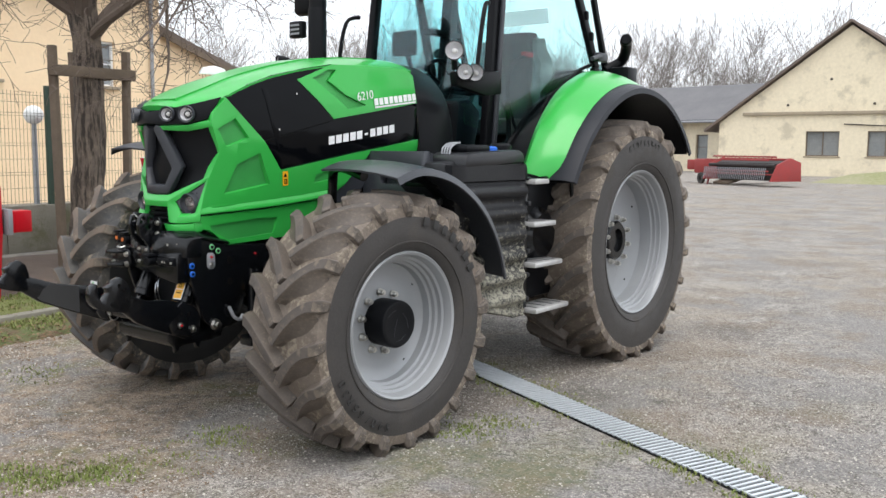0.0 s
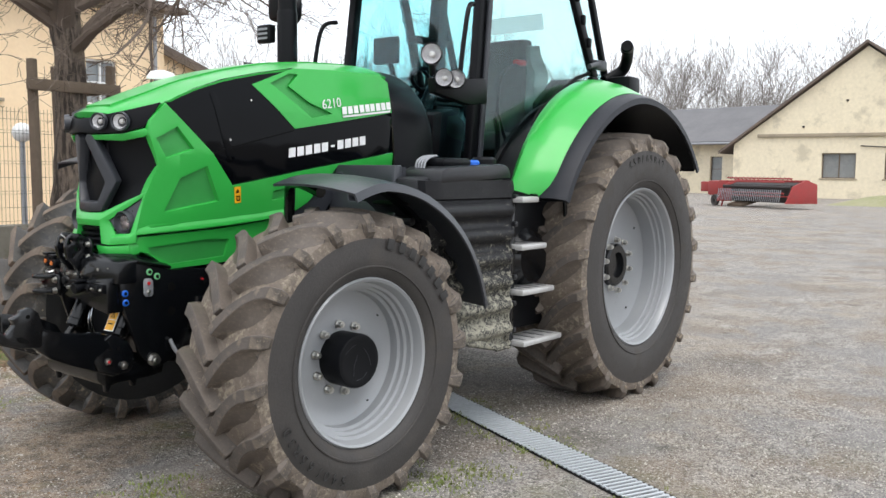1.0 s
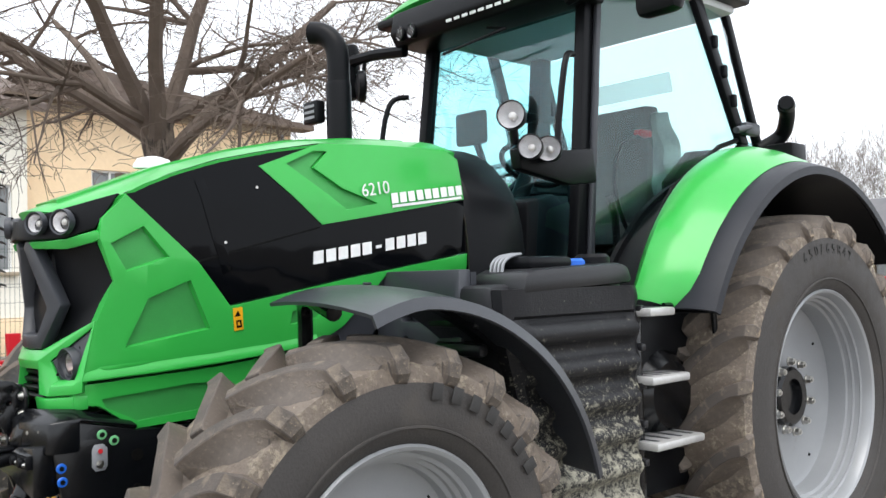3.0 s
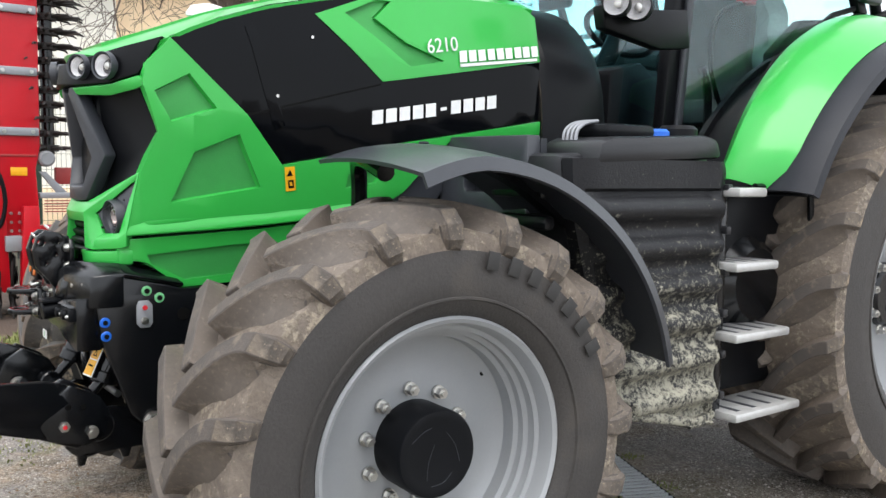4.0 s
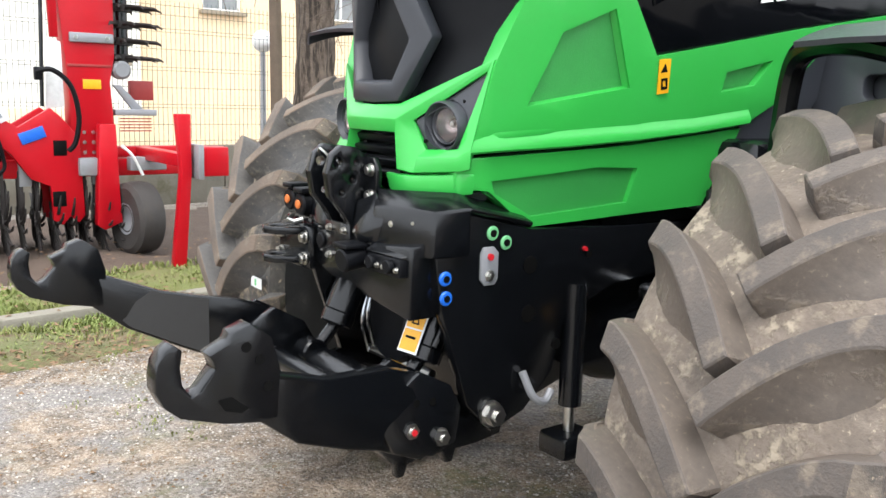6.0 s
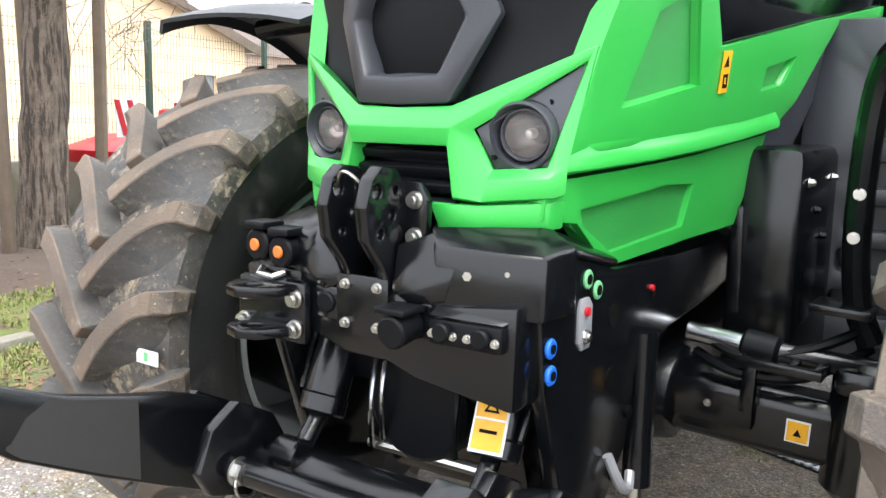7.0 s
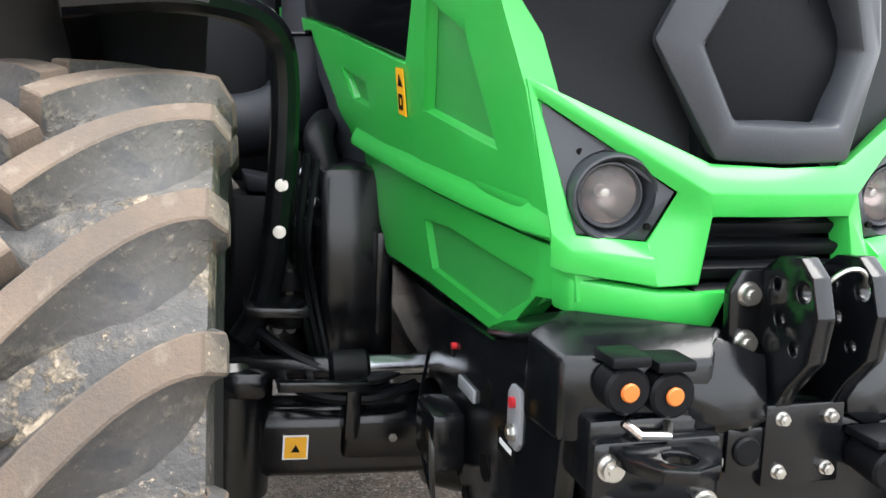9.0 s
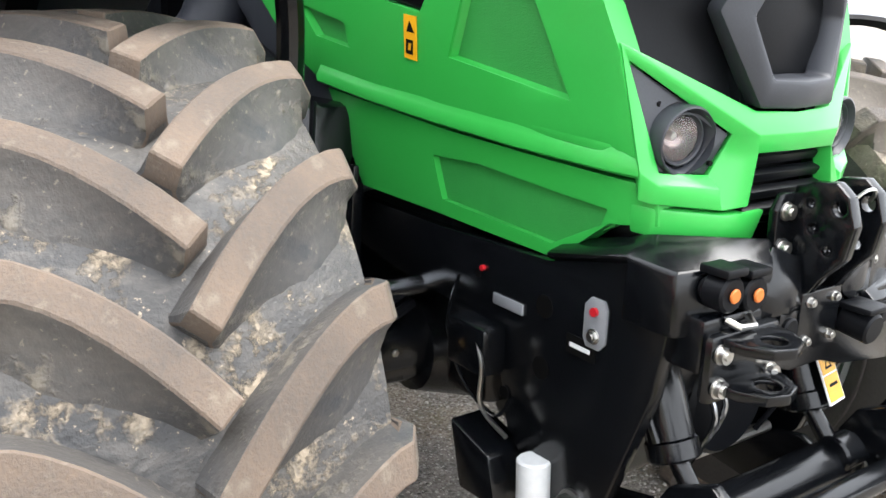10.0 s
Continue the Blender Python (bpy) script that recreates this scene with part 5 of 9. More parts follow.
    deep = [hb.verts.new(v.co - pn * 0.006 + Vector((-0.085, 0, 0))) for v in ring]
    for i in range(len(ring)):
        hb.faces.new((ring[i - 1], ring[i], deep[i], deep[i - 1]))
    hb.faces.new(deep)
    if mi:
        hb.transform(Matrix.Diagonal((1, -1, 1, 1)))
    part("fog_housing", hb, GREY_PLASTIC, bonnet, "grey fog lamp recess")
    for v in (corners[0].lerp(corners[3], 0.5) + Vector((0.004, -0.03, 0.02)), corners[2].lerp(corners[1], 0.3) + Vector((0.003, 0.012, 0))):
        part("recess_screw", rod((v.x, v.y * sg, v.z), (v.x + 0.006, v.y * sg, v.z), 0.0045, seg=10), INK_AND_SHADE, bonnet)
    part("front_skirt", facets([(0.668, 0.07, 1.192), (0.658, 0.160, 1.190), (0.594, 0.259, 1.198), (0.555, 0.272, 1.202), (0.555, 0.268, 1.152), (0.59, 0.257, 1.150), (0.655, 0.160, 1.143), (0.665, 0.09, 1.143)], [(0, 1, 6, 7), (1, 2, 5, 6), (2, 3, 4, 5)], 0.03, 0.005, mirror=mi), GREEN, bonnet)
    q = Vector((0.597, 0.207 * sg, 1.305))
    ax = Vector((0.98, 0.12 * sg, -0.08)).normalized()
    tm = Matrix.Translation(q) @ ax.to_track_quat("Y", "Z").to_matrix().to_4x4()
    part("fog_collar", lathe([(0.043, -0.012), (0.0525, 0.012), (0.0545, 0.0145), (0.057, 0.0135), (0.0585, 0.009), (0.0585, -0.03)], tm, 40), GREY_PLASTIC, bonnet, "round dark grey collar round the fog lamp")
    tm = Matrix.Translation((-0.008, 0.004 * sg, 0.003)) @ tm @ Matrix.Diagonal((0.95, 1, 0.95, 1))
    fog = part("fog_lamp", lathe([(0.040, -0.03), (0.041, 0.006), (0.043, 0.010), (0.045, 0.010), (0.046, 0.004), (0.046, -0.05)], tm, 32), BLACK, bonnet, "round fog lamp in a black ring")
    part("reflector", lathe([(0.0, -0.034), (0.018, -0.03), (0.032, -0.018), (0.040, 0.002)], tm, 32), FOG_REFLECTOR, fog)
    part("bulb", lathe([(0, -0.034), (0.009, -0.032), (0.009, -0.014), (0.006, -0.01), (0, -0.009)], tm, 16), CHROME, fog)
    part("lamp_bezel", lathe([(0.0405, 0.004), (0.0415, 0.009), (0.0435, 0.0112), (0.0455, 0.0108), (0.0455, 0.008)], tm, 32), GREY_PLASTIC, fog)
    part("lens", lathe([(0.041, 0.004), (0.03, 0.010), (0.013, 0.014), (0, 0.015)], tm, 32), LENS, fog).visible_shadow = False
    for y, x, r in ((0.230, 0.600, 0.035), (0.130, 0.652, 0.031)):
        q = Vector((x, y * sg, 1.792))
        ax = Vector((0.88, 0.47 * sg, -0.02)).normalized()
        q += ax * 0.022
        tm = Matrix.Translation(q) @ ax.to_track_quat("Y", "Z").to_matrix().to_4x4()
        hl = part("headlight", lathe([(0, -0.03), (r, -0.03), (r + 0.004, 0.02), (r + 0.009, 0.022), (r + 0.011, 0.0)], tm, 28), GREY_PLASTIC, bonnet, "round headlight")
        part("reflector", lathe([(0.0, -0.026), (r * 0.5, -0.02), (r * 0.85, 0.0), (r, 0.014)], tm, 24), REFLECTOR, hl)
        part("bulb", lathe([(0, -0.026), (r * 0.33, -0.024), (r * 0.33, 0.0), (0, 0.006)], tm, 14), CHROME, hl)
        part("lens", lathe([(r, 0.014), (r * 0.6, 0.022), (0, 0.025)], tm, 24), LENS, hl).visible_shadow = False
part("grille_core", box((0.585, 0, 1.53), (0.06, 0.20, 0.36), 0.01), BLACK, bonnet, "black honeycomb grille")
part("louvre_back", box((0.585, 0, 1.23), (0.04, 0.22, 0.12), 0.0), BLACK, bonnet)
for k in range(4):
    part("louvre", box((0, 0, 0), (0.02, 0.20 + 0.012 * k, 0.018), 0.004, pose(0.632 + 0.005 * k, 0, 1.272 - 0.028 * k, 0, 25, 0)), BLACK, bonnet)

# black rear shroud of the bonnet
part("bonnet_shroud", sheet([[(x, w * math.sin(a) * (1 if abs(math.sin(a)) < 0.99 else 1), 1.35 + (zt - 1.35) * max(0, math.cos(a)) ** 0.45) for a in np.linspace(-math.pi / 2, math.pi / 2, 25)] for x, w, zt in ((-1.03, 0.515, 2.19), (-1.06, 0.535, 2.215), (-1.33, 0.545, 2.215), (-1.38, 0.53, 2.18))], 0.03), BLACK, bonnet, "black shroud behind the bonnet")

part("tyre_label", box((0, 0, 0), (0.003, 0.082, 0.034), 0.0, pose(0.602, -0.772, 0.762, 0, -1, -3)), WHITE, tractor, "white paper label on the tyre")
part("label_print", box((0.002, -0.014, 0), (0.001, 0.016, 0.022), 0.0, pose(0.602, -0.762, 0.762, 0, -1, -3)), MINT, tractor)

for p0, p1, p2 in (((0.02, 0.08), (0.05, 0.07), (0.085, 0.045)), ((-0.03, 0.06), (-0.06, 0.02), (-0.075, -0.03)), ((0.01, 0.03), (0.03, -0.02), (0.035, -0.07)), ((-0.05, -0.06), (-0.02, -0.085), (0.02, -0.09))):
    part("scratch", tube(curve([(q[0], 0.1873, q[1]) for q in (p0, p1, p2)], 4), 0.0008, 4), GREY_PLASTIC, fwl)

# ---- chassis, front axle and front linkage ----
chassis = part("chassis", box((-1.55, 0, 0.86), (3.4, 0.46, 0.42), 0.03), BLACK_PAINT, tractor, "black chassis and gearbox")
engine = part("engine", box((-0.5, 0, 1.2), (1.15, 0.56, 0.5), 0.04), BLACK, tractor, "black engine block under the bonnet")
for sg in (1, -1):
    part("side_bracket", prism([(-0.20, 1.14), (-0.34, 1.16), (-0.42, 1.02), (-0.40, 0.86), (-0.30, 0.80), (-0.22, 0.88)], "y", sg * 0.33, sg * 0.36, 0.006, holes=[circle2(-0.29, 1.08, 0.014, 10), circle2(-0.33, 0.98, 0.012, 10), circle2(-0.29, 0.90, 0.012, 10)]), BLACK_PAINT, engine)
    part("bracket_block", box((-0.34, sg * 0.42, 0.97), (0.16, 0.14, 0.24), 0.02), BLACK_PAINT, engine)

# air intake, pipes and filter on the far side of the engine
part("intake_elbow", tube(curve([(-0.78, -0.43, 2.02), (-0.77, -0.43, 1.72), (-0.76, -0.44, 1.52), (-0.75, -0.49, 1.40), (-0.75, -0.58, 1.35), (-0.75, -0.72, 1.335), (-0.76, -0.88, 1.33)], 7), 0.084, 24), FENDER_GREY, engine, "dark grey moulded intake elbow")
# made-up dark backing that hides the bright sky behind the engine gap
part("bulkhead", box((-1.10, -0.68, 1.42), (0.03, 0.74, 1.24), 0.006), BLACK, engine, "black backing plate added behind the air intake")
part("elbow_clamp", tube([(-0.762 + 0.087 * math.cos(a), -0.436 + 0.087 * math.sin(a), 1.58) for a in np.linspace(0, 2 * math.pi, 25)], 0.005, 6), BLACK_PAINT, engine)
part("filter", rod((-0.40, -0.495, 0.90), (-0.40, -0.495, 1.13), 0.042, seg=24, bevel=0.006), BLACK, engine, "black canister filter")
for z in (0.96, 1.02, 1.08):
    part("filter_band", lathe([(0.0425, -0.004), (0.045, 0.0), (0.0425, 0.004)], Matrix.Translation((-0.40, -0.495, z)) @ pose(0, 0, 0, 90, 0, 0), 24), BLACK_PAINT, engine)
part("fuel_pipe", tube(curve([(-0.5, -0.60, 1.16), (-0.5, -0.535, 1.165), (-0.5, -0.51, 1.19), (-0.5, -0.50, 1.235), (-0.5, -0.47, 1.25), (-0.5, -0.42, 1.25)], 6), 0.008, 8), PISTON, engine, "thin bent steel pipe")
part("fuel_pipe", tube(curve([(-0.5, -0.45, 1.24), (-0.5, -0.475, 1.19), (-0.48, -0.50, 1.13), (-0.48, -0.54, 1.11), (-0.48, -0.61, 1.11)], 6), 0.008, 8), BLACK_PAINT, engine)
part("valve_block", box((-0.42, -0.40, 1.0), (0.14, 0.10, 0.16), 0.012), BLACK_PAINT, engine)
for z in (0.95, 1.05):
    part("valve_bolt", hexnut((-0.35, -0.42, z), (1, 0, 0), 0.010, 0.012), CHROME, engine)
part("cover_lip", prism([(-0.63, 1.245), (-0.46, 1.215), (-0.42, 1.19), (-0.62, 1.20)], "x", -0.62, -0.45, 0.01), FENDER_GREY, engine)
part("hose", tube(curve([(-0.35, -0.34, 1.15), (-0.38, -0.42, 1.20), (-0.50, -0.43, 1.12), (-0.60, -0.40, 0.98)], 6), 0.016, 10), BLACK, engine)

PLATE = [(0.60, 1.118), (0.40, 1.068), (0.08, 1.055), (-0.41, 1.05), (-0.45, 0.97), (-0.16, 0.92), (0.10, 0.90), (0.27, 0.84), (0.31, 0.70), (0.40, 0.615), (0.50, 0.58), (0.58, 0.66), (0.665, 0.90), (0.69, 1.055)]
front = part("front_support", box((0.36, 0, 0.93), (0.46, 0.40, 0.22), 0.02), BLACK_PAINT, tractor, "black front linkage and support")
part("belly", prism([(0.10, 0.98), (0.10, 0.62), (0.30, 0.56), (0.45, 0.60), (0.52, 0.80), (0.5, 0.98)], "y", -0.17, 0.17, 0.02), BLACK_PAINT, front)
for sg in (1, -1):
    part("side_plate", prism(PLATE, "y", sg * 0.27, sg * 0.30, 0.006), BLACK_PAINT, front)
    part("top_flank", facets([(0.60, 0.30, 1.112), (0.40, 0.30, 1.066), (0.42, 0.25, 1.09), (0.60, 0.25, 1.142), (0.705, 0.10, 1.142), (0.722, 0.125, 1.112), (0.682, 0.292, 1.114), (0.60, 0.302, 1.02), (0.690, 0.296, 1.02), (0.728, 0.125, 1.02)], [(0, 1, 2, 3), (0, 3, 4, 5, 6), (0, 6, 8, 7), (6, 5, 9, 8)], 0.02, 0.008, mirror=sg < 0), BLACK_PAINT, front)
    part("gusset", facets([(0.735, 0.056, 1.125), (0.725, 0.12, 1.15), (0.735, 0.168, 1.092), (0.750, 0.115, 1.085), (0.752, 0.056, 1.05), (0.742, 0.155, 1.04), (0.756, 0.098, 1.052), (0.748, 0.09, 1.03)], [(0, 1, 3), (1, 2, 3), (0, 3, 6, 4), (3, 2, 5, 6), (6, 5, 7), (4, 6, 7)], 0.01, 0.003, mirror=sg < 0), BLACK_PAINT, front, "faceted black casting")
    for x, z, r in ((0.40, 0.98, 0.022), (0.40, 0.86, 0.022), (0.30, 0.77, 0.014), (0.20, 0.99, 0.010)):
        part("plate_hole", rod((x, sg * 0.298, z), (x, sg * 0.302, z), r, seg=16), INK_AND_SHADE, front)
    part("silver_tag", prism([(0.520, 1.035), (0.550, 1.035), (0.558, 1.02), (0.558, 0.96), (0.545, 0.945), (0.515, 0.945), (0.506, 0.96), (0.506, 1.02)], "y", sg * 0.300, sg * 0.306, 0.001), GREY_METAL, front, "silver tag with a red button")
    part("tag_button", rod((0.532, sg * 0.306, 1.012), (0.532, sg * 0.312, 1.012), 0.008, seg=14), REDDOT, front)
    part("tag_nut", hexnut((0.532, sg * 0.306, 0.968), (0, sg, 0), 0.011, 0.008), CHROME, front)
    part("red_marker", rod((0.217, sg * 0.300, 1.005), (0.217, sg * 0.308, 1.005), 0.006, seg=12), REDDOT, front)
    part("lower_bolt", hexnut((0.51, sg * 0.30, 0.63), (0, sg, 0), 0.026, 0.03), CHROME, front, "large zinc bolt")
for x, z in ((0.659, 0.973), (0.656, 0.928)):
    part("blue_cap", rod((x, 0.300, z), (x, 0.309, z), 0.017, seg=16, bevel=0.003), BLUE, front)
    part("blue_cap", rod((x, 0.309, z), (x, 0.311, z), 0.008, seg=12), INK_AND_SHADE, front)
for x, z in ((0.524, 1.066), (0.482, 1.041)):
    part("green_cap", rod((x, 0.300, z), (x, 0.306, z), 0.017, seg=16, bevel=0.002), MINT, front)
    part("green_cap_centre", rod((x, 0.306, z), (x, 0.308, z), 0.009, seg=12), INK_AND_SHADE, front)
# cross beam with its plates
part("cross_beam", prism([(-0.14, 0.955), (-0.05, 0.925), (0.04, 0.925), (0.10, 0.905), (0.285, 0.88), (0.288, 1.05), (0.15, 1.035), (-0.05, 1.06), (-0.29, 1.06), (-0.29, 0.97)], "x", 0.66, 0.742, 0.008), BLACK_PAINT, front)
part("centre_plate", box((0.746, -0.006, 1.016), (0.014, 0.112, 0.105), 0.003), BLACK_PAINT, front)
for y in (-0.040, 0.029):
    for z in (1.051, 0.983):
        part("bolt", hexnut((0.752, y, z), (1, 0, 0), 0.0075, 0.010), CHROME, front)
part("round_cap", rod((0.742, -0.085, 1.012), (0.757, -0.085, 1.012), 0.019, seg=20, bevel=0.003), BLACK, front)
part("cap_base", box((0.742, -0.085, 1.012), (0.016, 0.052, 0.058), 0.004), BLACK_PAINT, front)
part("name_plate", facets([(0.722, 0.155, 1.113), (0.697, 0.275, 1.128), (0.690, 0.285, 1.068), (0.722, 0.155, 1.058)], [(0, 1, 2, 3)], 0.008, 0.001), BLACK, front)
for p in ((0.722, 0.187, 1.086), (0.705, 0.251, 1.094)):
    part("bolt", hexnut(p, (1, 0.2, 0), 0.008, 0.008), CHROME, front)
part("shelf", facets([(0.72, 0.15, 1.052), (0.685, 0.288, 1.062), (0.70, 0.29, 1.035), (0.755, 0.27, 1.022), (0.765, 0.14, 1.025)], [(0, 1, 2, 3, 4)], 0.012, 0.003), BLACK_PAINT, front)
part("socket_box", box((0.748, 0.205, 0.998), (0.026, 0.135, 0.042), 0.005), BLACK, front, "black socket box")
for y in (0.146, 0.185, 0.212, 0.262):
    part("bolt", hexnut((0.761, y, 0.995), (1, 0, 0), 0.006, 0.007), CHROME, front)
for y in (0.168, 0.24):
    part("socket_knob", rod((0.761, y, 1.0), (0.776, y, 1.0), 0.016, seg=16, bevel=0.003), BLACK, front)
part("trailer_socket", rod((0.742, 0.09, 1.0), (0.80, 0.09, 0.992), 0.028, seg=20, bevel=0.004), BLACK, front, "round black trailer socket")
part("socket_lid", box((0.775, 0.09, 1.028), (0.06, 0.062, 0.012), 0.004), BLACK, front)
# top link bracket
BR = [(0.70, 1.065), (0.752, 1.065), (0.770, 1.095), (0.805, 1.135), (0.815, 1.19), (0.80, 1.235), (0.775, 1.255), (0.735, 1.25), (0.70, 1.225)]
for sg in (1, -1):
    part("bracket_plate", prism(BR, "y", sg * 0.028, sg * 0.052, 0.004, holes=[circle2(0.785, 1.215, 0.013, 12), circle2(0.745, 1.175, 0.010, 10), circle2(0.775, 1.145, 0.009, 10), circle2(0.735, 1.215, 0.008, 10)]), BLACK_PAINT, front, "black plate with bored holes")
    part("bracket_flange", prism([(sg * 0.05, 1.10), (sg * 0.092, 1.115), (sg * 0.096, 1.20), (sg * 0.08, 1.228), (sg * 0.05, 1.228)], "x", 0.692, 0.708, 0.003), BLACK_PAINT, front)
    for z in (1.198, 1.137):
        part("bracket_bolt", hexnut((0.708, sg * 0.072, z), (1, 0, 0), 0.0125, 0.012, 16), CHROME, front)
part("bracket_back", box((0.705, 0, 1.165), (0.02, 0.07, 0.14), 0.002), BLACK_PAINT, front)
part("wire_clip", tube(curve([(0.79, -0.026, 1.225), (0.80, -0.012, 1.242), (0.805, 0.004, 1.245), (0.80, 0.018, 1.236), (0.79, 0.026, 1.222)], 5), 0.003, 6), CHROME, front, "bent wire clip")
# clevis with its two eyes
part("clevis_plate", box((0.752, -0.209, 0.985), (0.024, 0.17, 0.115), 0.012), BLACK_PAINT, front)
for z in (1.028, 0.955):
    eye = [(0.755, -0.275), (0.80, -0.268), (0.835, -0.245), (0.848, -0.209), (0.835, -0.173), (0.80, -0.150), (0.755, -0.143)]
    part("clevis_eye", prism(eye, "z", z - 0.009, z + 0.009, 0.003, holes=[circle2(0.808, -0.209, 0.02, 16)]), BLACK_PAINT, front, "black clevis eye")
for y in (-0.146, -0.272):
    for z in (1.012, 0.957):
        part("clevis_bolt", hexnut((0.764, y, z), (1, 0, 0), 0.0135, 0.013, 16), CHROME, front)
# hydraulic couplers
for y, z in ((-0.25, 1.098), (-0.192, 1.090)):
    cp = part("coupler", rod((0.60, y, z), (0.735, y, z), 0.022, seg=18, bevel=0.004), BLACK, front, "black hydraulic coupler with an orange cap")
    part("collar", rod((0.715, y, z), (0.757, y, z), 0.029, seg=20, bevel=0.004), BLACK, cp)
    part("cap", rod((0.757, y, z), (0.763, y, z), 0.0115, seg=18, bevel=0.002), ORANGE, cp)
    part("flip_lid", box((0.735, y, z + 0.036), (0.055, 0.05, 0.014), 0.004), BLACK, cp)
part("coupler_block", box((0.64, -0.22, 1.07), (0.07, 0.15, 0.09), 0.01), BLACK_PAINT, front)
part("coupler_clip", tube([(0.745, -0.245, 1.055), (0.765, -0.235, 1.047), (0.765, -0.2, 1.045), (0.745, -0.19, 1.052)], 0.006, 8), CHROME, front)
# lift cylinders
for sg, lab in ((-1, ""), (1, "")):
    cyl = part("lift_cylinder", rod((0.545, sg * 0.195, 0.975), (0.630, sg * 0.195, 0.785), 0.043, seg=24, bevel=0.006), BLACK_PAINT, front, "black hydraulic lift cylinder")
    part("gland", rod((0.627, sg * 0.195, 0.792), (0.643, sg * 0.195, 0.757), 0.047, seg=24, bevel=0.004), BLACK_PAINT, cyl)
    part("side_pipe", tube(curve([(0.58, sg * 0.245, 0.95), (0.60, sg * 0.25, 0.88), (0.64, sg * 0.245, 0.80)], 5), 0.007, 8), BLACK_PAINT, cyl)
    part("piston_rod", rod((0.64, sg * 0.195, 0.765), (0.70, sg * 0.195, 0.70), 0.018, seg=18), BLACK_PAINT, cyl, "dark piston rod")
    part("rod_eye", rod((0.715, sg * 0.235, 0.69), (0.715, sg * 0.175, 0.69), 0.038, seg=20, bevel=0.005), BLACK_PAINT, cyl)
    if sg > 0:
        sm = pose(0.668, 0.204, 0.836, 0, -25.7, 8)
        stk = part("warning_sticker", box((0, 0, 0), (0.003, 0.062, 0.112), 0.0, sm), WHITE, cyl, "yellow warning sticker with a white border")
        for z, hh in ((0.028, 0.050), (-0.026, 0.050)):
            part("sticker_panel", box((0.0022, 0, z), (0.0015, 0.054, hh), 0.0, sm), YELLOW, stk)
        part("sticker_sign", prism([(-0.014, 0.012), (0.014, 0.012), (0.0, 0.038)], "x", 0.0032, 0.0038, holes=[[(-0.008, 0.016), (0.008, 0.016), (0.0, 0.031)]]), INK_AND_SHADE, stk).matrix_world = sm
        part("sticker_lines", box((0.0034, 0, -0.02), (0.0008, 0.032, 0.006), 0.0, sm), INK_AND_SHADE, stk)
part("cross_shaft", rod((0.70, -0.36, 0.655), (0.70, 0.36, 0.655), 0.05, seg=24, bevel=0.005), BLACK_PAINT, front)
part("cross_tube", rod((0.80, -0.30, 0.68), (0.80, 0.30, 0.68), 0.026, seg=18), BLACK_PAINT, front)
part("chrome_pipe", rod((0.58, -0.12, 0.70), (0.58, 0.16, 0.70), 0.012, seg=10), CHROME, front)
part("pto_guard", rod((0.50, 0, 0.80), (0.60, 0, 0.80), 0.11, seg=28, bevel=0.01), BLACK, front, "round black shaft guard")
for y, z0, z1, x in ((-0.10, 0.70, 0.90, 0.60), (-0.075, 0.72, 0.92, 0.60), (0.09, 0.72, 0.9, 0.60)):
    part("hose", tube(curve([(x, y, z0), (x + 0.03, y + 0.02, (z0 + z1) / 2), (x - 0.02, y, z1)], 5), 0.006, 8), PISTON if y < 0 else BLACK, front)
part("white_cap", rod((0.42, -0.315, 0.60), (0.415, -0.315, 0.685), 0.034, 0.034, 20, bevel=0.004), WHITE, front, "white plastic sleeve")
part("name_tag", box((0.50, -0.302, 0.935), (0.07, 0.004, 0.035), 0.0), INK_AND_SHADE, front)
part("name_tag_line", box((0.50, -0.3045, 0.935), (0.05, 0.001, 0.008), 0.0), WHITE, front)
part("bright_bar", box((0.30, -0.303, 0.955), (0.09, 0.006, 0.022), 0.002, None), GREY_METAL, front)
part("lever_box", box((0.24, -0.33, 0.86), (0.12, 0.06, 0.10), 0.01), BLACK_PAINT, front)
part("lever_wire", tube(curve([(0.19, -0.34, 0.99), (0.17, -0.35, 0.88), (0.23, -0.35, 0.78), (0.32, -0.34, 0.74), (0.36, -0.33, 0.79)], 6), 0.004, 6), BLACK_PAINT, front)
part("lever_wire", tube(curve([(0.26, -0.35, 0.90), (0.30, -0.36, 0.84), (0.29, -0.35, 0.75), (0.36, -0.34, 0.71)], 6), 0.005, 6), CHROME, front)
part("tow_box", prism([(0.20, 0.69), (0.33, 0.66), (0.36, 0.56), (0.24, 0.55)], "y", -0.36, -0.26, 0.008), BLACK_PAINT, front)
part("latch", tube(curve([(0.42, 0.31, 0.72), (0.40, 0.33, 0.66), (0.36, 0.33, 0.64), (0.33, 0.32, 0.66)], 5), 0.010, 8), GREY_METAL, front)
part("strut", rod((0.24, 0.30, 0.92), (0.24, 0.30, 0.60), 0.030, seg=14), BLACK_PAINT, front)
part("strut_rod", rod((0.24, 0.30, 0.62), (0.24, 0.30, 0.50), 0.014, seg=12), CHROME, front)
part("strut_foot", box((0.24, 0.30, 0.50), (0.12, 0.10, 0.06), 0.01), BLACK_PAINT, front)


# lower arms with hooks; they splay outwards
def arm_y(x):
    return float(np.interp(x, [0.6, 0.88, 1.16, 1.5], [0.355, 0.37, 0.485, 0.51]))


def splay(b, sg, base):
    for v in b.verts:
        v.co.y = sg * (v.co.y + arm_y(v.co.x))
    if sg < 0:
        bmesh.ops.reverse_faces(b, faces=b.faces)
    return b


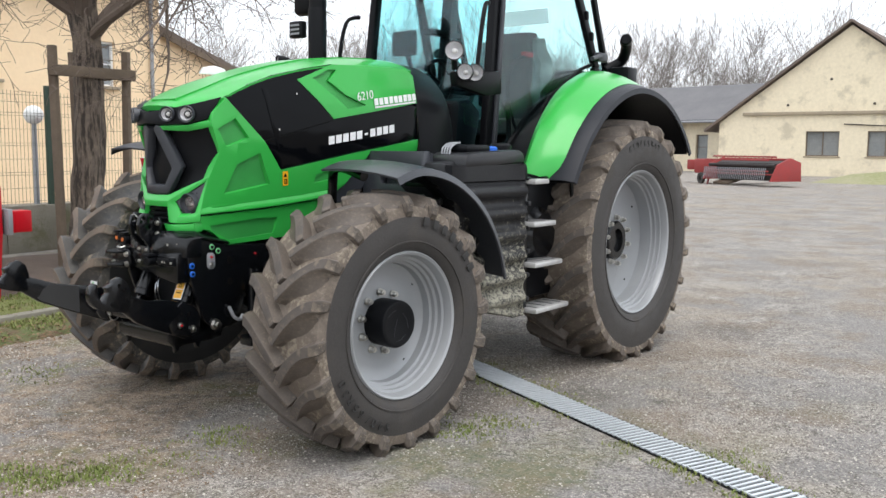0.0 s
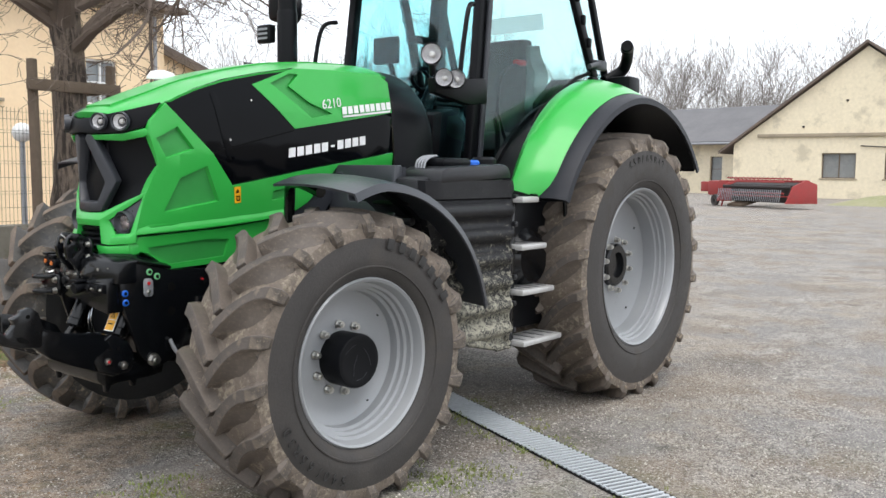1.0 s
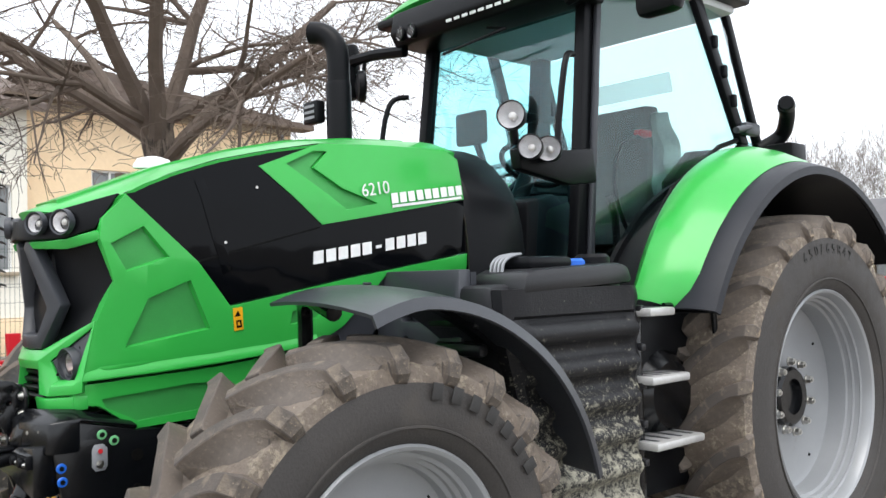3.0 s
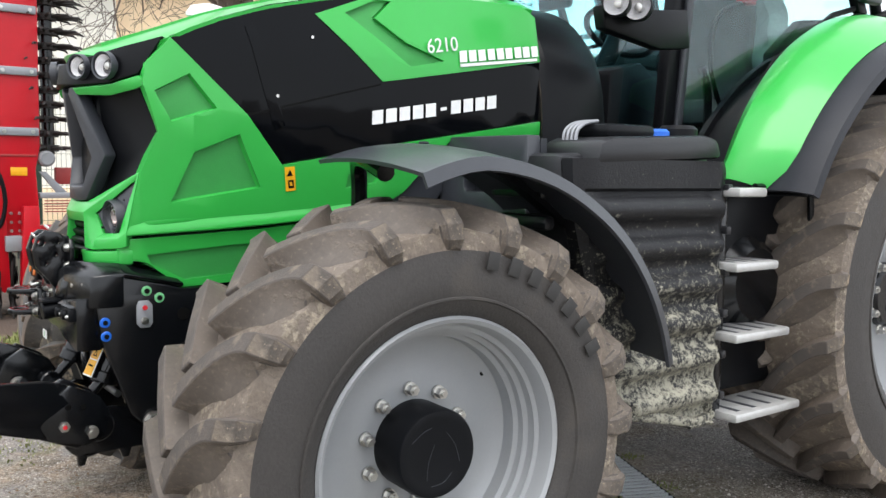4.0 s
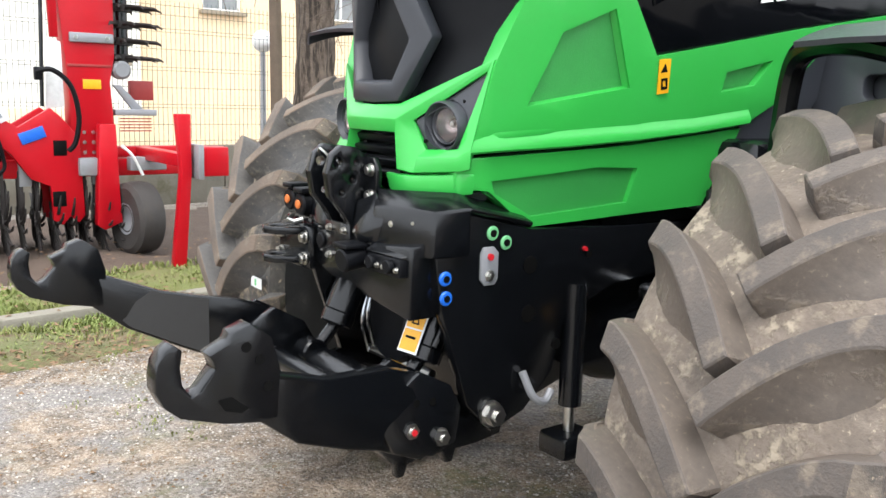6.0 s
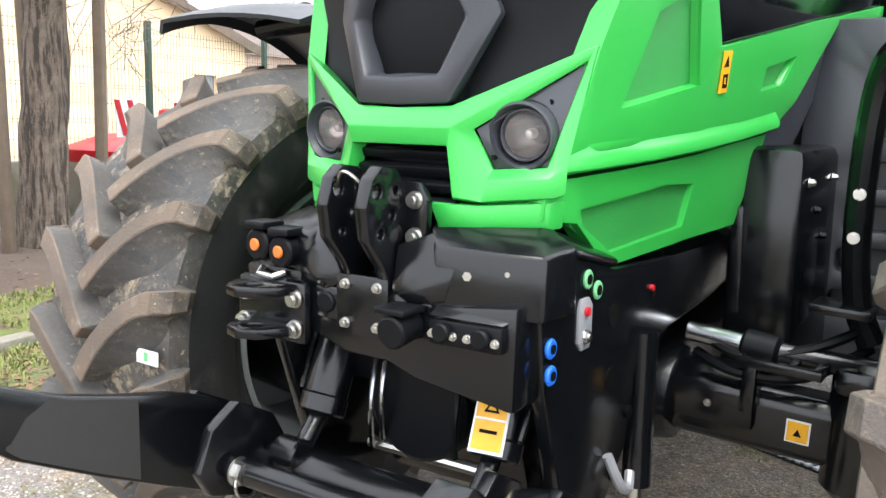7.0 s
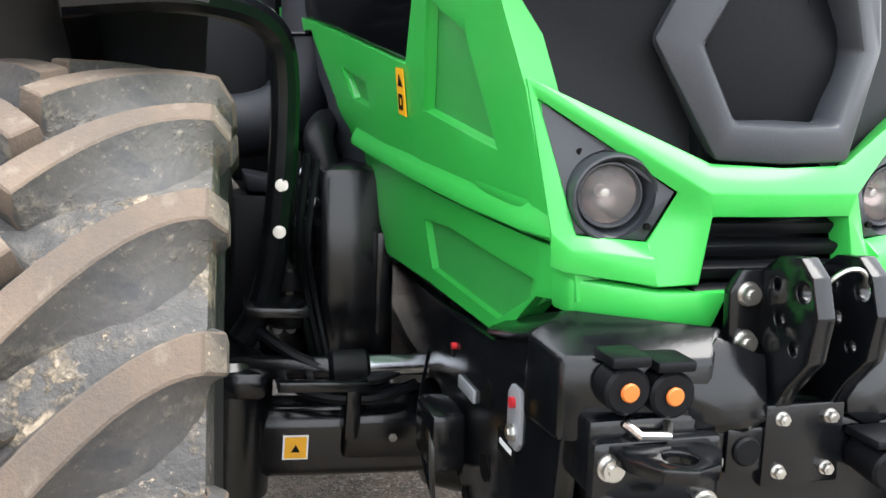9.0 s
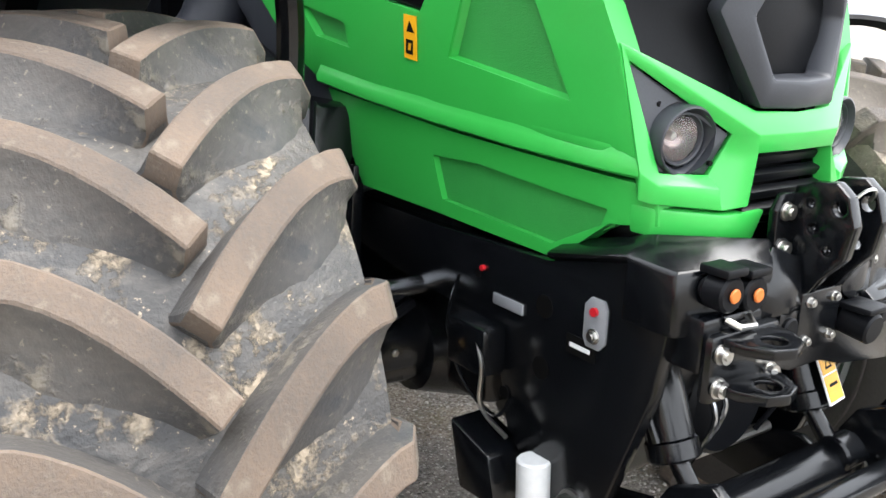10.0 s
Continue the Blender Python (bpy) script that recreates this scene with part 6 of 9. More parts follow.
ARM = [(0.69, 0.705), (0.72, 0.755), (0.79, 0.800), (0.86, 0.822), (0.95, 0.834), (1.04, 0.850), (1.16, 0.893), (1.205, 0.90), (1.20, 0.815), (1.12, 0.752), (0.99, 0.692), (0.88, 0.648), (0.77, 0.60), (0.70, 0.64)]
HOOK = [(1.355, 0.979), (1.341, 0.967), (1.345, 0.94), (1.342, 0.91), (1.327, 0.889), (1.312, 0.894), (1.284, 0.927), (1.288, 0.939), (1.296, 0.951), (1.26, 0.967), (1.253, 0.982), (1.221, 0.993), (1.205, 0.983), (1.181, 0.964), (1.165, 0.909), (1.17, 0.82), (1.204, 0.818), (1.27, 0.83), (1.346, 0.856), (1.372, 0.878), (1.386, 0.906), (1.386, 0.93), (1.382, 0.952), (1.37, 0.97)]
EYE_P = [(0.85, 0.768), (0.789, 0.806), (0.703, 0.761), (0.673, 0.708), (0.686, 0.63), (0.75, 0.61), (0.855, 0.642), (0.882, 0.688)]
for sg in (1, -1):
    arm = part("lower_arm", splay(prism(ARM, "y", -0.018, 0.018, 0.006), sg, 0), BLACK_PAINT, front, "black lower linkage arm with an open hook")
    part("hook", splay(prism(HOOK, "y", -0.022, 0.022, 0.003), sg, 0), BLACK_PAINT, arm)
    # thin panel added for the sky's grey reflection on the black arm
    part("worn_face", splay(prism([(0.93, 0.826), (1.03, 0.842), (1.15, 0.882), (1.165, 0.88), (1.165, 0.805), (1.11, 0.755), (0.99, 0.700), (0.93, 0.675)], "y", -0.0195, -0.0185, 0.0), sg, 0), SHEEN_BLACK, arm, "inner face panel, paler and glossier for the sky's reflection")
    part("hook_insert", splay(prism([(1.283, 0.874), (1.258, 0.875), (1.227, 0.85), (1.24, 0.844), (1.271, 0.854)], "y", 0.0215, 0.0235, 0.0), sg, 0), INK_AND_SHADE, arm)
    part("pivot_plate", splay(prism(EYE_P, "y", 0.012, 0.034, 0.005), sg, 0), BLACK_PAINT, arm)
    part("inner_plate", splay(prism(EYE_P, "y", -0.10, -0.075, 0.005), sg, 0), BLACK_PAINT, arm)
    for x, z, red in ((0.813, 0.683, 1), (0.731, 0.651, 0)):
        part("pivot_bolt", hexnut((x, sg * (0.392), z), (0, sg, 0), 0.017, 0.018), CHROME, arm)
        part("pivot_bolt", hexnut((x, sg * (0.245), z), (0, -sg, 0), 0.022, 0.02), CHROME, arm)
        if red:
            part("bolt_mark", rod((x, sg * 0.412, z), (x, sg * 0.4165, z), 0.007, seg=10), REDDOT, arm)
    for x, z in ((0.80, 0.74), (0.755, 0.735), (1.23, 0.955), (1.205, 0.93), (1.19, 0.88)):
        part("bore", splay(prism(circle2(x, z, 0.009, 10), "y", 0.0215 if x > 1 else 0.0335, 0.0235 if x > 1 else 0.0355), sg, 0), INK_AND_SHADE, arm)
    part("pin_ring", tube([(0.80 + 0.03 * math.cos(a), sg * 0.235, 0.66 + 0.03 * math.sin(a)) for a in np.linspace(0, 6.2, 16)], 0.003, 6), CHROME, arm)

# front axle
part("cross_tube", rod((0.70, -0.235, 0.595), (0.70, 0.235, 0.595), 0.075, seg=28, bevel=0.006), BLACK_PAINT, front, "thick black cross tube between the lower arms")
for sg in (-1, 1):
    part("tube_bracket", prism([(0.40, 0.62), (0.62, 0.68), (0.76, 0.64), (0.77, 0.56), (0.735, 0.535), (0.732, 0.495), (0.712, 0.495), (0.70, 0.53), (0.60, 0.53), (0.59, 0.50), (0.57, 0.50), (0.56, 0.53), (0.50, 0.53), (0.42, 0.54)], "y", sg * 0.225 - 0.012, sg * 0.225 + 0.012, 0.004), BLACK_PAINT, front)
axle = part("front_axle", prism([(-0.14, 0.67), (-0.13, 0.79), (-0.02, 0.80), (0.0, 0.77), (0.0, 0.67), (-0.03, 0.65), (-0.11, 0.65)], "y", -0.66, 0.66, 0.01), BLACK_PAINT, tractor, "black steering front axle")
part("differential", lathe([(0, -0.30), (0.11, -0.27), (0.15, -0.12), (0.16, 0.0), (0.15, 0.12), (0.11, 0.27), (0, 0.30)], Matrix.Translation((-0.06, 0, 0.73)), 28), BLACK_PAINT, axle)
for sg in (1, -1):
    part("axle_horn", prism([(0.02, 0.70), (0.03, 0.79), (-0.02, 0.83), (-0.12, 0.82), (-0.14, 0.72)], "y", sg * 0.22, sg * 0.46, 0.015), BLACK_PAINT, axle)
    part("knuckle", rod((-0.05, sg * 0.68, 0.60), (-0.05, sg * 0.68, 0.90), 0.085, seg=24, bevel=0.02), BLACK_PAINT, axle)
    part("knuckle_arm", box((-0.09, sg * 0.66, 0.86), (0.26, 0.10, 0.06), 0.02), BLACK_PAINT, axle)
    part("planet_hub", rod((-0.015, sg * 0.70, 0.665), (-0.015, sg * 1.07, 0.665), 0.21, 0.19, 36, bevel=0.02), BLACK_PAINT, axle)
    part("steering_cylinder", rod((0.03, sg * 0.30, 0.905), (0.03, sg * 0.44, 0.90), 0.022, seg=18, bevel=0.002), PISTON, axle, "bright steering piston rod")
    part("cylinder_boot", rod((0.03, sg * 0.42, 0.90), (0.03, sg * 0.50, 0.895), 0.034, seg=18, bevel=0.008), BLACK, axle)
    part("tie_rod", rod((0.03, sg * 0.48, 0.895), (-0.02, sg * 0.68, 0.885), 0.024, seg=14), BLACK_PAINT, axle)
    tray = part("hose_tray", prism([(0.43, 0.0), (0.60, 0.0), (0.60, 0.11), (0.43, 0.11)], "z", 0.872, 0.892, 0.003, holes=[[(0.445 + 0.05 * k, 0.02), (0.48 + 0.05 * k, 0.02), (0.48 + 0.05 * k, 0.09), (0.445 + 0.05 * k, 0.09)] for k in range(3)]), BLACK_PAINT, axle, "perforated black hose bracket")
    tray.matrix_world = Matrix(((0, 1, 0, 0.0), (sg, 0, 0, 0), (0, 0, 1, 0), (0, 0, 0, 1)))
    part("tray_leg", box((0.04, sg * 0.45, 0.82), (0.05, 0.03, 0.12), 0.004), BLACK_PAINT, axle)
    part("axle_bolt", hexnut((0.022, sg * 0.36, 0.75), (1, 0, 0), 0.009, 0.008), CHROME, axle)
    part("axle_sticker", box((0.003, sg * 0.55, 0.725), (0.003, 0.05, 0.05), 0.0), WHITE, axle)
    part("sticker_face", box((0.0055, sg * 0.55, 0.725), (0.002, 0.043, 0.043), 0.0), YELLOW, axle, "small yellow warning sticker")
    part("sticker_sign", prism([(sg * 0.55 - 0.009, 0.716), (sg * 0.55 + 0.009, 0.716), (sg * 0.55, 0.732)], "x", 0.0068, 0.0078), INK_AND_SHADE, axle)
    # coiled hoses along the axle
    for k in range(2):
        part("hose", tube(curve([(0.02, sg * 0.32, 0.86 + 0.05 * k), (0.05, sg * 0.42, 0.84 + 0.04 * k), (0.02, sg * 0.55, 0.85 + 0.06 * k), (-0.06, sg * 0.66, 0.92 + 0.05 * k)], 6), 0.012, 8), BLACK, axle)
    # mudguard over the front wheel with its bent carrier
    cx, cz, lift = 0.025, 0.665, 0.060

    def guard(y, k):
        a = radians(np.interp(k, [0, 0.2, 0.5, 0.8, 1.0], [78.5, 95, 122, 150, 168]))
        r = float(np.interp(k, [0, 0.15, 0.5, 1], [0.862, 0.893, 0.905, 0.945]))
        droop = 0.022 * ((abs(y) - 1.0) / 0.29) ** 2
        lip = 0.035 if abs(y) > 1.300 else 0.0
        return (cx + (r - droop - lip) * math.cos(a), y, cz + lift + (r - droop - lip) * math.sin(a))

    guard_ob = part("mudguard", sheet([[guard(sg * y, k / 24) for y in (0.745, 0.75, 0.85, 0.95, 1.05, 1.15, 1.26, 1.295, 1.31)] for k in range(25)], 0.012), GUARD_SKYLIT, axle, "dark grey plastic front mudguard")
    part("guard_rib", sheet([[(p[0] * 1.0, p[1], p[2] - 0.02) for p in (guard(sg * 0.97, k / 24), guard(sg * 1.03, k / 24))] for k in range(2, 25)], 0.02), BLACK, guard_ob)
    part("carrier", tube(curve([(0.10, sg * 0.98, 1.47 + lift), (0.06, sg * 0.80, 1.50 + lift), (0.0, sg * 0.66, 1.485 + lift), (-0.04, sg * 0.605, 1.40 + lift), (-0.05, sg * 0.60, 1.20), (-0.05, sg * 0.62, 1.02), (-0.05, sg * 0.66, 0.93)], 6), 0.028, 10), BLACK_PAINT, guard_ob, "bent black steel carrier")
    part("carrier_foot", box((-0.03, sg * 0.60, 1.0), (0.10, 0.12, 0.02), 0.004), BLACK_PAINT, guard_ob)
    for z in (1.15, 1.24):
        part("carrier_bolt", hexnut((-0.025, sg * 0.60, z), (1, 0, 0), 0.010, 0.012), CHROME, guard_ob)
    part("guard_bolt", rod(guard(sg * 0.95, 0.2), Vector(guard(sg * 0.95, 0.2)) + Vector((0, 0, 0.008)), 0.016, seg=12, bevel=0.003), FENDER_GREY, guard_ob)

# the axle rolls with the ground: its own right end stands higher
axle.matrix_world = Matrix.Translation((-0.04, 0, 0.715)) @ Matrix.Rotation(-0.05, 4, "X") @ Matrix.Translation((0, 0, -0.73))

# ---- tank and steps on the left, toolbox on the right ----
def tank_front():
    """The tank's face behind the front wheel: a plate with rounded pockets one above another."""
    def pocket(y0, y1, z0, z1, r=0.022):
        out = []
        for cy, cz, a0 in ((y1 - r, z1 - r, 0), (y0 + r, z1 - r, 90), (y0 + r, z0 + r, 180), (y1 - r, z0 + r, 270)):
            out += [(cy + r * math.cos(radians(a0 + 22.5 * k)), cz + r * math.sin(radians(a0 + 22.5 * k))) for k in range(5)]
        return out

    holes = [pocket(0.545 - 0.012 * k, 0.83, 1.395 - 0.112 * k, 1.462 - 0.112 * k) for k in (0, 2, 3, 4, 5)] + [circle2(0.575, 1.315, 0.022, 14)]
    b = prism([(0.44, 0.70), (0.90, 0.64), (0.90, 1.60), (0.46, 1.60), (0.40, 1.54), (0.385, 1.20)], "x", -0.66, -0.60, 0.006, holes=holes)
    box((-0.68, 0.645, 1.13), (0.03, 0.50, 0.92), 0.0, None, b)
    return b


TANK_P = [(-0.60, 1.535), (-1.33, 1.565), (-1.40, 1.54), (-1.42, 1.48), (-1.40, 0.53), (-1.30, 0.505), (-0.88, 0.60), (-0.80, 0.72), (-0.72, 1.0), (-0.62, 1.30)]
for sg in (1, -1):
    tank = part("fuel_tank" if sg > 0 else "side_tank", prism(TANK_P, "y", sg * 0.80, sg * 1.06, 0.03), TANK, tractor, "black ribbed plastic tank, muddy below")
    part("tank_lid", prism([(-0.70, 1.50), (-1.38, 1.53), (-1.35, 1.605), (-1.28, 1.615), (-0.78, 1.595), (-0.72, 1.575)], "y", sg * 0.84, sg * 1.135, 0.022), TANK, tank)
    rows = []
    for k in range(91):
        z = 0.52 + 1.0 * k / 90
        x0 = float(np.interp(z, [0.52, 0.60, 0.72, 1.0, 1.3, 1.53], [-1.22, -0.88, -0.80, -0.72, -0.63, -0.61]))
        x1 = float(np.interp(z, [0.505, 0.56, 1.44, 1.52], [-1.36, -1.40, -1.42, -1.40]))
        wave = math.sin(2 * math.pi * (z - 0.60) / 0.142)
        wave = math.copysign(abs(wave) ** 0.6, wave)
        deep = 0.022 if z < 1.42 else 0.0
        rows.append([(x0 + (x1 - x0) * f - 0.012 * wave * (f > 0.9), sg * (1.128 + deep * wave * (0.12 < f < 0.93) + 0.012 * (f > 0.9) - off), z) for f, off in ((0, 0.07), (0.01, 0.03), (0.05, 0.008), (0.14, 0.0), (0.16, 0.0), (0.4, 0.0), (0.65, 0.0), (0.88, 0.0), (0.925, 0.0), (0.95, 0.002), (0.985, 0.012), (1.0, 0.08))])
    part("ribbed_wall", sheet(rows, 0.012), MUDTANK, tank, "moulded ribs splashed with dried mud below")
    part("tank_skirt", prism([(-0.84, 0.66), (-0.885, 0.60), (-1.30, 0.505), (-1.40, 0.53), (-1.40, 0.56), (-1.28, 0.545), (-0.93, 0.64)], "y", sg * 1.02, sg * 1.135, 0.012), MUDTANK, tank, "lower edge caked with dried mud")
    for k in range(7):
        z = 0.78 + 0.105 * k
        xf = float(np.interp(z, [0.72, 1.0, 1.3, 1.5], [-0.80, -0.72, -0.56, -0.515]))
        part("front_rib", box((xf + 0.012, sg * 0.95, z), (0.05, 0.26, 0.05), 0.018), TANK, tank)
    for k in range(6):
        part("edge_notch", box((-1.415, sg * 1.10, 0.62 + 0.16 * k), (0.03, 0.10, 0.03), 0.006), TANK, tank)
    if sg > 0:
        part("tank_front", tank_front(), GUARD_SKYLIT, tank, "black tank front moulded with a ladder of pockets")
    part("filler_box", box((-0.95, sg * 0.97, 1.62), (0.26, 0.18, 0.05), 0.02), BLACK, tank)
    part("filler_cap", lathe([(0, 0.05), (0.05, 0.05), (0.062, 0.04), (0.062, 0.0)], Matrix.Translation((-1.13, sg * 1.0, 1.585)) @ pose(0, 0, 0, 90, 0, 0), 24), BLUE, tank, "blue filler cap")
    part("filler_cap", lathe([(0, 0.07), (0.06, 0.07), (0.075, 0.055), (0.075, 0.0)], Matrix.Translation((-1.30, sg * 0.98, 1.585)) @ pose(0, 0, 0, 90, 0, 0), 24), BLACK, tank, "black filler cap")
    for k in range(4):
        part("grey_hose", tube(curve([(-0.75, sg * (0.92 + 0.02 * k), 1.585), (-0.76, sg * (0.92 + 0.02 * k), 1.62), (-0.80, sg * (0.92 + 0.02 * k), 1.645), (-0.86, sg * (0.93 + 0.016 * k), 1.655)], 5), 0.0065, 8), GREY_METAL, tank)
    toolbox = part("toolbox", box((-1.74, sg * 0.80, 0.99), (0.60, 0.42, 0.84), 0.04), BLACK, tractor, "black box behind the steps")
    part("air_tank", rod((-1.75, sg * 0.80, 1.02), (-1.75, sg * 1.06, 1.02), 0.2, seg=32, bevel=0.05), BLACK_PAINT, toolbox)
    part("mud_flap", box((-2.0, sg * 0.95, 0.70), (0.03, 0.22, 0.42), 0.004), MUDDY, toolbox)
    ladder = part("cab_steps", box((-1.45, sg * 1.02, 0.97), (0.05, 0.16, 0.92), 0.008), BLACK_PAINT, tractor, "cab ladder with bright aluminium treads")
    for x0, x1, z in ((-1.40, -1.58, 1.405), (-1.40, -1.68, 1.12), (-1.42, -1.78, 0.845), (-1.44, -1.88, 0.53)):
        part("tread", box(((x0 + x1) / 2, sg * 1.09, z), (x0 - x1, 0.22, 0.035), 0.010), ALU, ladder, "bright aluminium step tread")
        for k in range(4):
            part("tread_slot", box((x1 + (x0 - x1) * (k + 0.6) / 4.2, sg * 1.09, z + 0.0176), (0.025, 0.15, 0.002), 0.0), GREY_PLASTIC, ladder)
        part("tread_arm", box(((x0 + x1) / 2 - 0.06, sg * 1.0, z - 0.01), (x0 - x1 + 0.05, 0.02, 0.02), 0.003), BLACK_PAINT, ladder)
    part("handrail", tube(curve([(-1.58, sg * 1.14, 1.425), (-1.8, sg * 1.14, 1.425), (-1.94, sg * 1.14, 1.41), (-1.985, sg * 1.14, 1.34), (-1.985, sg * 1.14, 1.0), (-1.97, sg * 1.12, 0.75)], 6), 0.014, 10), BLACK_PAINT, ladder)
    part("red_reflector", box((-1.50, sg * 1.05, 1.06), (0.05, 0.02, 0.03), 0.003), REDDOT, ladder)

# ---- rear mudguards ----
for sg in (1, -1):
    cx, cz = -2.78, 0.905

    def rear_guard(y, k, lift=0.0):
        a = radians(24 + k * 118)
        r = float(np.interp(k, [0, 0.19, 0.51, 0.89, 1], [1.235, 1.215, 1.205, 1.16, 1.145])) + lift
        return (cx + r * math.cos(a), sg * y, cz + r * math.sin(a))

    cols = ((0.0, 0.06), (0.06, 0.10), (0.2, 0.125), (0.4, 0.12), (0.65, 0.09), (0.85, 0.05), (0.95, 0.026), (1.0, 0.016))

    def inner_edge(k):
        return float(np.interp(k, [0, 0.25, 0.5, 0.76, 1], [0.97, 0.91, 0.84, 0.80, 0.80]))

    def outer_edge(k):
        return float(np.interp(k, [0, 0.03, 0.07, 1], [1.15, 1.21, 1.235, 1.235]))

    rg = part("rear_mudguard", sheet([[rear_guard(inner_edge(k / 30) + (outer_edge(k / 30) - inner_edge(k / 30)) * y, k / 30, l) for y, l in cols] for k in range(31)], 0.014), GREEN, tractor, "green rear mudguard with a dark grey edge")
    part("guard_edge", sheet([[rear_guard(y, k / 30, l) for y, l in ((outer_edge(k / 30) - 0.01, 0.013), (1.245, 0.012), (1.28, 0.004), (1.32, -0.012), (1.335, -0.02), (1.337, -0.06))] for k in range(31)], 0.014), FENDER_GREY, rg, "dark grey flexible edge")
    part("guard_inner", sheet([[rear_guard(y, k / 20, -0.03) for y in (0.66, 1.30)] for k in range(21)], 0.01), BLACK, rg)
    part("guard_side", prism([rear_guard(0, k / 20, 0.0)[::2] for k in range(21)] + [(-2.78, 0.95)], "y", sg * 0.69, sg * 0.72), BLACK, rg)
rear = part("rear_axle", rod((-2.78, -1.0, 0.905), (-2.78, 1.0, 0.905), 0.16, seg=28), BLACK_PAINT, tractor, "black rear axle")


for sg in (1, -1):
    bay = part("engine_side", box((-0.58, sg * 0.40, 1.0), (0.72, 0.17, 0.56), 0.03), BLACK_PAINT, tractor, "black engine bay side with pipes and housings")
    for k in range(6):
        part("clamp_bolt", hexnut((-0.26 - 0.09 * k, sg * 0.487, 1.20 - 0.07 * (k % 3)), (0, sg, 0), 0.009, 0.012), CHROME if k % 3 == 0 else BLACK_PAINT, bay)
    if sg > 0:
        continue
    part("oil_filter", rod((-0.30, sg * 0.54, 0.92), (-0.30, sg * 0.54, 1.16), 0.055, seg=24, bevel=0.012), BLACK, bay)
    for k in range(4):
        part("filter_ring", rod((-0.30, sg * 0.54, 0.95 + 0.05 * k), (-0.30, sg * 0.54, 0.957 + 0.05 * k), 0.058, seg=24), BLACK_PAINT, bay)
    part("air_pipe", tube(curve([(-0.60, sg * 0.42, 1.36), (-0.42, sg * 0.46, 1.33), (-0.34, sg * 0.45, 1.24), (-0.36, sg * 0.42, 1.12)], 6), 0.035, 16), BLACK, bay, "thick black air pipe")
    for k in range(5):
        y = sg * (0.50 + 0.012 * (k % 3))
        part("cable", tube(curve([(-0.12 - 0.06 * k, y, 1.30), (-0.10 - 0.05 * k, y + sg * 0.02, 1.14), (-0.16 - 0.06 * k, y, 1.02), (-0.12 - 0.04 * k, y - sg * 0.03, 0.86)], 6), 0.007 + 0.002 * (k % 2), 6), BLACK, bay)
    # added black box that keeps bright ground from showing through the gap
    part("hydraulic_block", box((-0.62, sg * 0.60, 0.98), (0.34, 0.26, 0.44), 0.03), BLACK, bay)
    part("valve_body", box((-0.42, sg * 0.56, 0.86), (0.14, 0.12, 0.16), 0.015), BLACK_PAINT, bay)
    for k in range(3):
        part("valve_plug", rod((-0.355, sg * (0.53 + 0.03 * k), 0.90), (-0.335, sg * (0.53 + 0.03 * k), 0.90), 0.011, seg=12), GREY_METAL, bay)
    part("control_box", box((-0.50, sg * 0.52, 1.12), (0.16, 0.07, 0.12), 0.012), BLACK, bay)

# ---- cab ----
cab = part("cab", box((-2.3, 0, 1.46), (1.5, 1.16, 0.10), 0.02), BLACK, tractor, "glazed cab with dark pillars and tinted panes")


def bar(p, q, w, d, parent, material=BLACK, name="pillar", bevel=0.012):
    """A square-edged bar between two places: w across y, d along x."""
    p, q = Vector(p), Vector(q)
    b = bmesh.new()
    rows = []
    for c in (p, q):
        rows.append([b.verts.new(c + Vector((sx * d / 2, sy * w / 2, 0))) for sx, sy in ((-1, -1), (1, -1), (1, 1), (-1, 1))])
    for i in range(4):
        b.faces.new((rows[0][i], rows[0][(i + 1) % 4], rows[1][(i + 1) % 4], rows[1][i]))
    b.faces.new(rows[0][::-1])
    b.faces.new(rows[1])
    bevelled(b, bevel)
    return part(name, b, material, parent)


def pane(points, parent, thick=0.006, material=GLASS, name="pane"):
    o = part(name, facets(points, [tuple(range(len(points)))], thick), material, parent, "green-tinted cab glass")
    o.visible_shadow = False
    return o


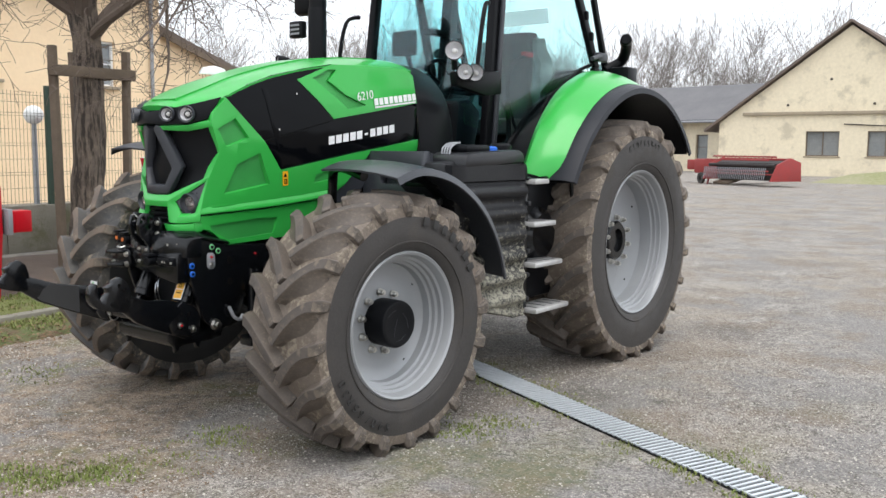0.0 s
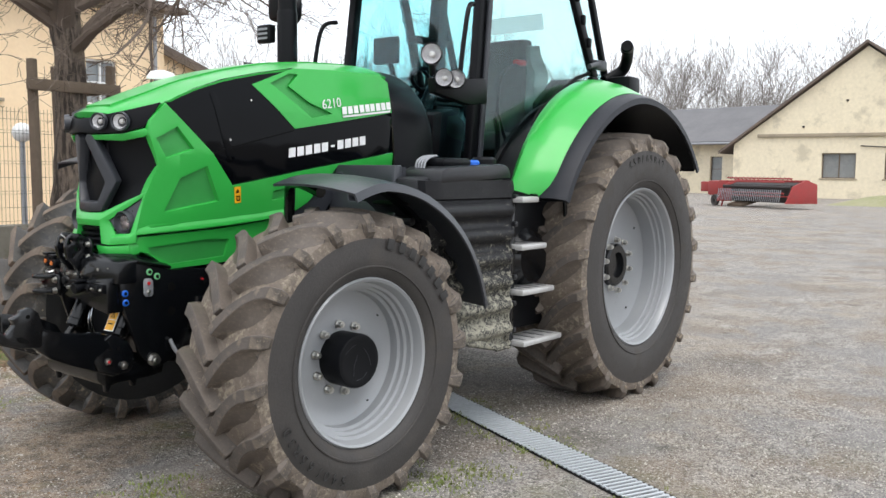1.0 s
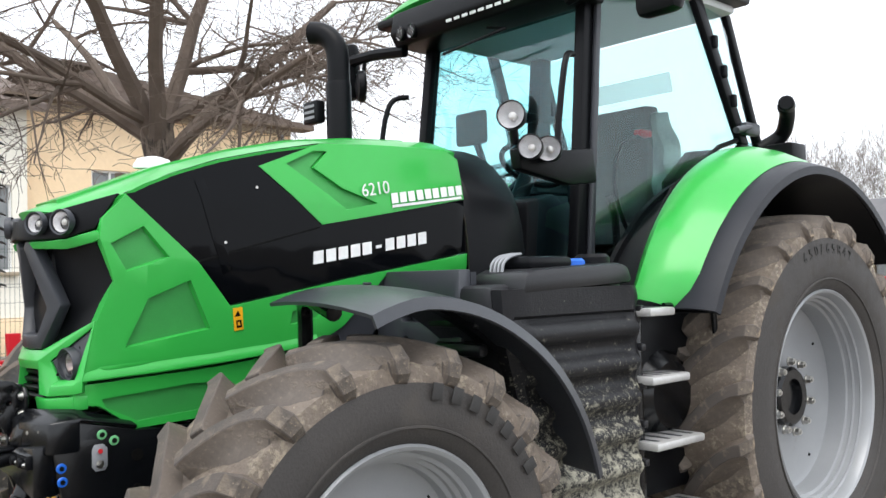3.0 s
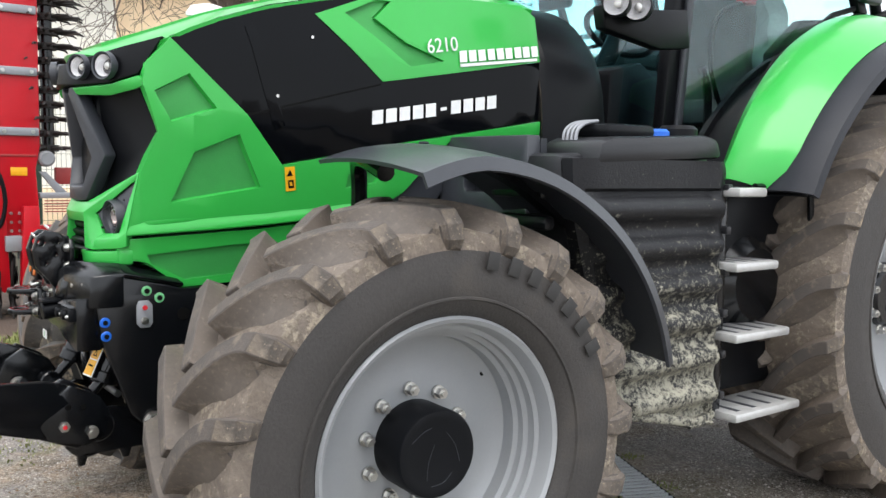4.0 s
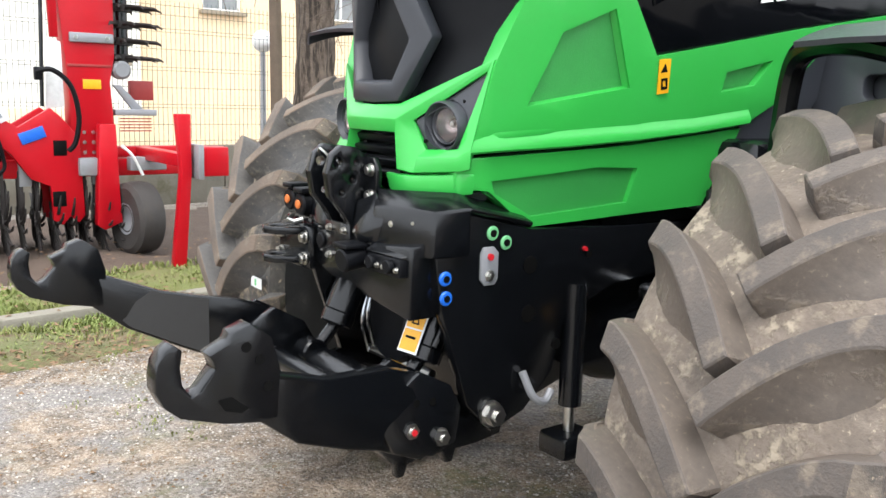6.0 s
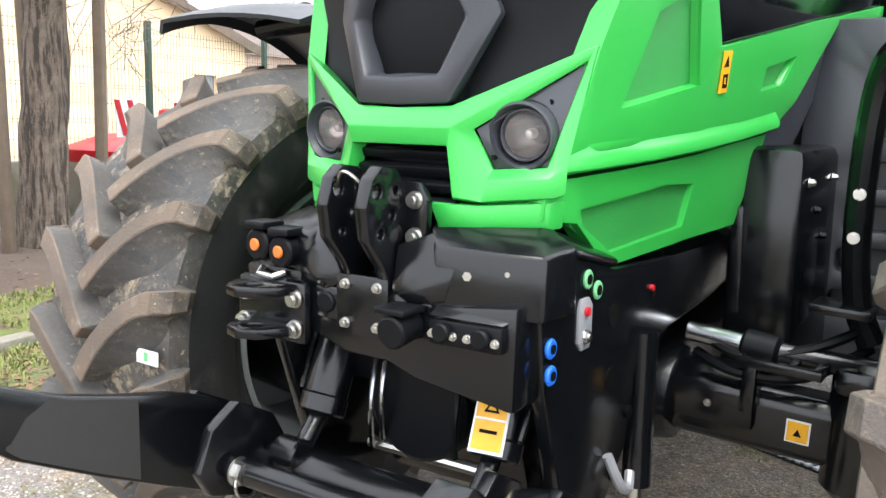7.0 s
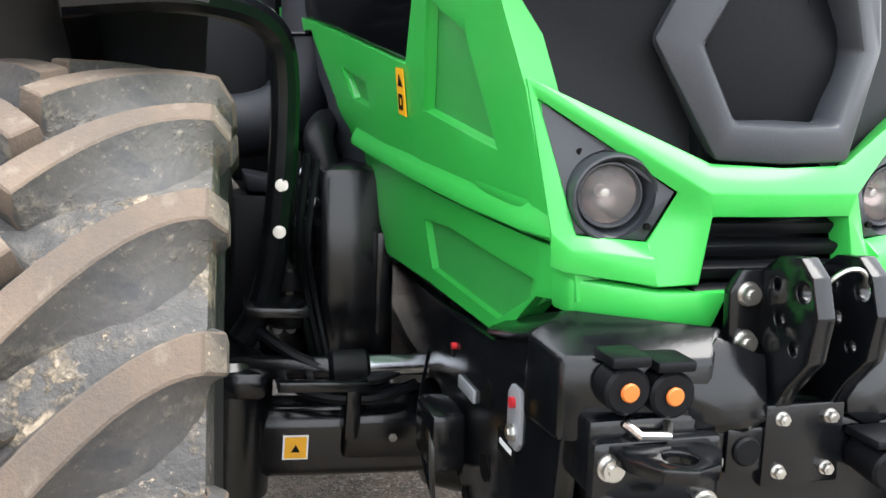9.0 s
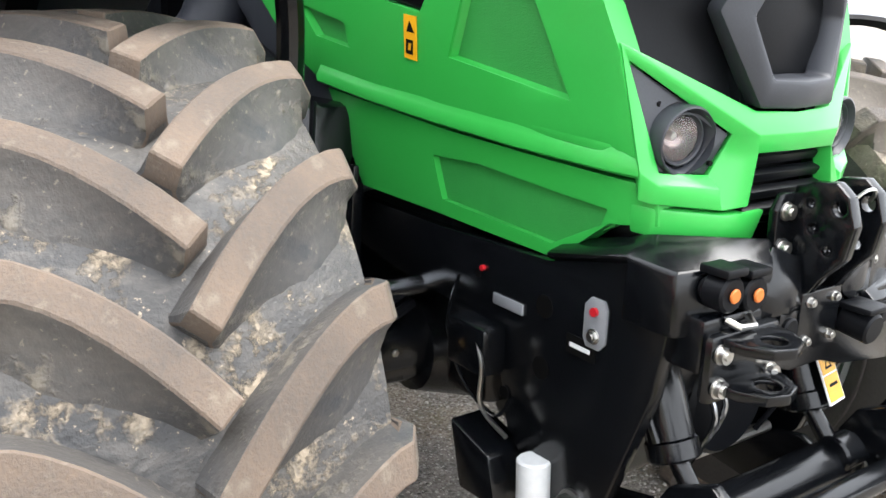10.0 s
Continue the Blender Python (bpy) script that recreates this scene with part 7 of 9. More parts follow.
for sg in (1, -1):
    A0, A1 = Vector((-1.66, sg * 0.60, 1.52)), Vector((-1.84, sg * 0.57, 3.05))
    B0, B1 = Vector((-2.86, sg * 0.83, 2.27)), Vector((-2.53, sg * 0.765, 3.05))
    C0, C1 = Vector((-3.26, sg * 0.72, 2.25)), Vector((-2.95, sg * 0.70, 3.05))
    bar(A0, A1, 0.065, 0.078, cab)
    bar(A0 + Vector((-0.045, sg * 0.045, 0)), A1 + Vector((-0.045, sg * 0.045, 0)), 0.03, 0.04, cab, GREY_PLASTIC, "door_seal")
    bar(B0, B1, 0.05, 0.085, cab)
    bar(C0, C1, 0.05, 0.06, cab)
    bar((-2.80, sg * 0.77, 1.50), B0, 0.05, 0.09, cab)
    # the door: one tinted pane, its lower rear edge cut round the mudguard
    door = part("door", tube([A0 + Vector((-0.10, sg * 0.04, 0.02)), (-1.92, sg * 0.74, 1.53), (-1.96, sg * 0.75, 1.66), (-2.22, sg * 0.79, 2.0), (-2.62, sg * 0.825, 2.24), B0 + Vector((0.06, 0, 0.02))], 0.014, 8), BLACK, cab, "glass cab door")
    pane([A0 + Vector((-0.07, sg * 0.03, 0)), (-1.92, sg * 0.74, 1.53), (-1.96, sg * 0.75, 1.66), (-2.22, sg * 0.79, 2.0), (-2.62, sg * 0.825, 2.24), B0, B1, A1 + Vector((-0.07, sg * 0.03, 0))], door)
    part("hinge", box(B0 + Vector((0.0, sg * 0.05, 0.08)), (0.16, 0.05, 0.07), 0.015), GREY_PLASTIC, door)
    part("door_arm", rod(B0 + Vector((0.02, sg * 0.06, 0.09)), B0 + Vector((0.22, sg * 0.09, 0.05)), 0.018, seg=12), GREY_PLASTIC, door)
    for f in (0.3, 0.5, 0.7):
        q = B0.lerp(B1, f) + Vector((0, sg * 0.035, 0))
        part("hinge", box(q, (0.035, 0.03, 0.07), 0.008), BLACK, door)
    pane([B0, C0, C1, B1], cab)
    # lower body between the door and the mudguard
    part("sill", prism([(-1.62, 1.40), (-2.06, 1.40), (-2.10, 1.66), (-2.04, 1.60), (-2.0, 1.52), (-1.62, 1.52)], "y", sg * 0.60, sg * 0.68, 0.01), BLACK, cab)
    part("cab_side", prism([(-2.40, 1.50), (-2.40, 2.06), (-2.64, 2.24), (-2.9, 2.27), (-3.2, 2.25), (-3.2, 1.5)], "y", sg * 0.60, sg * 0.655, 0.006), BLACK, cab)
    # work lamps on their bracket before the pillar
    mount = part("lamp_bracket", prism([(-1.12, 2.03), (-1.10, 2.12), (-1.45, 2.14), (-1.62, 2.16), (-1.64, 2.0), (-1.45, 1.98)], "y", sg * 0.70, sg * 0.76, 0.01), BLACK, cab, "black bracket with three round work lamps")
    part("bracket_arm", rod((-1.58, sg * 0.62, 2.08), (-1.5, sg * 0.73, 2.08), 0.03, seg=12), BLACK, mount)
    for c, r in (((-1.00, 0.82, 2.24), 0.060), ((-1.08, 0.85, 2.11), 0.052), ((-1.22, 0.83, 2.115), 0.056)):
        ax = Vector((0.85, sg * 0.5, 0.02)).normalized()
        tm = Matrix.Translation((c[0], sg * c[1], c[2])) @ ax.to_track_quat("Y", "Z").to_matrix().to_4x4()
        lamp = part("work_lamp", lathe([(0, -0.11), (r * 0.5, -0.105), (r * 0.85, -0.06), (r, -0.02), (r * 1.04, 0.02), (r * 0.97, 0.025), (r * 0.93, 0.0)], tm, 30), BLACK, mount, "round work lamp")
        part("reflector", lathe([(0, -0.05), (r * 0.5, -0.035), (r * 0.85, -0.005), (r * 0.93, 0.012)], tm, 28), REFLECTOR, lamp)
        part("bulb", lathe([(0, -0.05), (r * 0.28, -0.045), (r * 0.28, -0.01), (0, -0.004)], tm, 14), CHROME, lamp)
        part("lens", lathe([(r * 0.93, 0.014), (r * 0.5, 0.022), (0, 0.024)], tm, 28), LENS, lamp)
    part("lamp_stem", rod((-1.06, sg * 0.78, 2.13), (-1.04, sg * 0.79, 2.20), 0.02, seg=10), BLACK, mount)
    # outside mirror on its arm
    arm = part("mirror_arm", tube([(-1.64, sg * 0.62, 2.91), (-1.60, sg * 0.85, 2.93), (-1.58, sg * 1.10, 2.93)], 0.035, 8), BLACK, cab)
    mr = part("mirror", box((-1.60, sg * 1.16, 2.87), (0.11, 0.22, 0.36), 0.045), BLACK, cab, "black outside mirror")
    if sg < 0:
        part("round_mirror", lathe([(0, 0.02), (0.09, 0.015), (0.10, 0), (0.09, -0.03), (0, -0.05)], Matrix.Translation((-1.60, -0.98, 2.76)) @ pose(0, 0, 0, 0, 0, 60), 24), BLACK, cab, "small round front mirror")
        part("mirror_stem", rod((-1.60, -0.95, 2.93), (-1.60, -0.98, 2.80), 0.012, seg=8), BLACK, cab)
    # grab handle beside the screen
    part("grab_handle", tube(curve([(-1.56, sg * 0.60, 2.08), (-1.47, sg * 0.66, 2.12), (-1.50, sg * 0.67, 2.4), (-1.56, sg * 0.66, 2.60), (-1.66, sg * 0.62, 2.64)], 6), 0.016, 10), BLACK, cab)
    # rear lamp on a stalk
    stalk = part("rear_lamp_stalk", tube(curve([(-3.22, sg * 0.74, 2.28), (-3.30, sg * 0.84, 2.36), (-3.22, sg * 0.92, 2.46), (-3.14, sg * 0.95, 2.50)], 6), 0.045, 12), BLACK, cab)
    part("rear_lamp", rod((-3.17, sg * 0.95, 2.50), (-3.09, sg * 0.98, 2.51), 0.045, seg=20, bevel=0.008), BLACK, stalk)
    part("rear_lamp_box", box((-3.26, sg * 0.88, 2.22), (0.18, 0.18, 0.16), 0.02), BLACK, stalk)
pane([(-1.66, -0.57, 1.55), (-1.66, 0.57, 1.55), (-1.84, 0.545, 3.04), (-1.84, -0.545, 3.04)], cab, name="windscreen", material=SCREEN_GLASS)
pane([(-3.28, -0.70, 2.1), (-3.28, 0.70, 2.1), (-2.97, 0.68, 3.04), (-2.97, -0.68, 3.04)], cab, name="rear_window")
part("dash_cowl", prism([(-1.60, 1.5), (-1.62, 1.95), (-1.85, 2.0), (-2.0, 1.9), (-1.9, 1.5)], "y", -0.33, 0.33, 0.03), BLACK, cab)
roof = part("roof", sheet([[(x, y, 3.10 + h * (1 - (abs(y) / 0.92) ** 4)) for y in np.linspace(-0.86, 0.86, 17)] for x, h in ((-1.63, 0.08), (-1.66, 0.14), (-1.8, 0.22), (-2.1, 0.26), (-2.5, 0.26), (-2.85, 0.22), (-2.98, 0.12))], 0.04), GREEN, cab, "green cab roof")
part("visor", prism([(-1.60, 2.93), (-1.56, 3.00), (-1.59, 3.13), (-1.84, 3.13), (-1.88, 2.92)], "y", -0.66, 0.66, 0.015), BLACK, roof, "black roof visor")
part("roof_lining", box((-2.33, 0, 3.055), (1.20, 1.56, 0.05), 0.02), LINING, roof, "pale grey roof lining")
part("gutter_strip", box((-2.30, 0, 3.105), (1.38, 1.70, 0.06), 0.025), BLACK, roof)
for sg in (1, -1):
    for y, z in ((0.47, 2.985), (0.57, 2.99)):
        c = Vector((-1.585, sg * y, z))
        tm = Matrix.Translation(c) @ Vector((1, sg * 0.15, 0)).to_track_quat("Y", "Z").to_matrix().to_4x4()
        lamp = part("roof_lamp", lathe([(0, -0.04), (0.035, -0.04), (0.045, 0.02), (0.04, 0.026)], tm, 22), BLACK, roof, "round roof work lamp")
        part("reflector", lathe([(0, -0.01), (0.03, 0.0), (0.039, 0.018)], tm, 22), REFLECTOR, lamp)
        part("lens", lathe([(0.04, 0.02), (0.02, 0.028), (0, 0.03)], tm, 22), LENS, lamp)
# pale illegible lettering strips on the glass and visor
part("visor_lettering", box((-1.592, 0.10, 2.955), (0.002, 0.62, 0.012), 0.0), WHITE, roof)
for k in range(9):
    part("visor_letter", box((-1.572, -0.16 + k * 0.062, 2.99), (0.003, 0.045, 0.05), 0.004), WHITE, roof)
strip_p = [(-2.95, 0.30, 2.68), (-2.95, -0.32, 2.68), (-2.92, -0.32, 2.80), (-2.92, 0.30, 2.80)]
part("rear_glass_strip", facets([(p[0] - 0.06, p[1], p[2]) for p in strip_p], [(0, 1, 2, 3)], 0.002), FROST, cab, "white lettering strip on the rear glass")

# inside the cab
seat = part("driver_seat", box((-2.72, 0, 1.80), (0.52, 0.52, 0.14), 0.05), SEAT, cab, "driver's seat under clear plastic film")
part("seat_back", sheet([[(-2.95 - 0.10 * h + 0.05 * (abs(w) / 0.25) ** 2, w * (1 - 0.25 * max(0, h - 0.55) / 0.3), 1.85 + h) for w in np.linspace(-0.26, 0.26, 9)] for h in np.linspace(0, 0.75, 9)], 0.11, bevel=0.02), SEAT, seat)
part("plastic_film", sheet([[(-2.86 - 0.10 * h + 0.07 * (abs(w) / 0.25) ** 2 + 0.04 * noise.noise((w * 11, h * 9, 1)) + 0.10 * max(0, abs(w) - 0.25) / 0.06 * -1, w * 1.35 * (1 - 0.22 * max(0, h - 0.5) / 0.3), 1.72 + h) for w in np.linspace(-0.31, 0.31, 22)] for h in np.linspace(0, 0.82, 26)], 0.004), FILM, seat, "crumpled clear film over the seat")
part("seat_base", box((-2.72, 0, 1.60), (0.40, 0.40, 0.30), 0.03), BLACK, seat)
part("armrest", box((-2.6, -0.33, 2.12), (0.42, 0.11, 0.08), 0.03), SEAT, seat)
part("steering_column", rod((-1.86, 0, 1.9), (-2.02, 0, 2.16), 0.05, seg=16), BLACK, cab)
sw = part("steering_wheel", lathe([(0.185 + 0.017 * math.cos(a), 0.017 * math.sin(a)) for a in np.linspace(0, 2 * math.pi, 11)[:-1]], Matrix.Translation((-2.04, 0, 2.19)) @ Vector((-0.55, 0, 0.83)).to_track_quat("Y", "X").to_matrix().to_4x4(), 32, close=True), BLACK, cab)
for a in (0, 120, 240):
    q = Matrix.Translation((-2.04, 0, 2.19)) @ Vector((-0.55, 0, 0.83)).to_track_quat("Y", "X").to_matrix().to_4x4()
    part("spoke", rod(q @ Vector((0, 0, 0)), q @ Vector((0.18 * math.cos(radians(a)), 0, 0.18 * math.sin(radians(a)))), 0.014, seg=8), BLACK, sw)
part("control_console", box((-2.3, -0.45, 1.95), (0.7, 0.16, 0.18), 0.04), BLACK, cab)
part("monitor", box((-2.0, -0.44, 2.46), (0.05, 0.24, 0.20), 0.02), BLACK, cab, "cab monitor on a stalk")
part("monitor_stalk", tube(curve([(-2.2, -0.46, 2.02), (-2.12, -0.46, 2.25), (-2.02, -0.45, 2.44)], 5), 0.022, 8), BLACK, cab)
part("rear_post", prism([(-2.66, 1.9), (-2.84, 1.9), (-2.90, 3.04), (-2.78, 3.04)], "y", -0.66, -0.56, 0.02), BLACK, cab, "black post with cables beside the rear glass")
for k in range(3):
    part("post_cable", tube(curve([(-2.64 - 0.03 * k, -0.55, 1.95), (-2.60 - 0.05 * k, -0.50 - 0.02 * k, 2.3), (-2.72, -0.52, 2.62 + 0.08 * k), (-2.80, -0.56, 2.98)], 6), 0.018, 6), BLACK, cab)
part("cab_shelf", box((-2.7, -0.60, 2.62), (0.42, 0.10, 0.05), 0.01), BLACK, cab)
part("joystick", tube(curve([(-2.12, 0.50, 1.62), (-2.12, 0.50, 1.85), (-2.06, 0.50, 1.98)], 5), 0.022, 8), BLACK, cab)
part("lever_knob", box((-1.86, 0.46, 1.98), (0.08, 0.09, 0.12), 0.03), BLACK, cab)
part("lever_knob", box((-1.88, 0.46, 1.80), (0.07, 0.08, 0.14), 0.03), BLACK, cab)
part("seat_belt", tube(curve([(-2.62, 0.30, 1.66), (-2.42, 0.34, 1.85), (-2.34, 0.34, 2.05), (-2.42, 0.32, 2.28), (-2.66, 0.30, 2.38)], 6), 0.014, 6), BLACK, cab)
part("belt_buckle", box((-2.68, 0.30, 2.39), (0.12, 0.05, 0.04), 0.01, None), REDDOT, cab)
part("wiper", tube([(-1.655, 0.05, 2.90), (-1.64, 0.20, 2.86), (-1.63, -0.28, 2.82)], 0.008, 6), BLACK, cab)

# exhaust stack
stack = part("exhaust_pipe", lathe([(0.064, -0.25), (0.067, 0.0), (0.067, 0.40), (0.062, 0.42)], Matrix.Translation((-1.05, -0.47, 2.20)) @ pose(0, 0, 0, 90, 0, 0), 28), BLACK, tractor, "black upright exhaust with a curved tip")
part("exhaust_tip", tube(curve([(-1.05, -0.47, 2.55), (-1.05, -0.47, 2.74), (-1.04, -0.49, 2.83), (-1.01, -0.54, 2.885), (-0.97, -0.60, 2.90)], 6), 0.060, 22, radii=[0.060] * 25), BLACK, stack)
part("exhaust_mouth", lathe([(0, 0), (0.050, 0), (0.050, 0.004)], Matrix.Translation((-0.968, -0.603, 2.9005)) @ Vector((0.55, -0.83, 0.12)).to_track_quat("Y", "Z").to_matrix().to_4x4(), 20), INK_AND_SHADE, stack)
part("exhaust_lamp", box((-0.98, -0.60, 2.47), (0.06, 0.13, 0.12), 0.012), BLACK, stack)
for k in range(3):
    part("lamp_slot", box((-0.948, -0.60, 2.44 + 0.03 * k), (0.004, 0.09, 0.014), 0.0), GREY_METAL, stack)
part("position_antenna", lathe([(0, 0.055), (0.03, 0.05), (0.07, 0.04), (0.09, 0.012), (0.09, 0.0), (0, 0.0)], Matrix.Translation((0.10, -0.20, 2.055)) @ pose(0, 0, 0, 85, 0, 0), 6), WHITE, bonnet, "white plastic box on the bonnet")


# ---- lettering on the bonnet ----
def letters(text, size, m, material, parent, name="lettering", depth=0.002, squeeze=1.0):
    cu = bpy.data.curves.new(name, "FONT")
    cu.body, cu.size, cu.extrude = text, size, depth
    tmp = bpy.data.objects.new("tmp_text", cu)
    scene.collection.objects.link(tmp)
    dg = bpy.context.evaluated_depsgraph_get()
    me = bpy.data.meshes.new_from_object(tmp.evaluated_get(dg))
    bpy.data.objects.remove(tmp)
    me.materials.clear()
    me.materials.append(material)
    me.transform(m @ Matrix.Diagonal((squeeze, 1, 1, 1)))
    o = new(name, me)
    o.parent = parent
    return o


for sg in (1, -1):
    def on_side(x, z, out=0.006):
        return Vector((x, sg * (side_y(x, z) + out), z))

    # maker's wordmark as plain pale blocks
    for k in range(10):
        if k == 5:
            w0, w1, h0, h1 = 0.012, 0.038, 0.018, 0.03
        else:
            w0, w1, h0, h1 = 0.004, 0.047, 0.0, 0.05
        x0 = -0.262 - k * 0.0555
        zb = 1.634 + (-(x0 + 0.262)) * 0.158
        P = [on_side(x0 - w0, zb + h0 + w0 * 0.158), on_side(x0 - w1, zb + h0 + w1 * 0.158), on_side(x0 - w1, zb + h1 + w1 * 0.158), on_side(x0 - w0, zb + h1 + w0 * 0.158)]
        part("wordmark_block", facets(P, [(0, 1, 2, 3)], 0.002, 0.0), WHITE, bonnet, "pale block of the maker's wordmark" if k == 0 else "")
    # dealer's lettering as white bars
    for k in range(9):
        x0 = -0.63 - k * 0.044
        zb = 1.885 + (-(x0 + 0.63)) * 0.135
        P = [on_side(x0 - 0.003, zb, 0.011), on_side(x0 - 0.036, zb + 0.005, 0.011), on_side(x0 - 0.036, zb + 0.048, 0.011), on_side(x0 - 0.003, zb + 0.043, 0.011)]
        part("dealer_block", facets(P, [(0, 1, 2, 3)], 0.002, 0.0), WHITE, bonnet)
    P = [on_side(-0.635, 1.868, 0.011), on_side(-1.01, 1.919, 0.011), on_side(-1.01, 1.93, 0.011), on_side(-0.635, 1.879, 0.011)]
    part("dealer_line", facets(P, [(0, 1, 2, 3)], 0.002, 0.0), WHITE, bonnet)
    n0, n1 = on_side(-0.49, 1.908, 0.011), on_side(-0.70, 1.942, 0.011)
    if sg > 0:
        ux = (n1 - n0).normalized()
    else:
        ux = (n0 - n1).normalized()
    uz = Vector((0, 0, 1))
    un = ux.cross(uz).normalized()
    uz = un.cross(ux)
    um = Matrix((ux, uz, un)).transposed().to_4x4()
    um.translation = n0 if sg > 0 else n1
    letters("6210", 0.075, um, WHITE, bonnet, "model_number", 0.001, 0.95)
    part("hood_notch", conform([(0.20, 1.945), (0.165, 1.955), (0.06, 1.62), (0.10, 1.60)], sg, 0.003, 0.006, bevel=0.001), BLACK_GLOSS, bonnet)
    part("panel_seam", conform([(0.205, 1.652), (-0.30, 1.785), (-0.30, 1.779), (0.20, 1.646)], sg, 0.002, 0.004, bevel=0), INK_AND_SHADE, bonnet)
    for x, z in ((-0.04, 1.93), (0.09, 1.72)):
        part("panel_screw", rod(on_side(x, z, 0.0), on_side(x, z, 0.004), 0.006, seg=8), CHROME, bonnet)

# tyre lettering
def ring_text(text, size, wheel_ob, radius, y, start, side, material):
    """Raised letters round a tyre's sidewall; start in degrees from forward, going up and back."""
    a = radians(start)
    for ch in text:
        if ch != " ":
            ux = Vector((math.sin(a), 0, math.cos(a) * -1)) * -1
            radial = Vector((math.cos(a), 0, math.sin(a)))
            tang = Vector((-math.sin(a), 0, math.cos(a)))
            m = Matrix((tang * (1 if side > 0 else -1) * (-1 if side > 0 else 1) * -1, radial, Vector((0, side, 0)))).transposed().to_4x4()
            m.translation = radial * radius + Vector((0, y, 0)) - tang * size * 0.35
            letters(ch, size, m, material, wheel_ob, "sidewall_letter", 0.003)
        a += size * 0.82 / radius


LETTER = pm("raised_rubber", (0.018, 0.017, 0.017), 0.7, second=(0.026, 0.025, 0.024), scale=20, fine=80)
for k in range(7):
    a = radians(118 - k * 8.2 + 33)
    t0 = 0.565
    o = part("sidewall_block", box((0, 0, 0), (0.040, 0.006, 0.052), 0.002, Matrix.Translation((t0 * math.cos(a), 0.279, t0 * math.sin(a))) @ pose(0, 0, 0, 0, 90 - math.degrees(a), 0)), LETTER, fwl, "raised block of the tyre's wordmark" if k == 0 else "")
ring_text("540/65R30", 0.065, fwl, 0.52, 0.2785, 290, 1, LETTER)
ring_text("650/65R42", 0.075, rwl, 0.74, 0.326, 70, 1, LETTER)

# ---- the red rotary hoe on the soil bed ----
hoe = thing("rotary_hoe", "bright red folding rotary hoe with black spiked wheels", "implement")
HM = Matrix.Translation((0, -5.7, 0))


def hoe_part(name, b, material, label="", parent=None):
    b.transform(HM)
    return part(name, b, material, parent or hoe, label)


def tilted(c, s, ang, bevel=0.002):
    """A small plate leaning by ang degrees in the plane of the beam."""
    return box((0, 0, 0), s, bevel, Matrix.Translation(c) @ pose(0, 0, 0, 0, ang, 0))


beam = hoe_part("main_beam", box((1.1, 0, 0.73), (4.6, 0.14, 0.14), 0.01), RED, "long red main beam")
hoe_part("rear_beam", box((1.1, -0.42, 0.76), (4.6, 0.10, 0.10), 0.01), RED)
hoe_part("roller_tube", rod((0.42, 0.10, 0.85), (1.06, 0.10, 0.83), 0.055, seg=18), BLACK_PAINT)
hoe_part("dark_rail", rod((-0.2, -0.1, 0.93), (3.0, -0.1, 0.93), 0.03, seg=10), BLACK_PAINT)
ARCH = [(1.38, 0.66), (1.34, 0.30), (1.27, 0.27), (1.22, 0.30), (1.20, 0.62), (1.05, 0.78), (0.90, 0.98), (0.72, 1.06), (0.55, 1.02), (0.36, 0.86), (0.22, 0.66), (0.08, 0.60), (0.07, 0.33), (0.0, 0.29), (-0.06, 0.36), (-0.12, 0.30), (-0.17, 0.36), (-0.15, 0.98), (-0.02, 1.14), (0.06, 1.21), (0.30, 1.06), (0.56, 1.22), (0.82, 1.24), (1.10, 1.08), (1.38, 0.96)]
for dx in (0.0, 1.55):
    for yy in (0.12, -0.20):
        b = prism([(x + dx, z) for x, z in ARCH], "y", yy, yy + 0.05, 0.006)
        hoe_part("arch_plate", b, RED, "red arched carrier plate")
    for x, z in ((0.0, 0.90), (1.30, 0.88), (0.02, 0.50), (1.29, 0.52)):
        hoe_part("arch_slot", box((x + dx, 0.172, z), (0.10, 0.006, 0.12), 0.003), INK_AND_SHADE)
    hoe_part("arch_tie", box((0.68 + dx, -0.01, 1.17), (0.30, 0.24, 0.06), 0.006), RED)
    for x in (0.72, 0.595):
        hoe_part("lug_plate", prism([(x + dx - 0.028, 1.18), (x + dx + 0.028, 1.18), (x + dx + 0.02, 1.44), (x + dx - 0.016, 1.46)], "y", 0.08, 0.10, 0.004), RED)
    hoe_part("grey_block", box((1.09 + dx, 0.175, 0.93), (0.11, 0.03, 0.06), 0.006), GREY_METAL)
    for k in range(2):
        hoe_part("hose", tube(curve([(1.2 + dx - 0.05 * k, 0.2, 1.08), (1.02 + dx, 0.24, 1.20 - 0.03 * k), (0.80 + dx, 0.26, 1.18 - 0.04 * k), (0.62 + dx, 0.27, 0.98), (0.52 + dx - 0.05 * k, 0.26, 0.74), (0.46 + dx, 0.25, 0.72), (0.42 + dx, 0.25, 0.80), (0.50 + dx, 0.25, 1.06 + 0.04 * k), (0.62 + dx, 0.22, 1.14)], 6), 0.014, 8), BLACK)
hoe_part("info_plate", tilted((0.475, 0.176, 1.12), (0.23, 0.006, 0.10), 24), WHITE)
hoe_part("info_lines", tilted((0.475, 0.1805, 1.12), (0.15, 0.002, 0.03), 24), GREY_METAL)
hoe_part("blue_plate", tilted((0.20, 0.178, 1.0), (0.19, 0.006, 0.09), 20), BLUE)
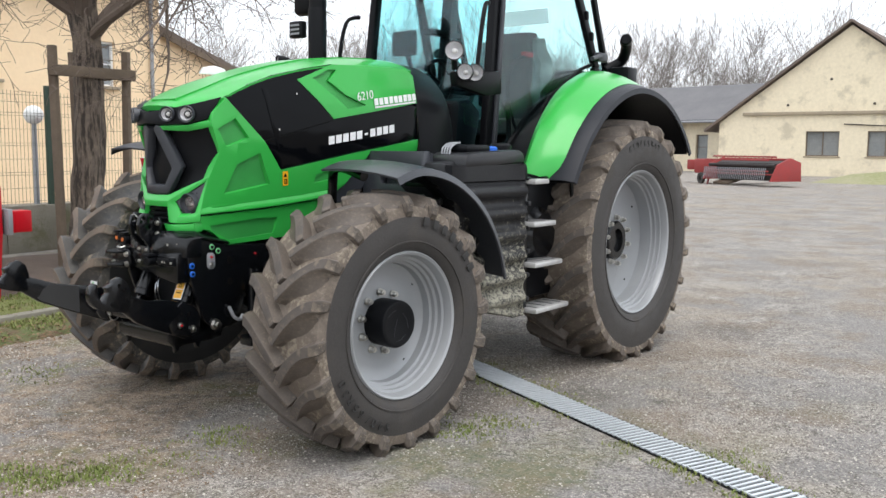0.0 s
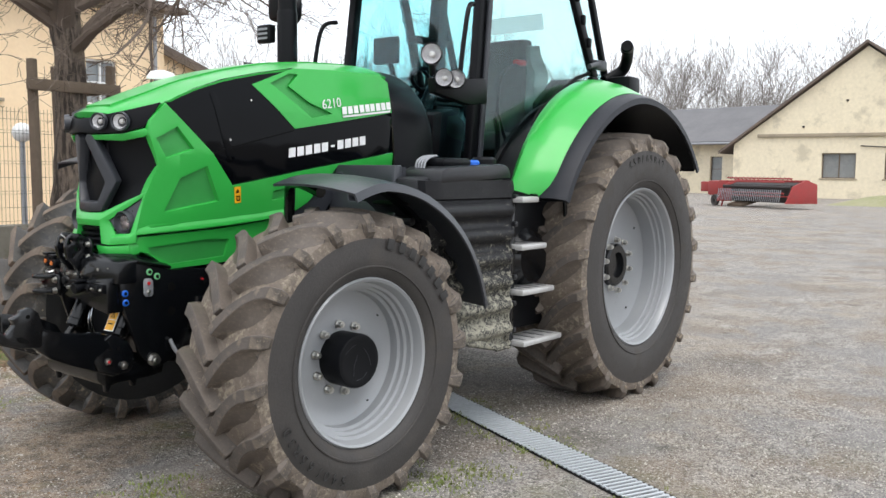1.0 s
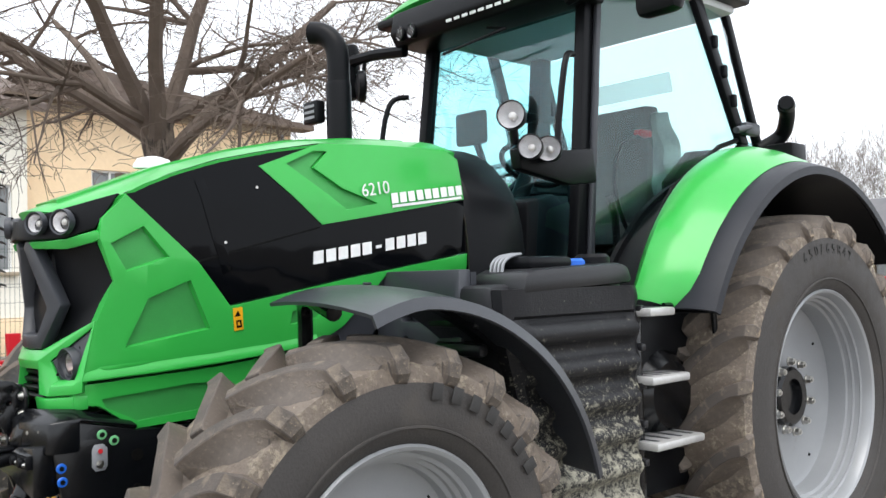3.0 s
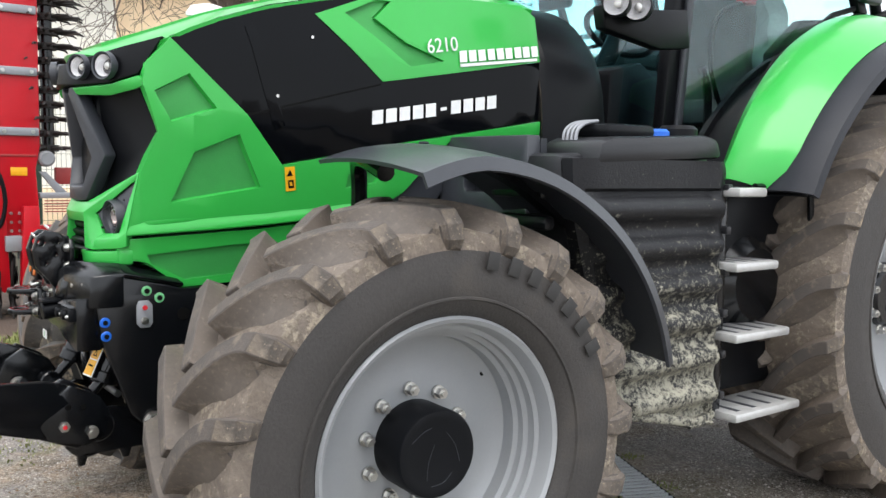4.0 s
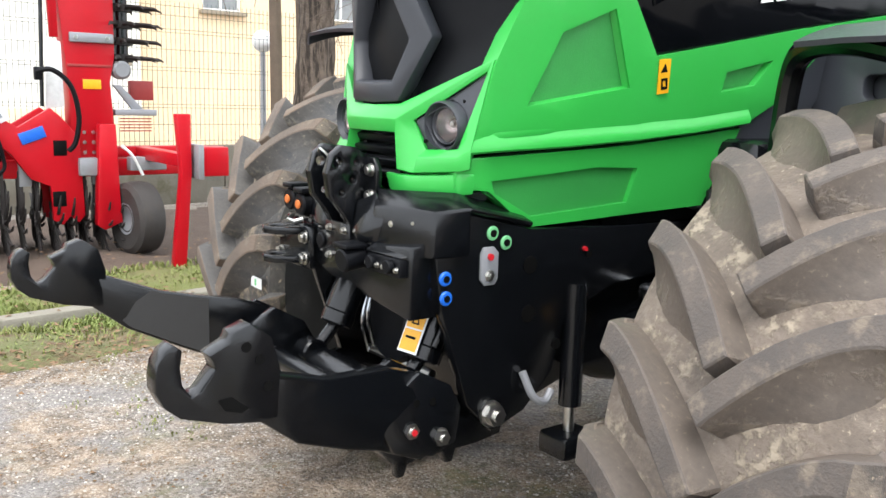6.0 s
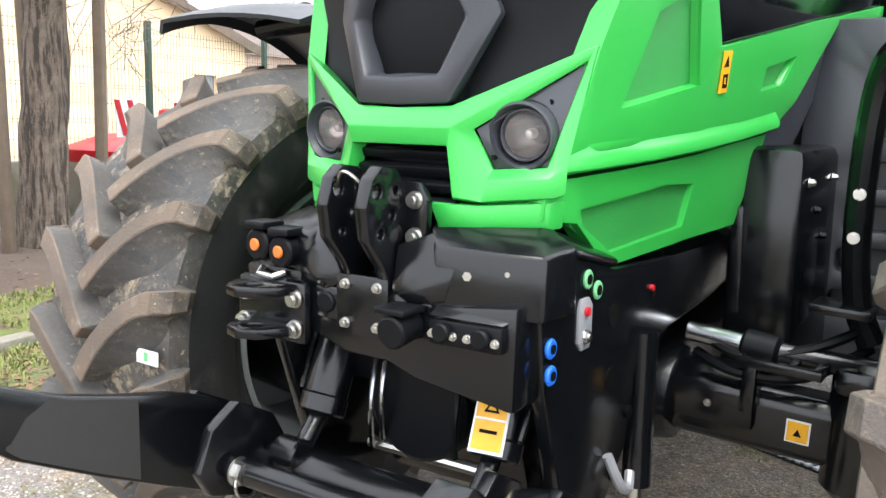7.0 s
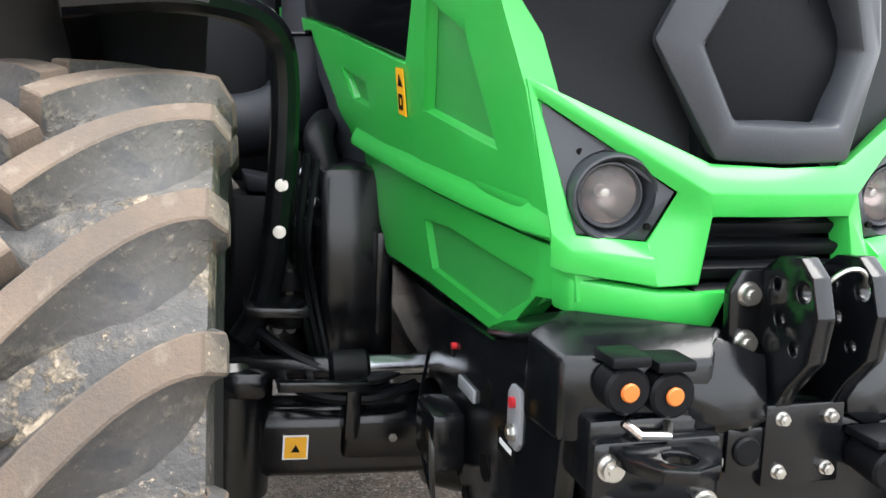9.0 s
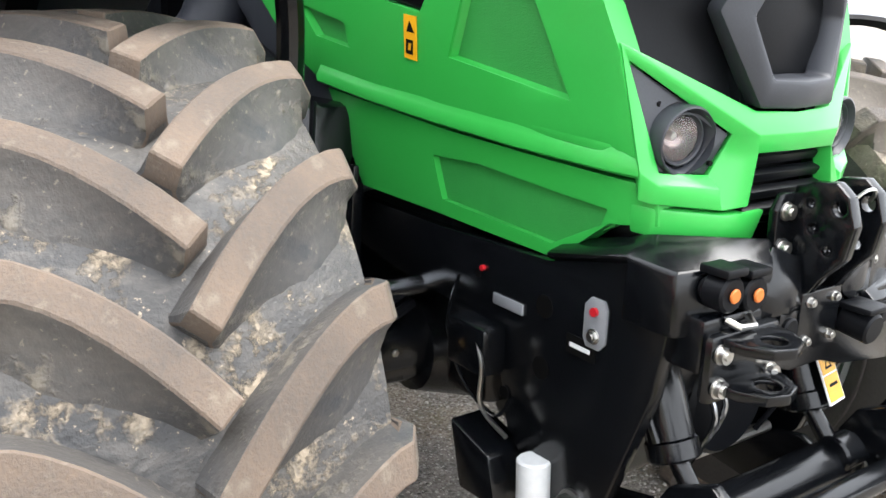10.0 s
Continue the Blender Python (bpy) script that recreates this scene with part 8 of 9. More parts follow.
# folding mast
mast = hoe_part("folding_mast", prism([(-0.10, 0.80), (-0.42, 0.80), (-0.44, 1.10), (-0.42, 1.42), (-0.46, 1.62), (-0.47, 3.3), (-0.10, 3.3), (-0.04, 2.0), (-0.08, 1.6), (-0.10, 1.3)], "y", -0.06, 0.12, 0.012), RED, "tall red folding mast")
hoe_part("mast_arm", prism([(0.03, 1.75), (-0.03, 1.75), (-0.02, 3.2), (0.08, 3.2)], "y", 0.10, 0.14, 0.006), RED)
hoe_part("mast_rod", rod((0.115, 0.16, 1.22), (0.06, 0.16, 3.2), 0.016, seg=12), BLACK_PAINT)
hoe_part("mast_pad", prism([(0.08, 1.20), (-0.06, 1.22), (-0.05, 1.72), (0.05, 1.74)], "y", 0.10, 0.125, 0.004), WHITE)
for z in (1.76, 2.3, 2.85):
    hoe_part("mast_pin", box((-0.28, 0.135, z), (0.34, 0.03, 0.075), 0.01), GREY_METAL)
    for x in (-0.16, -0.40):
        hoe_part("mast_bolt", hexnut((x, 0.15, z), (0, 1, 0), 0.014, 0.01), CHROME)
hoe_part("yellow_label", box((-0.275, 0.124, 1.40), (0.14, 0.004, 0.075), 0.001), YELLOW)
hoe_part("mast_fold", tilted((-0.26, 0.124, 1.545), (0.34, 0.006, 0.02), 0), DULL_RED)
for k in range(8):
    hoe_part("mast_bolt", hexnut((-0.20 - 0.07 * (k % 3), 0.12, 0.86 + 0.08 * (k // 3)), (0, 1, 0), 0.012, 0.008), CHROME)
hoe_part("hose", tube(curve([(0.16, 0.2, 1.48), (0.05, 0.24, 1.50), (-0.08, 0.25, 1.38), (-0.13, 0.25, 1.15), (-0.10, 0.24, 0.95), (-0.05, 0.22, 0.88)], 7), 0.02, 10), BLACK)
hoe_part("hose_clip", box((0.14, 0.19, 1.47), (0.06, 0.05, 0.10), 0.01), BLACK)
spike_me = to_mesh("spike", tube([(0.03, 0, 0), (0.18, 0.0, 0.006), (0.30, 0.0, 0.0), (0.34, 0.0, -0.02)], 0.014, 5, None, [0.018, 0.016, 0.012, 0.006]), RUST, 40)
for n_, z in enumerate(np.arange(1.62, 3.2, 0.135)):
    hub = hoe_part("spike_hub", lathe([(0.0, -0.03), (0.10, -0.03), (0.10, 0.03), (0, 0.03)], Matrix.Translation((-0.58, -0.10, float(z))) @ pose(0, 0, 0, 90, 0, 0), 12), RUST)
    for k in range(11):
        q = new("spike", spike_me)
        q.parent = hub
        q.matrix_world = HM @ Matrix.Translation((-0.58, -0.10, float(z))) @ pose(0, 0, 0, 0, 0, k * 360 / 11 + n_ * 13)
hoe_part("folded_axle", rod((-0.58, -0.10, 1.56), (-0.58, -0.10, 3.3), 0.06, seg=12), BLACK_PAINT)
# brackets beside the support wheel
hoe_part("grey_motor", rod((-0.52, 0.0, 1.52), (-0.52, 0.12, 1.52), 0.075, seg=20, bevel=0.02), GREY_METAL)
hoe_part("rear_lamp", box((-0.72, -0.05, 1.36), (0.20, 0.06, 0.16), 0.01), DULL_RED, "dark red rear lamp")
hoe_part("grey_stay", prism([(-0.46, 1.40), (-0.52, 1.40), (-0.70, 1.21), (-0.62, 1.19)], "y", 0.02, 0.06, 0.004), GREY_METAL)
hoe_part("grey_shelf", box((-0.62, 0.05, 1.18), (0.34, 0.16, 0.05), 0.006), GREY_METAL)
for k in range(5):
    hoe_part("mesh_bar", box((-0.62, 0.10, 1.03 + 0.025 * k), (0.26, 0.01, 0.01), 0.0), DULL_RED)
hoe_part("upright", prism([(-0.24, 0.28), (-0.30, 0.24), (-0.44, 0.30), (-0.43, 0.42), (-0.41, 1.09), (-0.28, 1.09)], "y", 0.16, 0.26, 0.01), RED, "red upright beside the support wheel")
hoe_part("upright", prism([(-0.54, 0.0), (-0.64, 0.0), (-0.70, 0.75), (-0.70, 1.20), (-0.59, 1.20), (-0.62, 0.75)], "y", 1.02, 1.10, 0.01), RED, "red parking leg standing on the grass")
hoe_part("cross_piece", box((-0.66, 0.22, 0.77), (0.30, 0.10, 0.11), 0.008), GREY_METAL)
hoe_part("cross_piece", box((-0.22, 0.16, 0.75), (0.18, 0.12, 0.14), 0.008), GREY_METAL)
hoe_part("end_block", box((-0.86, 1.06, 0.845), (0.22, 0.20, 0.22), 0.012), RED, "red end block with a grey strap")
hoe_part("strap", box((-0.745, 1.07, 0.845), (0.045, 0.21, 0.26), 0.006), GREY_METAL)
hoe_part("end_beam", box((-0.85, 0.0, 0.86), (0.8, 0.12, 0.08), 0.008), RED)
hoe_part("end_beam", box((-0.68, 0.52, 0.85), (0.10, 1.0, 0.10), 0.008), RED)
hoe_part("feed_pipe", tube(curve([(-0.44, 0.28, 0.92), (-0.52, 0.30, 0.84), (-0.60, 0.30, 0.68)], 5), 0.012, 8), WHITE)
tyre = hoe_part("support_wheel", lathe([(0.10, -0.10), (0.25, -0.115), (0.29, -0.09), (0.30, -0.03), (0.30, 0.03), (0.29, 0.09), (0.25, 0.115), (0.10, 0.10)], Matrix.Translation((-0.55, 0.28, 0.33)) @ pose(0, 0, 0, 0, 0, -80), 40), RUBBER, "small plain black support wheel")
hoe_part("wheel_rim", lathe([(0, 0.06), (0.05, 0.07), (0.10, 0.095), (0.13, 0.11), (0.125, 0.10)], Matrix.Translation((-0.55, 0.28, 0.33)) @ pose(0, 0, 0, 0, 0, -80), 24), GREY_METAL, parent=tyre)
# rows of spiked wheels under the beam
tine_me = to_mesh("tine", tube([(0.04, 0, 0), (0.18, 0.01, 0.03), (0.26, 0.015, 0.09), (0.285, 0.02, 0.14)], 0.013, 5, None, [0.017, 0.014, 0.011, 0.006]), RUST, 40)
hub_me = to_mesh("spiked_wheel", lathe([(0.0, -0.02), (0.075, -0.02), (0.075, 0.02), (0, 0.02)], None, 14), RUST, 40)
arm_me = to_mesh("wheel_arm", prism([(-0.025, 0.30), (0.025, 0.30), (0.075, 0.52), (0.075, 0.72), (0.03, 0.72), (0.03, 0.52)], "y", -0.012, 0.012), RUST, 30)
for k in range(27):
    x = -0.45 + k * 0.122
    for row, y in ((0, 0.02), (1, -0.22), (0.5, -0.44)):
        w_ = new("spiked_wheel", hub_me)
        w_.parent = hoe
        w_.matrix_world = HM @ Matrix.Translation((x + 0.08 * row, y, 0.31)) @ pose(0, 0, 0, 0, k * 23 + row * 40, 82 + 6 * math.sin(k * 2.1))
        for j in range(13 if row == 0 else 9):
            q = new("tine", tine_me)
            q.parent = w_
            q.matrix_basis = pose(0, 0, 0, 0, j * 360 / (13 if row == 0 else 9), 0)
        q = new("wheel_arm", arm_me)
        q.parent = hoe
        q.matrix_world = HM @ Matrix.Translation((x + 0.08 * row, y, 0)) @ pose(0, 0, 0, 0, 0, 80)
for k in range(7):
    hoe_part("clamp", box((-0.3 + 0.55 * k, 0.08, 0.70), (0.09, 0.06, 0.20), 0.006), GREY_METAL)

# ---- a red and white trailed machine beyond the fence ----
trailer = thing("trailed_mower", "red and white trailed mower with striped warning boards, folded up", "implement")


def tr_part(name, b, material, label="", parent=None):
    b.transform(Matrix.Translation((-4.15, -8.0, 0)) @ pose(0, 0, 0, 0, 0, 181))
    return part(name, b, material, parent or trailer, label)


def warning_board(x, z, w, h):
    """A white board with slanting red bands."""
    board = tr_part("warning_board", box((x, -0.62, z), (w, 0.012, h), 0.004), WHITE, "white warning board with red slanting bands")
    for k in range(2):
        c = x - w * 0.30 + w * 0.60 * k
        tr_part("red_band", prism([(c - w * 0.14 - 0.05, z + h * 0.46), (c + w * 0.10 - 0.05, z + h * 0.46), (c + w * 0.14 + 0.05, z - h * 0.46), (c - w * 0.10 + 0.05, z - h * 0.46)], "y", -0.636, -0.628), RED, "", board)


tr_part("mower_deck", prism([(0.25, 0.70), (0.15, 0.86), (0.75, 1.02), (1.9, 1.10), (2.3, 1.02), (2.3, 0.70)], "y", -0.55, 0.75, 0.03), RED, "red mower deck")
tr_part("skirt_edge", tube(curve([(0.12, -0.56, 0.93), (0.05, -0.57, 0.86), (0.14, -0.57, 0.78), (0.6, -0.57, 0.72)], 5), 0.028, 8), WHITE, "pale rolled edge of the deck")
tr_part("gearbox", box((1.15, -0.30, 1.2), (0.42, 0.42, 0.30), 0.06), RED)
tr_part("gearbox_cap", rod((1.15, -0.30, 1.34), (1.15, -0.30, 1.42), 0.09, seg=18), RED)
tr_part("drawbar", rod((1.9, 0.0, 0.82), (5.8, 0.1, 0.62), 0.07, seg=12), RED)
warning_board(0.12, 1.24, 0.28, 0.42)
tr_part("board_bracket", box((0.16, -0.58, 1.0), (0.05, 0.05, 0.30), 0.006), RED)
warning_board(3.02, 1.50, 0.30, 0.38)
tr_part("boom", prism([(1.55, 1.24), (1.45, 1.40), (2.3, 1.66), (5.4, 2.38), (5.5, 2.12), (2.4, 1.40)], "y", -0.42, -0.20, 0.02), RED, "sloping red boom")
tr_part("boom_panel", prism([(2.25, 1.44), (2.15, 1.58), (2.5, 1.72), (5.05, 2.33), (5.15, 2.10)], "y", -0.50, -0.43, 0.015), WHITE, "white boom panel with a teal stripe")
tr_part("panel_stripe", prism([(3.1, 1.72), (3.1, 1.80), (4.3, 2.07), (4.3, 1.99)], "y", -0.508, -0.502), TEAL)
tr_part("boom_lamp", box((2.05, -0.46, 1.43), (0.16, 0.05, 0.09), 0.012), ORANGE, "orange side lamp")
tr_part("boom_lamp", box((5.0, -0.53, 2.24), (0.10, 0.05, 0.14), 0.012), ORANGE, "orange side lamp")
tr_part("boom_head", prism([(5.35, 2.02), (5.35, 2.42), (5.55, 2.50), (6.05, 2.40), (6.15, 2.22), (5.85, 2.06)], "y", -0.50, -0.12, 0.04), RED, "red folded boom head")
for x, z in ((5.55, 2.2), (5.9, 2.28)):
    tr_part("boom_pin", rod((x, -0.53, z), (x, -0.10, z), 0.04, seg=12), GREY_METAL)
tr_part("mast", box((3.6, -0.05, 1.15), (0.24, 0.24, 1.5), 0.03), RED)
for sg in (1, -1):
    tw = tr_part("trailer_wheel", lathe([(0.15, -0.12), (0.40, -0.13), (0.45, -0.06), (0.45, 0.06), (0.40, 0.13), (0.15, 0.12)], Matrix.Translation((2.9, 0.25 + sg * 0.6, 0.45)), 28), RUBBER)
    tr_part("rim", lathe([(0.155, -0.10), (0.15, -0.02), (0.05, -0.03), (0, -0.03)], Matrix.Translation((2.9, 0.25 + sg * 0.6, 0.45)), 24), RED, "", tw)

# ---- the old red cutter bar across the yard ----
header = thing("harvester_header", "old faded red harvester header with tined reel", "implement")
XM = Matrix.Translation((-39.3, -12.5, 0)) @ pose(0, 0, 0, 0, 0, 64) @ Matrix.Diagonal((0.82, 1, 1, 1))


def hd(name, b, material, label=""):
    b.transform(XM)
    return part(name, b, material, header, label)


hd("trough", prism([(0.0, 0.25), (0.9, 0.30), (0.85, 1.1), (0.55, 1.25), (-0.1, 1.05)], "x", 1.2, 6.2, 0.02), RUST)
hd("top_frame", box((3.7, 0.45, 1.22), (5.0, 0.25, 0.12), 0.02), DULL_RED)
hd("end_plate", prism([(-0.9, 0.25), (1.0, 0.25), (0.95, 1.1), (0.3, 1.3), (-0.5, 1.0)], "x", 1.1, 1.2, 0.02), DULL_RED)
hd("end_plate", prism([(-0.9, 0.25), (1.0, 0.25), (0.95, 1.1), (0.3, 1.3), (-0.5, 1.0)], "x", 6.2, 6.3, 0.02), DULL_RED)
hd("gear_box", box((0.2, 0.2, 0.85), (1.5, 0.9, 0.7), 0.08), DULL_RED)
hd("gear_box", box((-1.0, 0.3, 0.9), (0.9, 0.7, 0.5), 0.06), DULL_RED)
hd("reel_axle", rod((1.2, -0.55, 0.95), (6.2, -0.55, 0.95), 0.08, seg=12), RUST)
for k in range(5):
    a = 2 * math.pi * k / 5
    hd("reel_bat", rod((1.3, -0.55 + 0.42 * math.cos(a), 0.95 + 0.42 * math.sin(a)), (6.1, -0.55 + 0.42 * math.cos(a), 0.95 + 0.42 * math.sin(a)), 0.035, seg=8), DULL_RED)
tb_ = bmesh.new()
for k in range(34):
    x = 1.35 + k * 0.14
    rod((x, -0.95, 0.85), (x, -1.05, 0.32), 0.025, 0.015, 5, tb_)
hd("reel_tines", tb_, GREY_METAL)
tb_ = hd("top_tines", (lambda b: [rod((1.4 + k * 0.3, -0.2, 1.25), (1.4 + k * 0.3, -0.45, 1.42), 0.02, 0.012, 5, b) for k in range(16)] and b)(bmesh.new()), DULL_RED)
hd("header_wheel", lathe([(0.1, -0.07), (0.26, -0.08), (0.28, 0), (0.26, 0.08), (0.1, 0.07)], Matrix.Translation((0.6, -0.6, 0.28)), 24), RUBBER)
hd("header_leg", rod((1.0, -0.5, 0.0), (1.0, -0.3, 0.7), 0.05, seg=8), DULL_RED)
ramp_ = thing("loading_ramp", "weathered grey loading ramp against a bank", "ramp")
part("ramp_plank", prism([(0, 0.0), (4.2, 0.95), (4.2, 1.1), (0, 0.12)], "y", -0.5, 0.5, 0.02), STAKE, ramp_).matrix_world = Matrix.Translation((-38.4, -11.3, 0)) @ pose(0, 0, 0, 0, 0, 155)
bank = bmesh.new()
rows_ = []
for i in range(13):
    rows_.append([bank.verts.new((-44 - 8 * (k / 8), -9 + i * 1.6, (0.62 + 0.08 * noise.noise((i, k, 2))) * min(1, k / 2.2) * min(1, i / 1.4) - 0.02)) for k in range(9)])
for r_, s_ in zip(rows_, rows_[1:]):
    for i in range(8):
        bank.faces.new((r_[i], s_[i], s_[i + 1], r_[i + 1]))
tagged(part("grass_bank", bank, pm("thin_bank_grass", (0.17, 0.19, 0.06), 0.95, second=(0.28, 0.26, 0.17), scale=0.5, fine=8, amount=0.7)), "low grassy bank before the barn", "bank", kind="structure")

# ---- drain grate across the yard ----
grate = tagged(new("drain_grate"), "galvanised drain grate set in the yard", "drain", kind="structure")
G0, G1 = Vector((-1.87, 0.05, 0)), Vector((0.29, 5.02, 0))
gd = (G1 - G0).normalized()
gang2 = math.degrees(math.atan2(gd.y, gd.x))
gw = 0.225
unit = bmesh.new()
for s_ in (-1, 1):
    box((0.5, s_ * (gw / 2 - 0.014), -0.002), (0.995, 0.006, 0.02), bm=unit)
for k in range(25):
    box((0.02 + k * 0.04, 0, 0.002), (0.018, gw - 0.004 * (k % 2), 0.016), bm=unit)
box((0.5, 0, -0.012), (0.99, 0.012, 0.014), bm=unit)
unit_me = to_mesh("grate_section", unit, GALV)
n_u = int((G1 - G0).length)
for k in range(n_u):
    q = new("grate_section", unit_me)
    q.parent = grate
    q.matrix_world = Matrix.Translation(G0 + gd * k) @ pose(0, 0, 0.003 + 0.001 * math.sin(k * 3), 0, 0, gang2)
# black strip laid over the yard as the shade between the bars
q = part("channel", box((n_u / 2, 0, 0.0035), (n_u, gw + 0.03, 0.003), 0.0), INK_AND_SHADE, grate)
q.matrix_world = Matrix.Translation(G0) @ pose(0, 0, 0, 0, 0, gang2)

garden_lamp = thing("garden_lamp", "white globe lamp on a grey post behind the fence", "lamp")
part("lamp_post", rod((-4.15, -10.5, 0), (-4.15, -10.5, 2.0), 0.05, 0.04, 14), GREY_METAL, garden_lamp)
part("lamp_globe", lathe([(0.0, -0.16)] + [(0.16 * math.cos(a), 0.16 * math.sin(a)) for a in np.linspace(-1.4, 1.4, 13)] + [(0.0, 0.16)], Matrix.Translation((-4.15, -10.5, 2.12)) @ pose(0, 0, 0, 90, 0, 0), 24), WHITE, garden_lamp, "white plastic globe")

# ---- loose ground cover ----
def scatter_pebbles():
    """Loose chippings on the yard near the tractor."""
    rnd = random.Random(11)
    verts, faces = [], []
    for k in range(52000):
        if k % 2:
            x, y = rnd.uniform(-0.6, 3.2), rnd.uniform(-3.0, 2.4)
        else:
            x, y = rnd.uniform(-5.0, 2.2), rnd.uniform(0.4, 4.2)
        if noise.noise((x * 0.8, y * 0.8, 7)) < rnd.uniform(-0.5, 0.35):
            continue
        r = rnd.uniform(0.002, 0.007) * (1.5 if rnd.random() < 0.06 else 1)
        i = len(verts)
        a = rnd.uniform(0, 3)
        h = r * rnd.uniform(0.5, 0.9)
        for q in range(5):
            rr = r * rnd.uniform(0.75, 1.2)
            verts.append((x + rr * math.cos(a + q * 1.257), y + rr * math.sin(a + q * 1.257), 0.0))
        for q in range(3):
            rr = r * 0.6
            verts.append((x + rr * math.cos(a + q * 2.1), y + rr * math.sin(a + q * 2.1), h))
        faces += [(i + 5, i + 6, i + 7), (i, i + 1, i + 5), (i + 1, i + 6, i + 5), (i + 1, i + 2, i + 6), (i + 2, i + 3, i + 6), (i + 3, i + 7, i + 6), (i + 3, i + 4, i + 7), (i + 4, i + 5, i + 7), (i + 4, i, i + 5)]
    me = bpy.data.meshes.new("gravel")
    me.from_pydata(verts, [], faces)
    m = STONE.copy()
    n, l = m.node_tree.nodes, m.node_tree.links
    geo, mx = n.new("ShaderNodeNewGeometry"), n.new("ShaderNodeMix")
    mx.data_type = "RGBA"
    mx.inputs[6].default_value, mx.inputs[7].default_value = (0.12, 0.105, 0.095, 1), (0.56, 0.52, 0.46, 1)
    l.new(geo.outputs["Random Per Island"], mx.inputs[0])
    l.new(mx.outputs[2], n["Principled BSDF"].inputs["Base Color"])
    me.materials.append(m)
    return tagged(new("gravel", me), "loose grey and pale gravel chippings", "gravel", kind="stuff")


scatter_pebbles()


def blades(name, spots, height, material, label, seed=1, width=0.004):
    """Grass blades: bent narrow triangles round each spot (x, y, z, radius, count)."""
    rnd = random.Random(seed)
    verts, faces = [], []
    for x, y, z, rad, cnt in spots:
        for k in range(cnt):
            a, d = rnd.uniform(0, 6.283), rad * math.sqrt(rnd.random())
            bx, by = x + d * math.cos(a), y + d * math.sin(a)
            h = height * rnd.uniform(0.4, 1.1)
            t = rnd.uniform(0, 6.283)
            w = width * rnd.uniform(0.7, 1.4)
            lx, ly = math.cos(t) * h * rnd.uniform(0.2, 0.9), math.sin(t) * h * rnd.uniform(0.2, 0.9)
            px, py = -math.sin(t) * w, math.cos(t) * w
            i = len(verts)
            verts += [(bx - px, by - py, z), (bx + px, by + py, z), (bx + lx * 0.4 + px * 0.7, by + ly * 0.4 + py * 0.7, z + h * 0.65), (bx + lx * 0.4 - px * 0.7, by + ly * 0.4 - py * 0.7, z + h * 0.65), (bx + lx, by + ly, z + h * 0.9)]
            faces += [(i, i + 1, i + 2, i + 3), (i + 3, i + 2, i + 4)]
    me = bpy.data.meshes.new(name)
    me.from_pydata(verts, [], faces)
    me.materials.append(material)
    return tagged(new(name, me), label, "grass", kind="stuff")


rnd = random.Random(8)
spots = []
for k in range(260):
    f = rnd.random()
    f = f if noise.noise((f * 9, 4, 2)) > -0.05 else min(1.0, 0.55 + 0.3 * rnd.random())
    p = G0.lerp(G1, f) + Vector((gd.y, -gd.x, 0)) * rnd.choice((-1, 1, 1)) * (gw / 2 + abs(rnd.gauss(0.03, 0.05)))
    spots.append((p.x, p.y, 0.0, 0.05, 9))
for cx, cy, n_, sp in ((1.60, 0.08, 60, 0.10), (1.42, 0.25, 70, 0.10), (1.25, 0.38, 50, 0.08), (1.0, 0.45, 18, 0.12), (0.54, 0.31, 26, 0.09), (0.62, 0.55, 14, 0.12), (0.55, -1.75, 24, 0.14), (-0.43, 1.34, 40, 0.12), (-0.62, 1.42, 26, 0.10), (-0.88, 2.77, 22, 0.10),  (0.49, -2.93, 90, 0.12), (0.75, -3.1, 80, 0.14), (1.2, -3.2, 50, 0.2)):
    for k in range(n_):
        spots.append((cx + rnd.gauss(0, sp), cy + rnd.gauss(0, sp), 0.0, 0.06, 8))
blades("grass_tufts", spots, 0.021, GRASS, "thin green grass tufts between the gravel", 2)
spots = []
for k in range(2600):
    s_, d_ = rnd.uniform(-4.5, 5), rnd.uniform(0.2, 1.15)
    if noise.noise((s_ * 0.9, d_ * 2.2, 31)) < rnd.uniform(-0.5, 0.15):
        continue
    p = along(s_, d_)
    spots.append((p.x, p.y, 0.05, 0.07, 10))
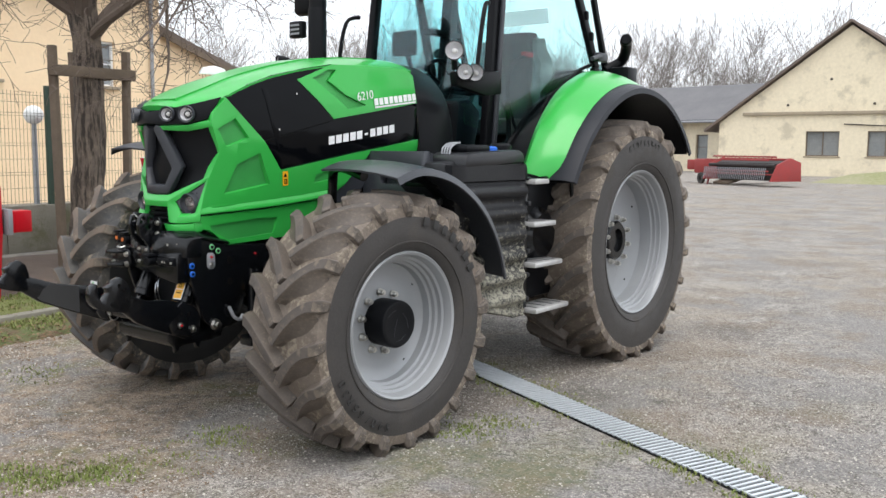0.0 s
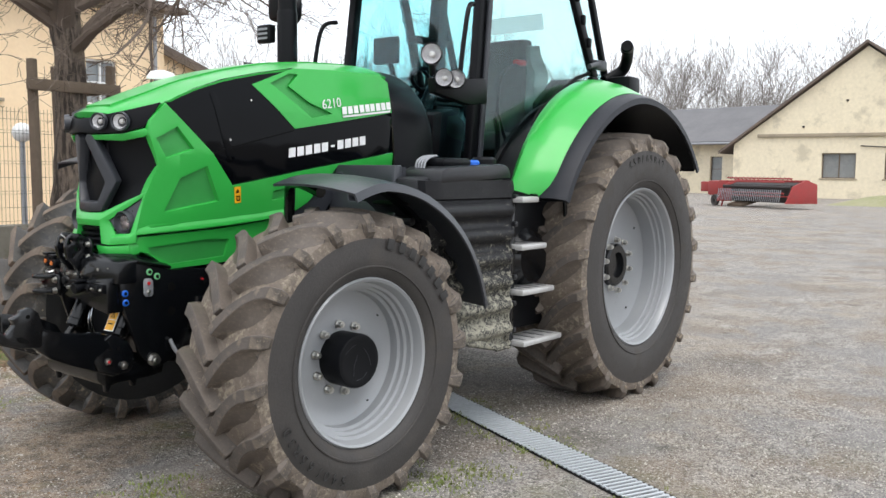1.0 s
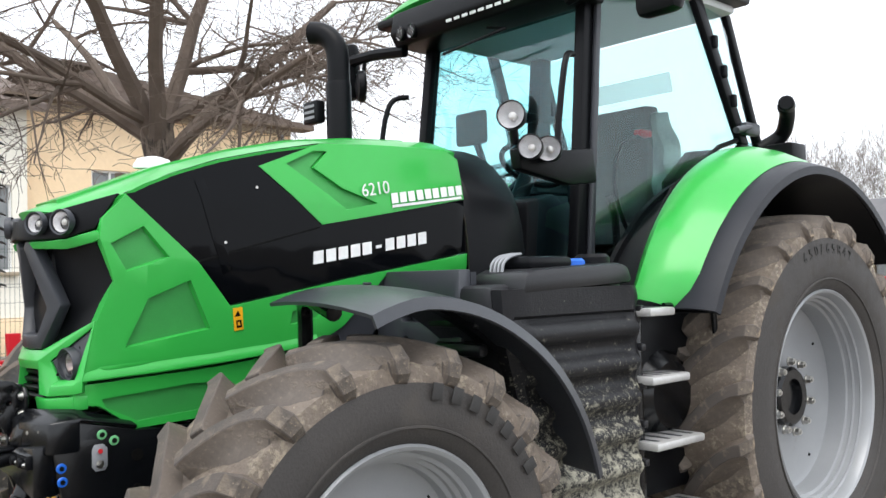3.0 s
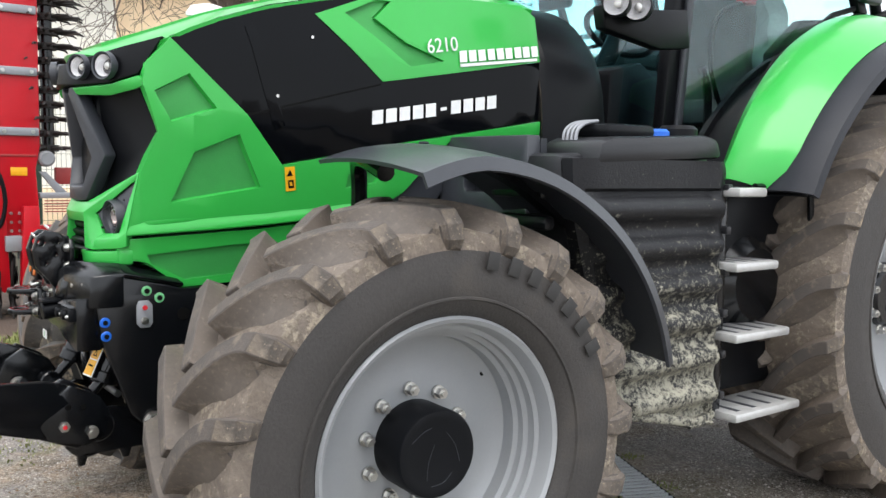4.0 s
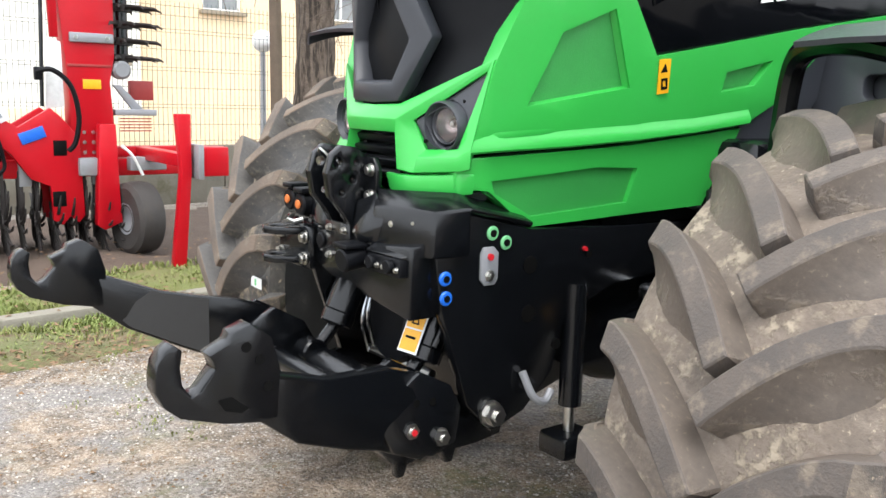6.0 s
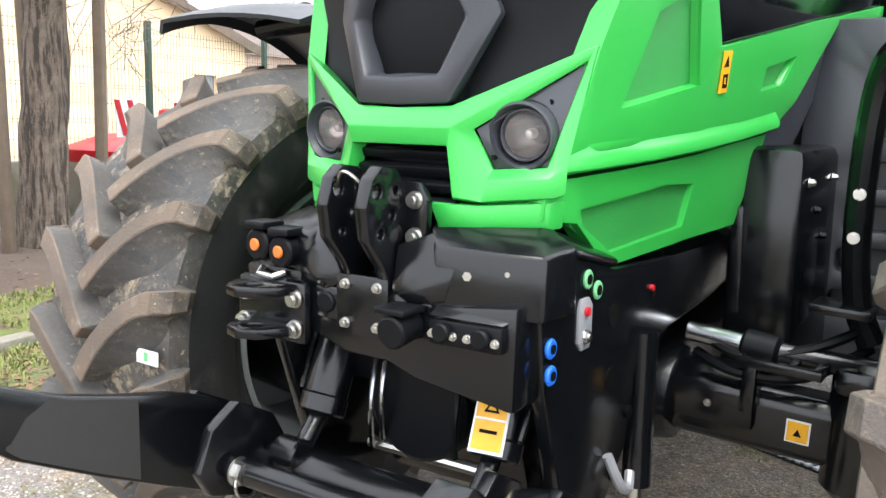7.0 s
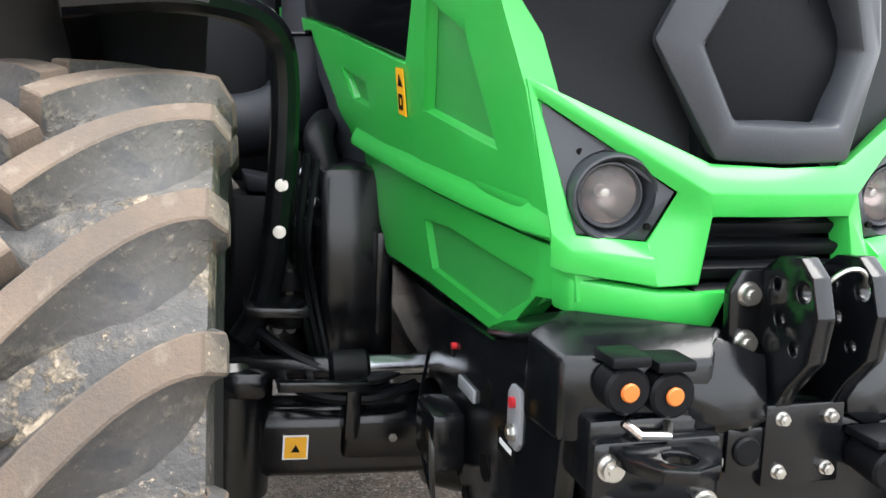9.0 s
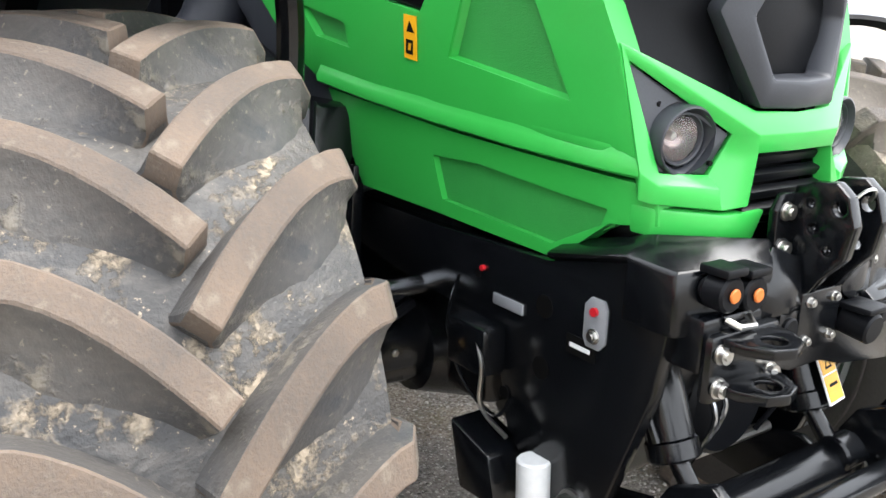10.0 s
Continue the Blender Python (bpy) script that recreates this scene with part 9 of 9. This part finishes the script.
for k in range(1300):
    s_, d_ = rnd.uniform(-3.5, 4), -abs(rnd.gauss(0.0, 0.28)) - 0.02
    p = along(s_, d_)
    if noise.noise((s_ * 1.2, 3, 1)) > -0.15:
        spots.append((p.x, p.y, 0.02, 0.07, 10))
blades("lawn_grass", spots, 0.05, GRASS, "short lawn grass beside the kerb", 3, 0.005)
lv, lf = [], []
for k in range(3600):
    s_, d_ = rnd.uniform(-4, 5), rnd.choice((rnd.uniform(-1.0, 0.0), rnd.gauss(-0.72, 0.16), rnd.gauss(-0.35, 0.3), rnd.uniform(0.2, 2.2)))
    p = along(s_, d_)
    z = 0.045 if d_ < 0 else 0.09
    a, r = rnd.uniform(0, 6.28), rnd.uniform(0.012, 0.028)
    i = len(lv)
    lv += [(p.x + r * math.cos(a), p.y + r * math.sin(a), z), (p.x + r * 0.5 * math.cos(a + 1.6), p.y + r * 0.5 * math.sin(a + 1.6), z + rnd.uniform(0, 0.012)), (p.x - r * math.cos(a), p.y - r * math.sin(a), z + 0.004), (p.x - r * 0.5 * math.cos(a + 1.6), p.y - r * 0.5 * math.sin(a + 1.6), z + rnd.uniform(0, 0.012))]
    lf += [(i, i + 1, i + 2), (i, i + 2, i + 3)]
for k in range(5200):
    x, y = rnd.uniform(0.1, 2.3), rnd.uniform(-3.1, 0.9)
    if noise.noise((x * 1.5, y * 1.5, 12)) < rnd.uniform(-0.25, 0.45):
        continue
    a, r = rnd.uniform(0, 6.28), rnd.uniform(0.005, 0.014)
    i = len(lv)
    z = 0.003
    lv += [(x + r * math.cos(a), y + r * math.sin(a), z), (x + r * 0.4 * math.cos(a + 1.6), y + r * 0.4 * math.sin(a + 1.6), z + rnd.uniform(0.001, 0.008)), (x - r * math.cos(a), y - r * math.sin(a), z + 0.003), (x - r * 0.4 * math.cos(a + 1.6), y - r * 0.4 * math.sin(a + 1.6), z + rnd.uniform(0.001, 0.006))]
    lf += [(i, i + 1, i + 2), (i, i + 2, i + 3)]
me = bpy.data.meshes.new("leaf_litter")
me.from_pydata(lv, [], lf)
me.materials.append(LEAFLITTER)
tagged(new("leaf_litter", me), "brown dead leaves and bits on the ground by the kerb", "leaves", kind="stuff")
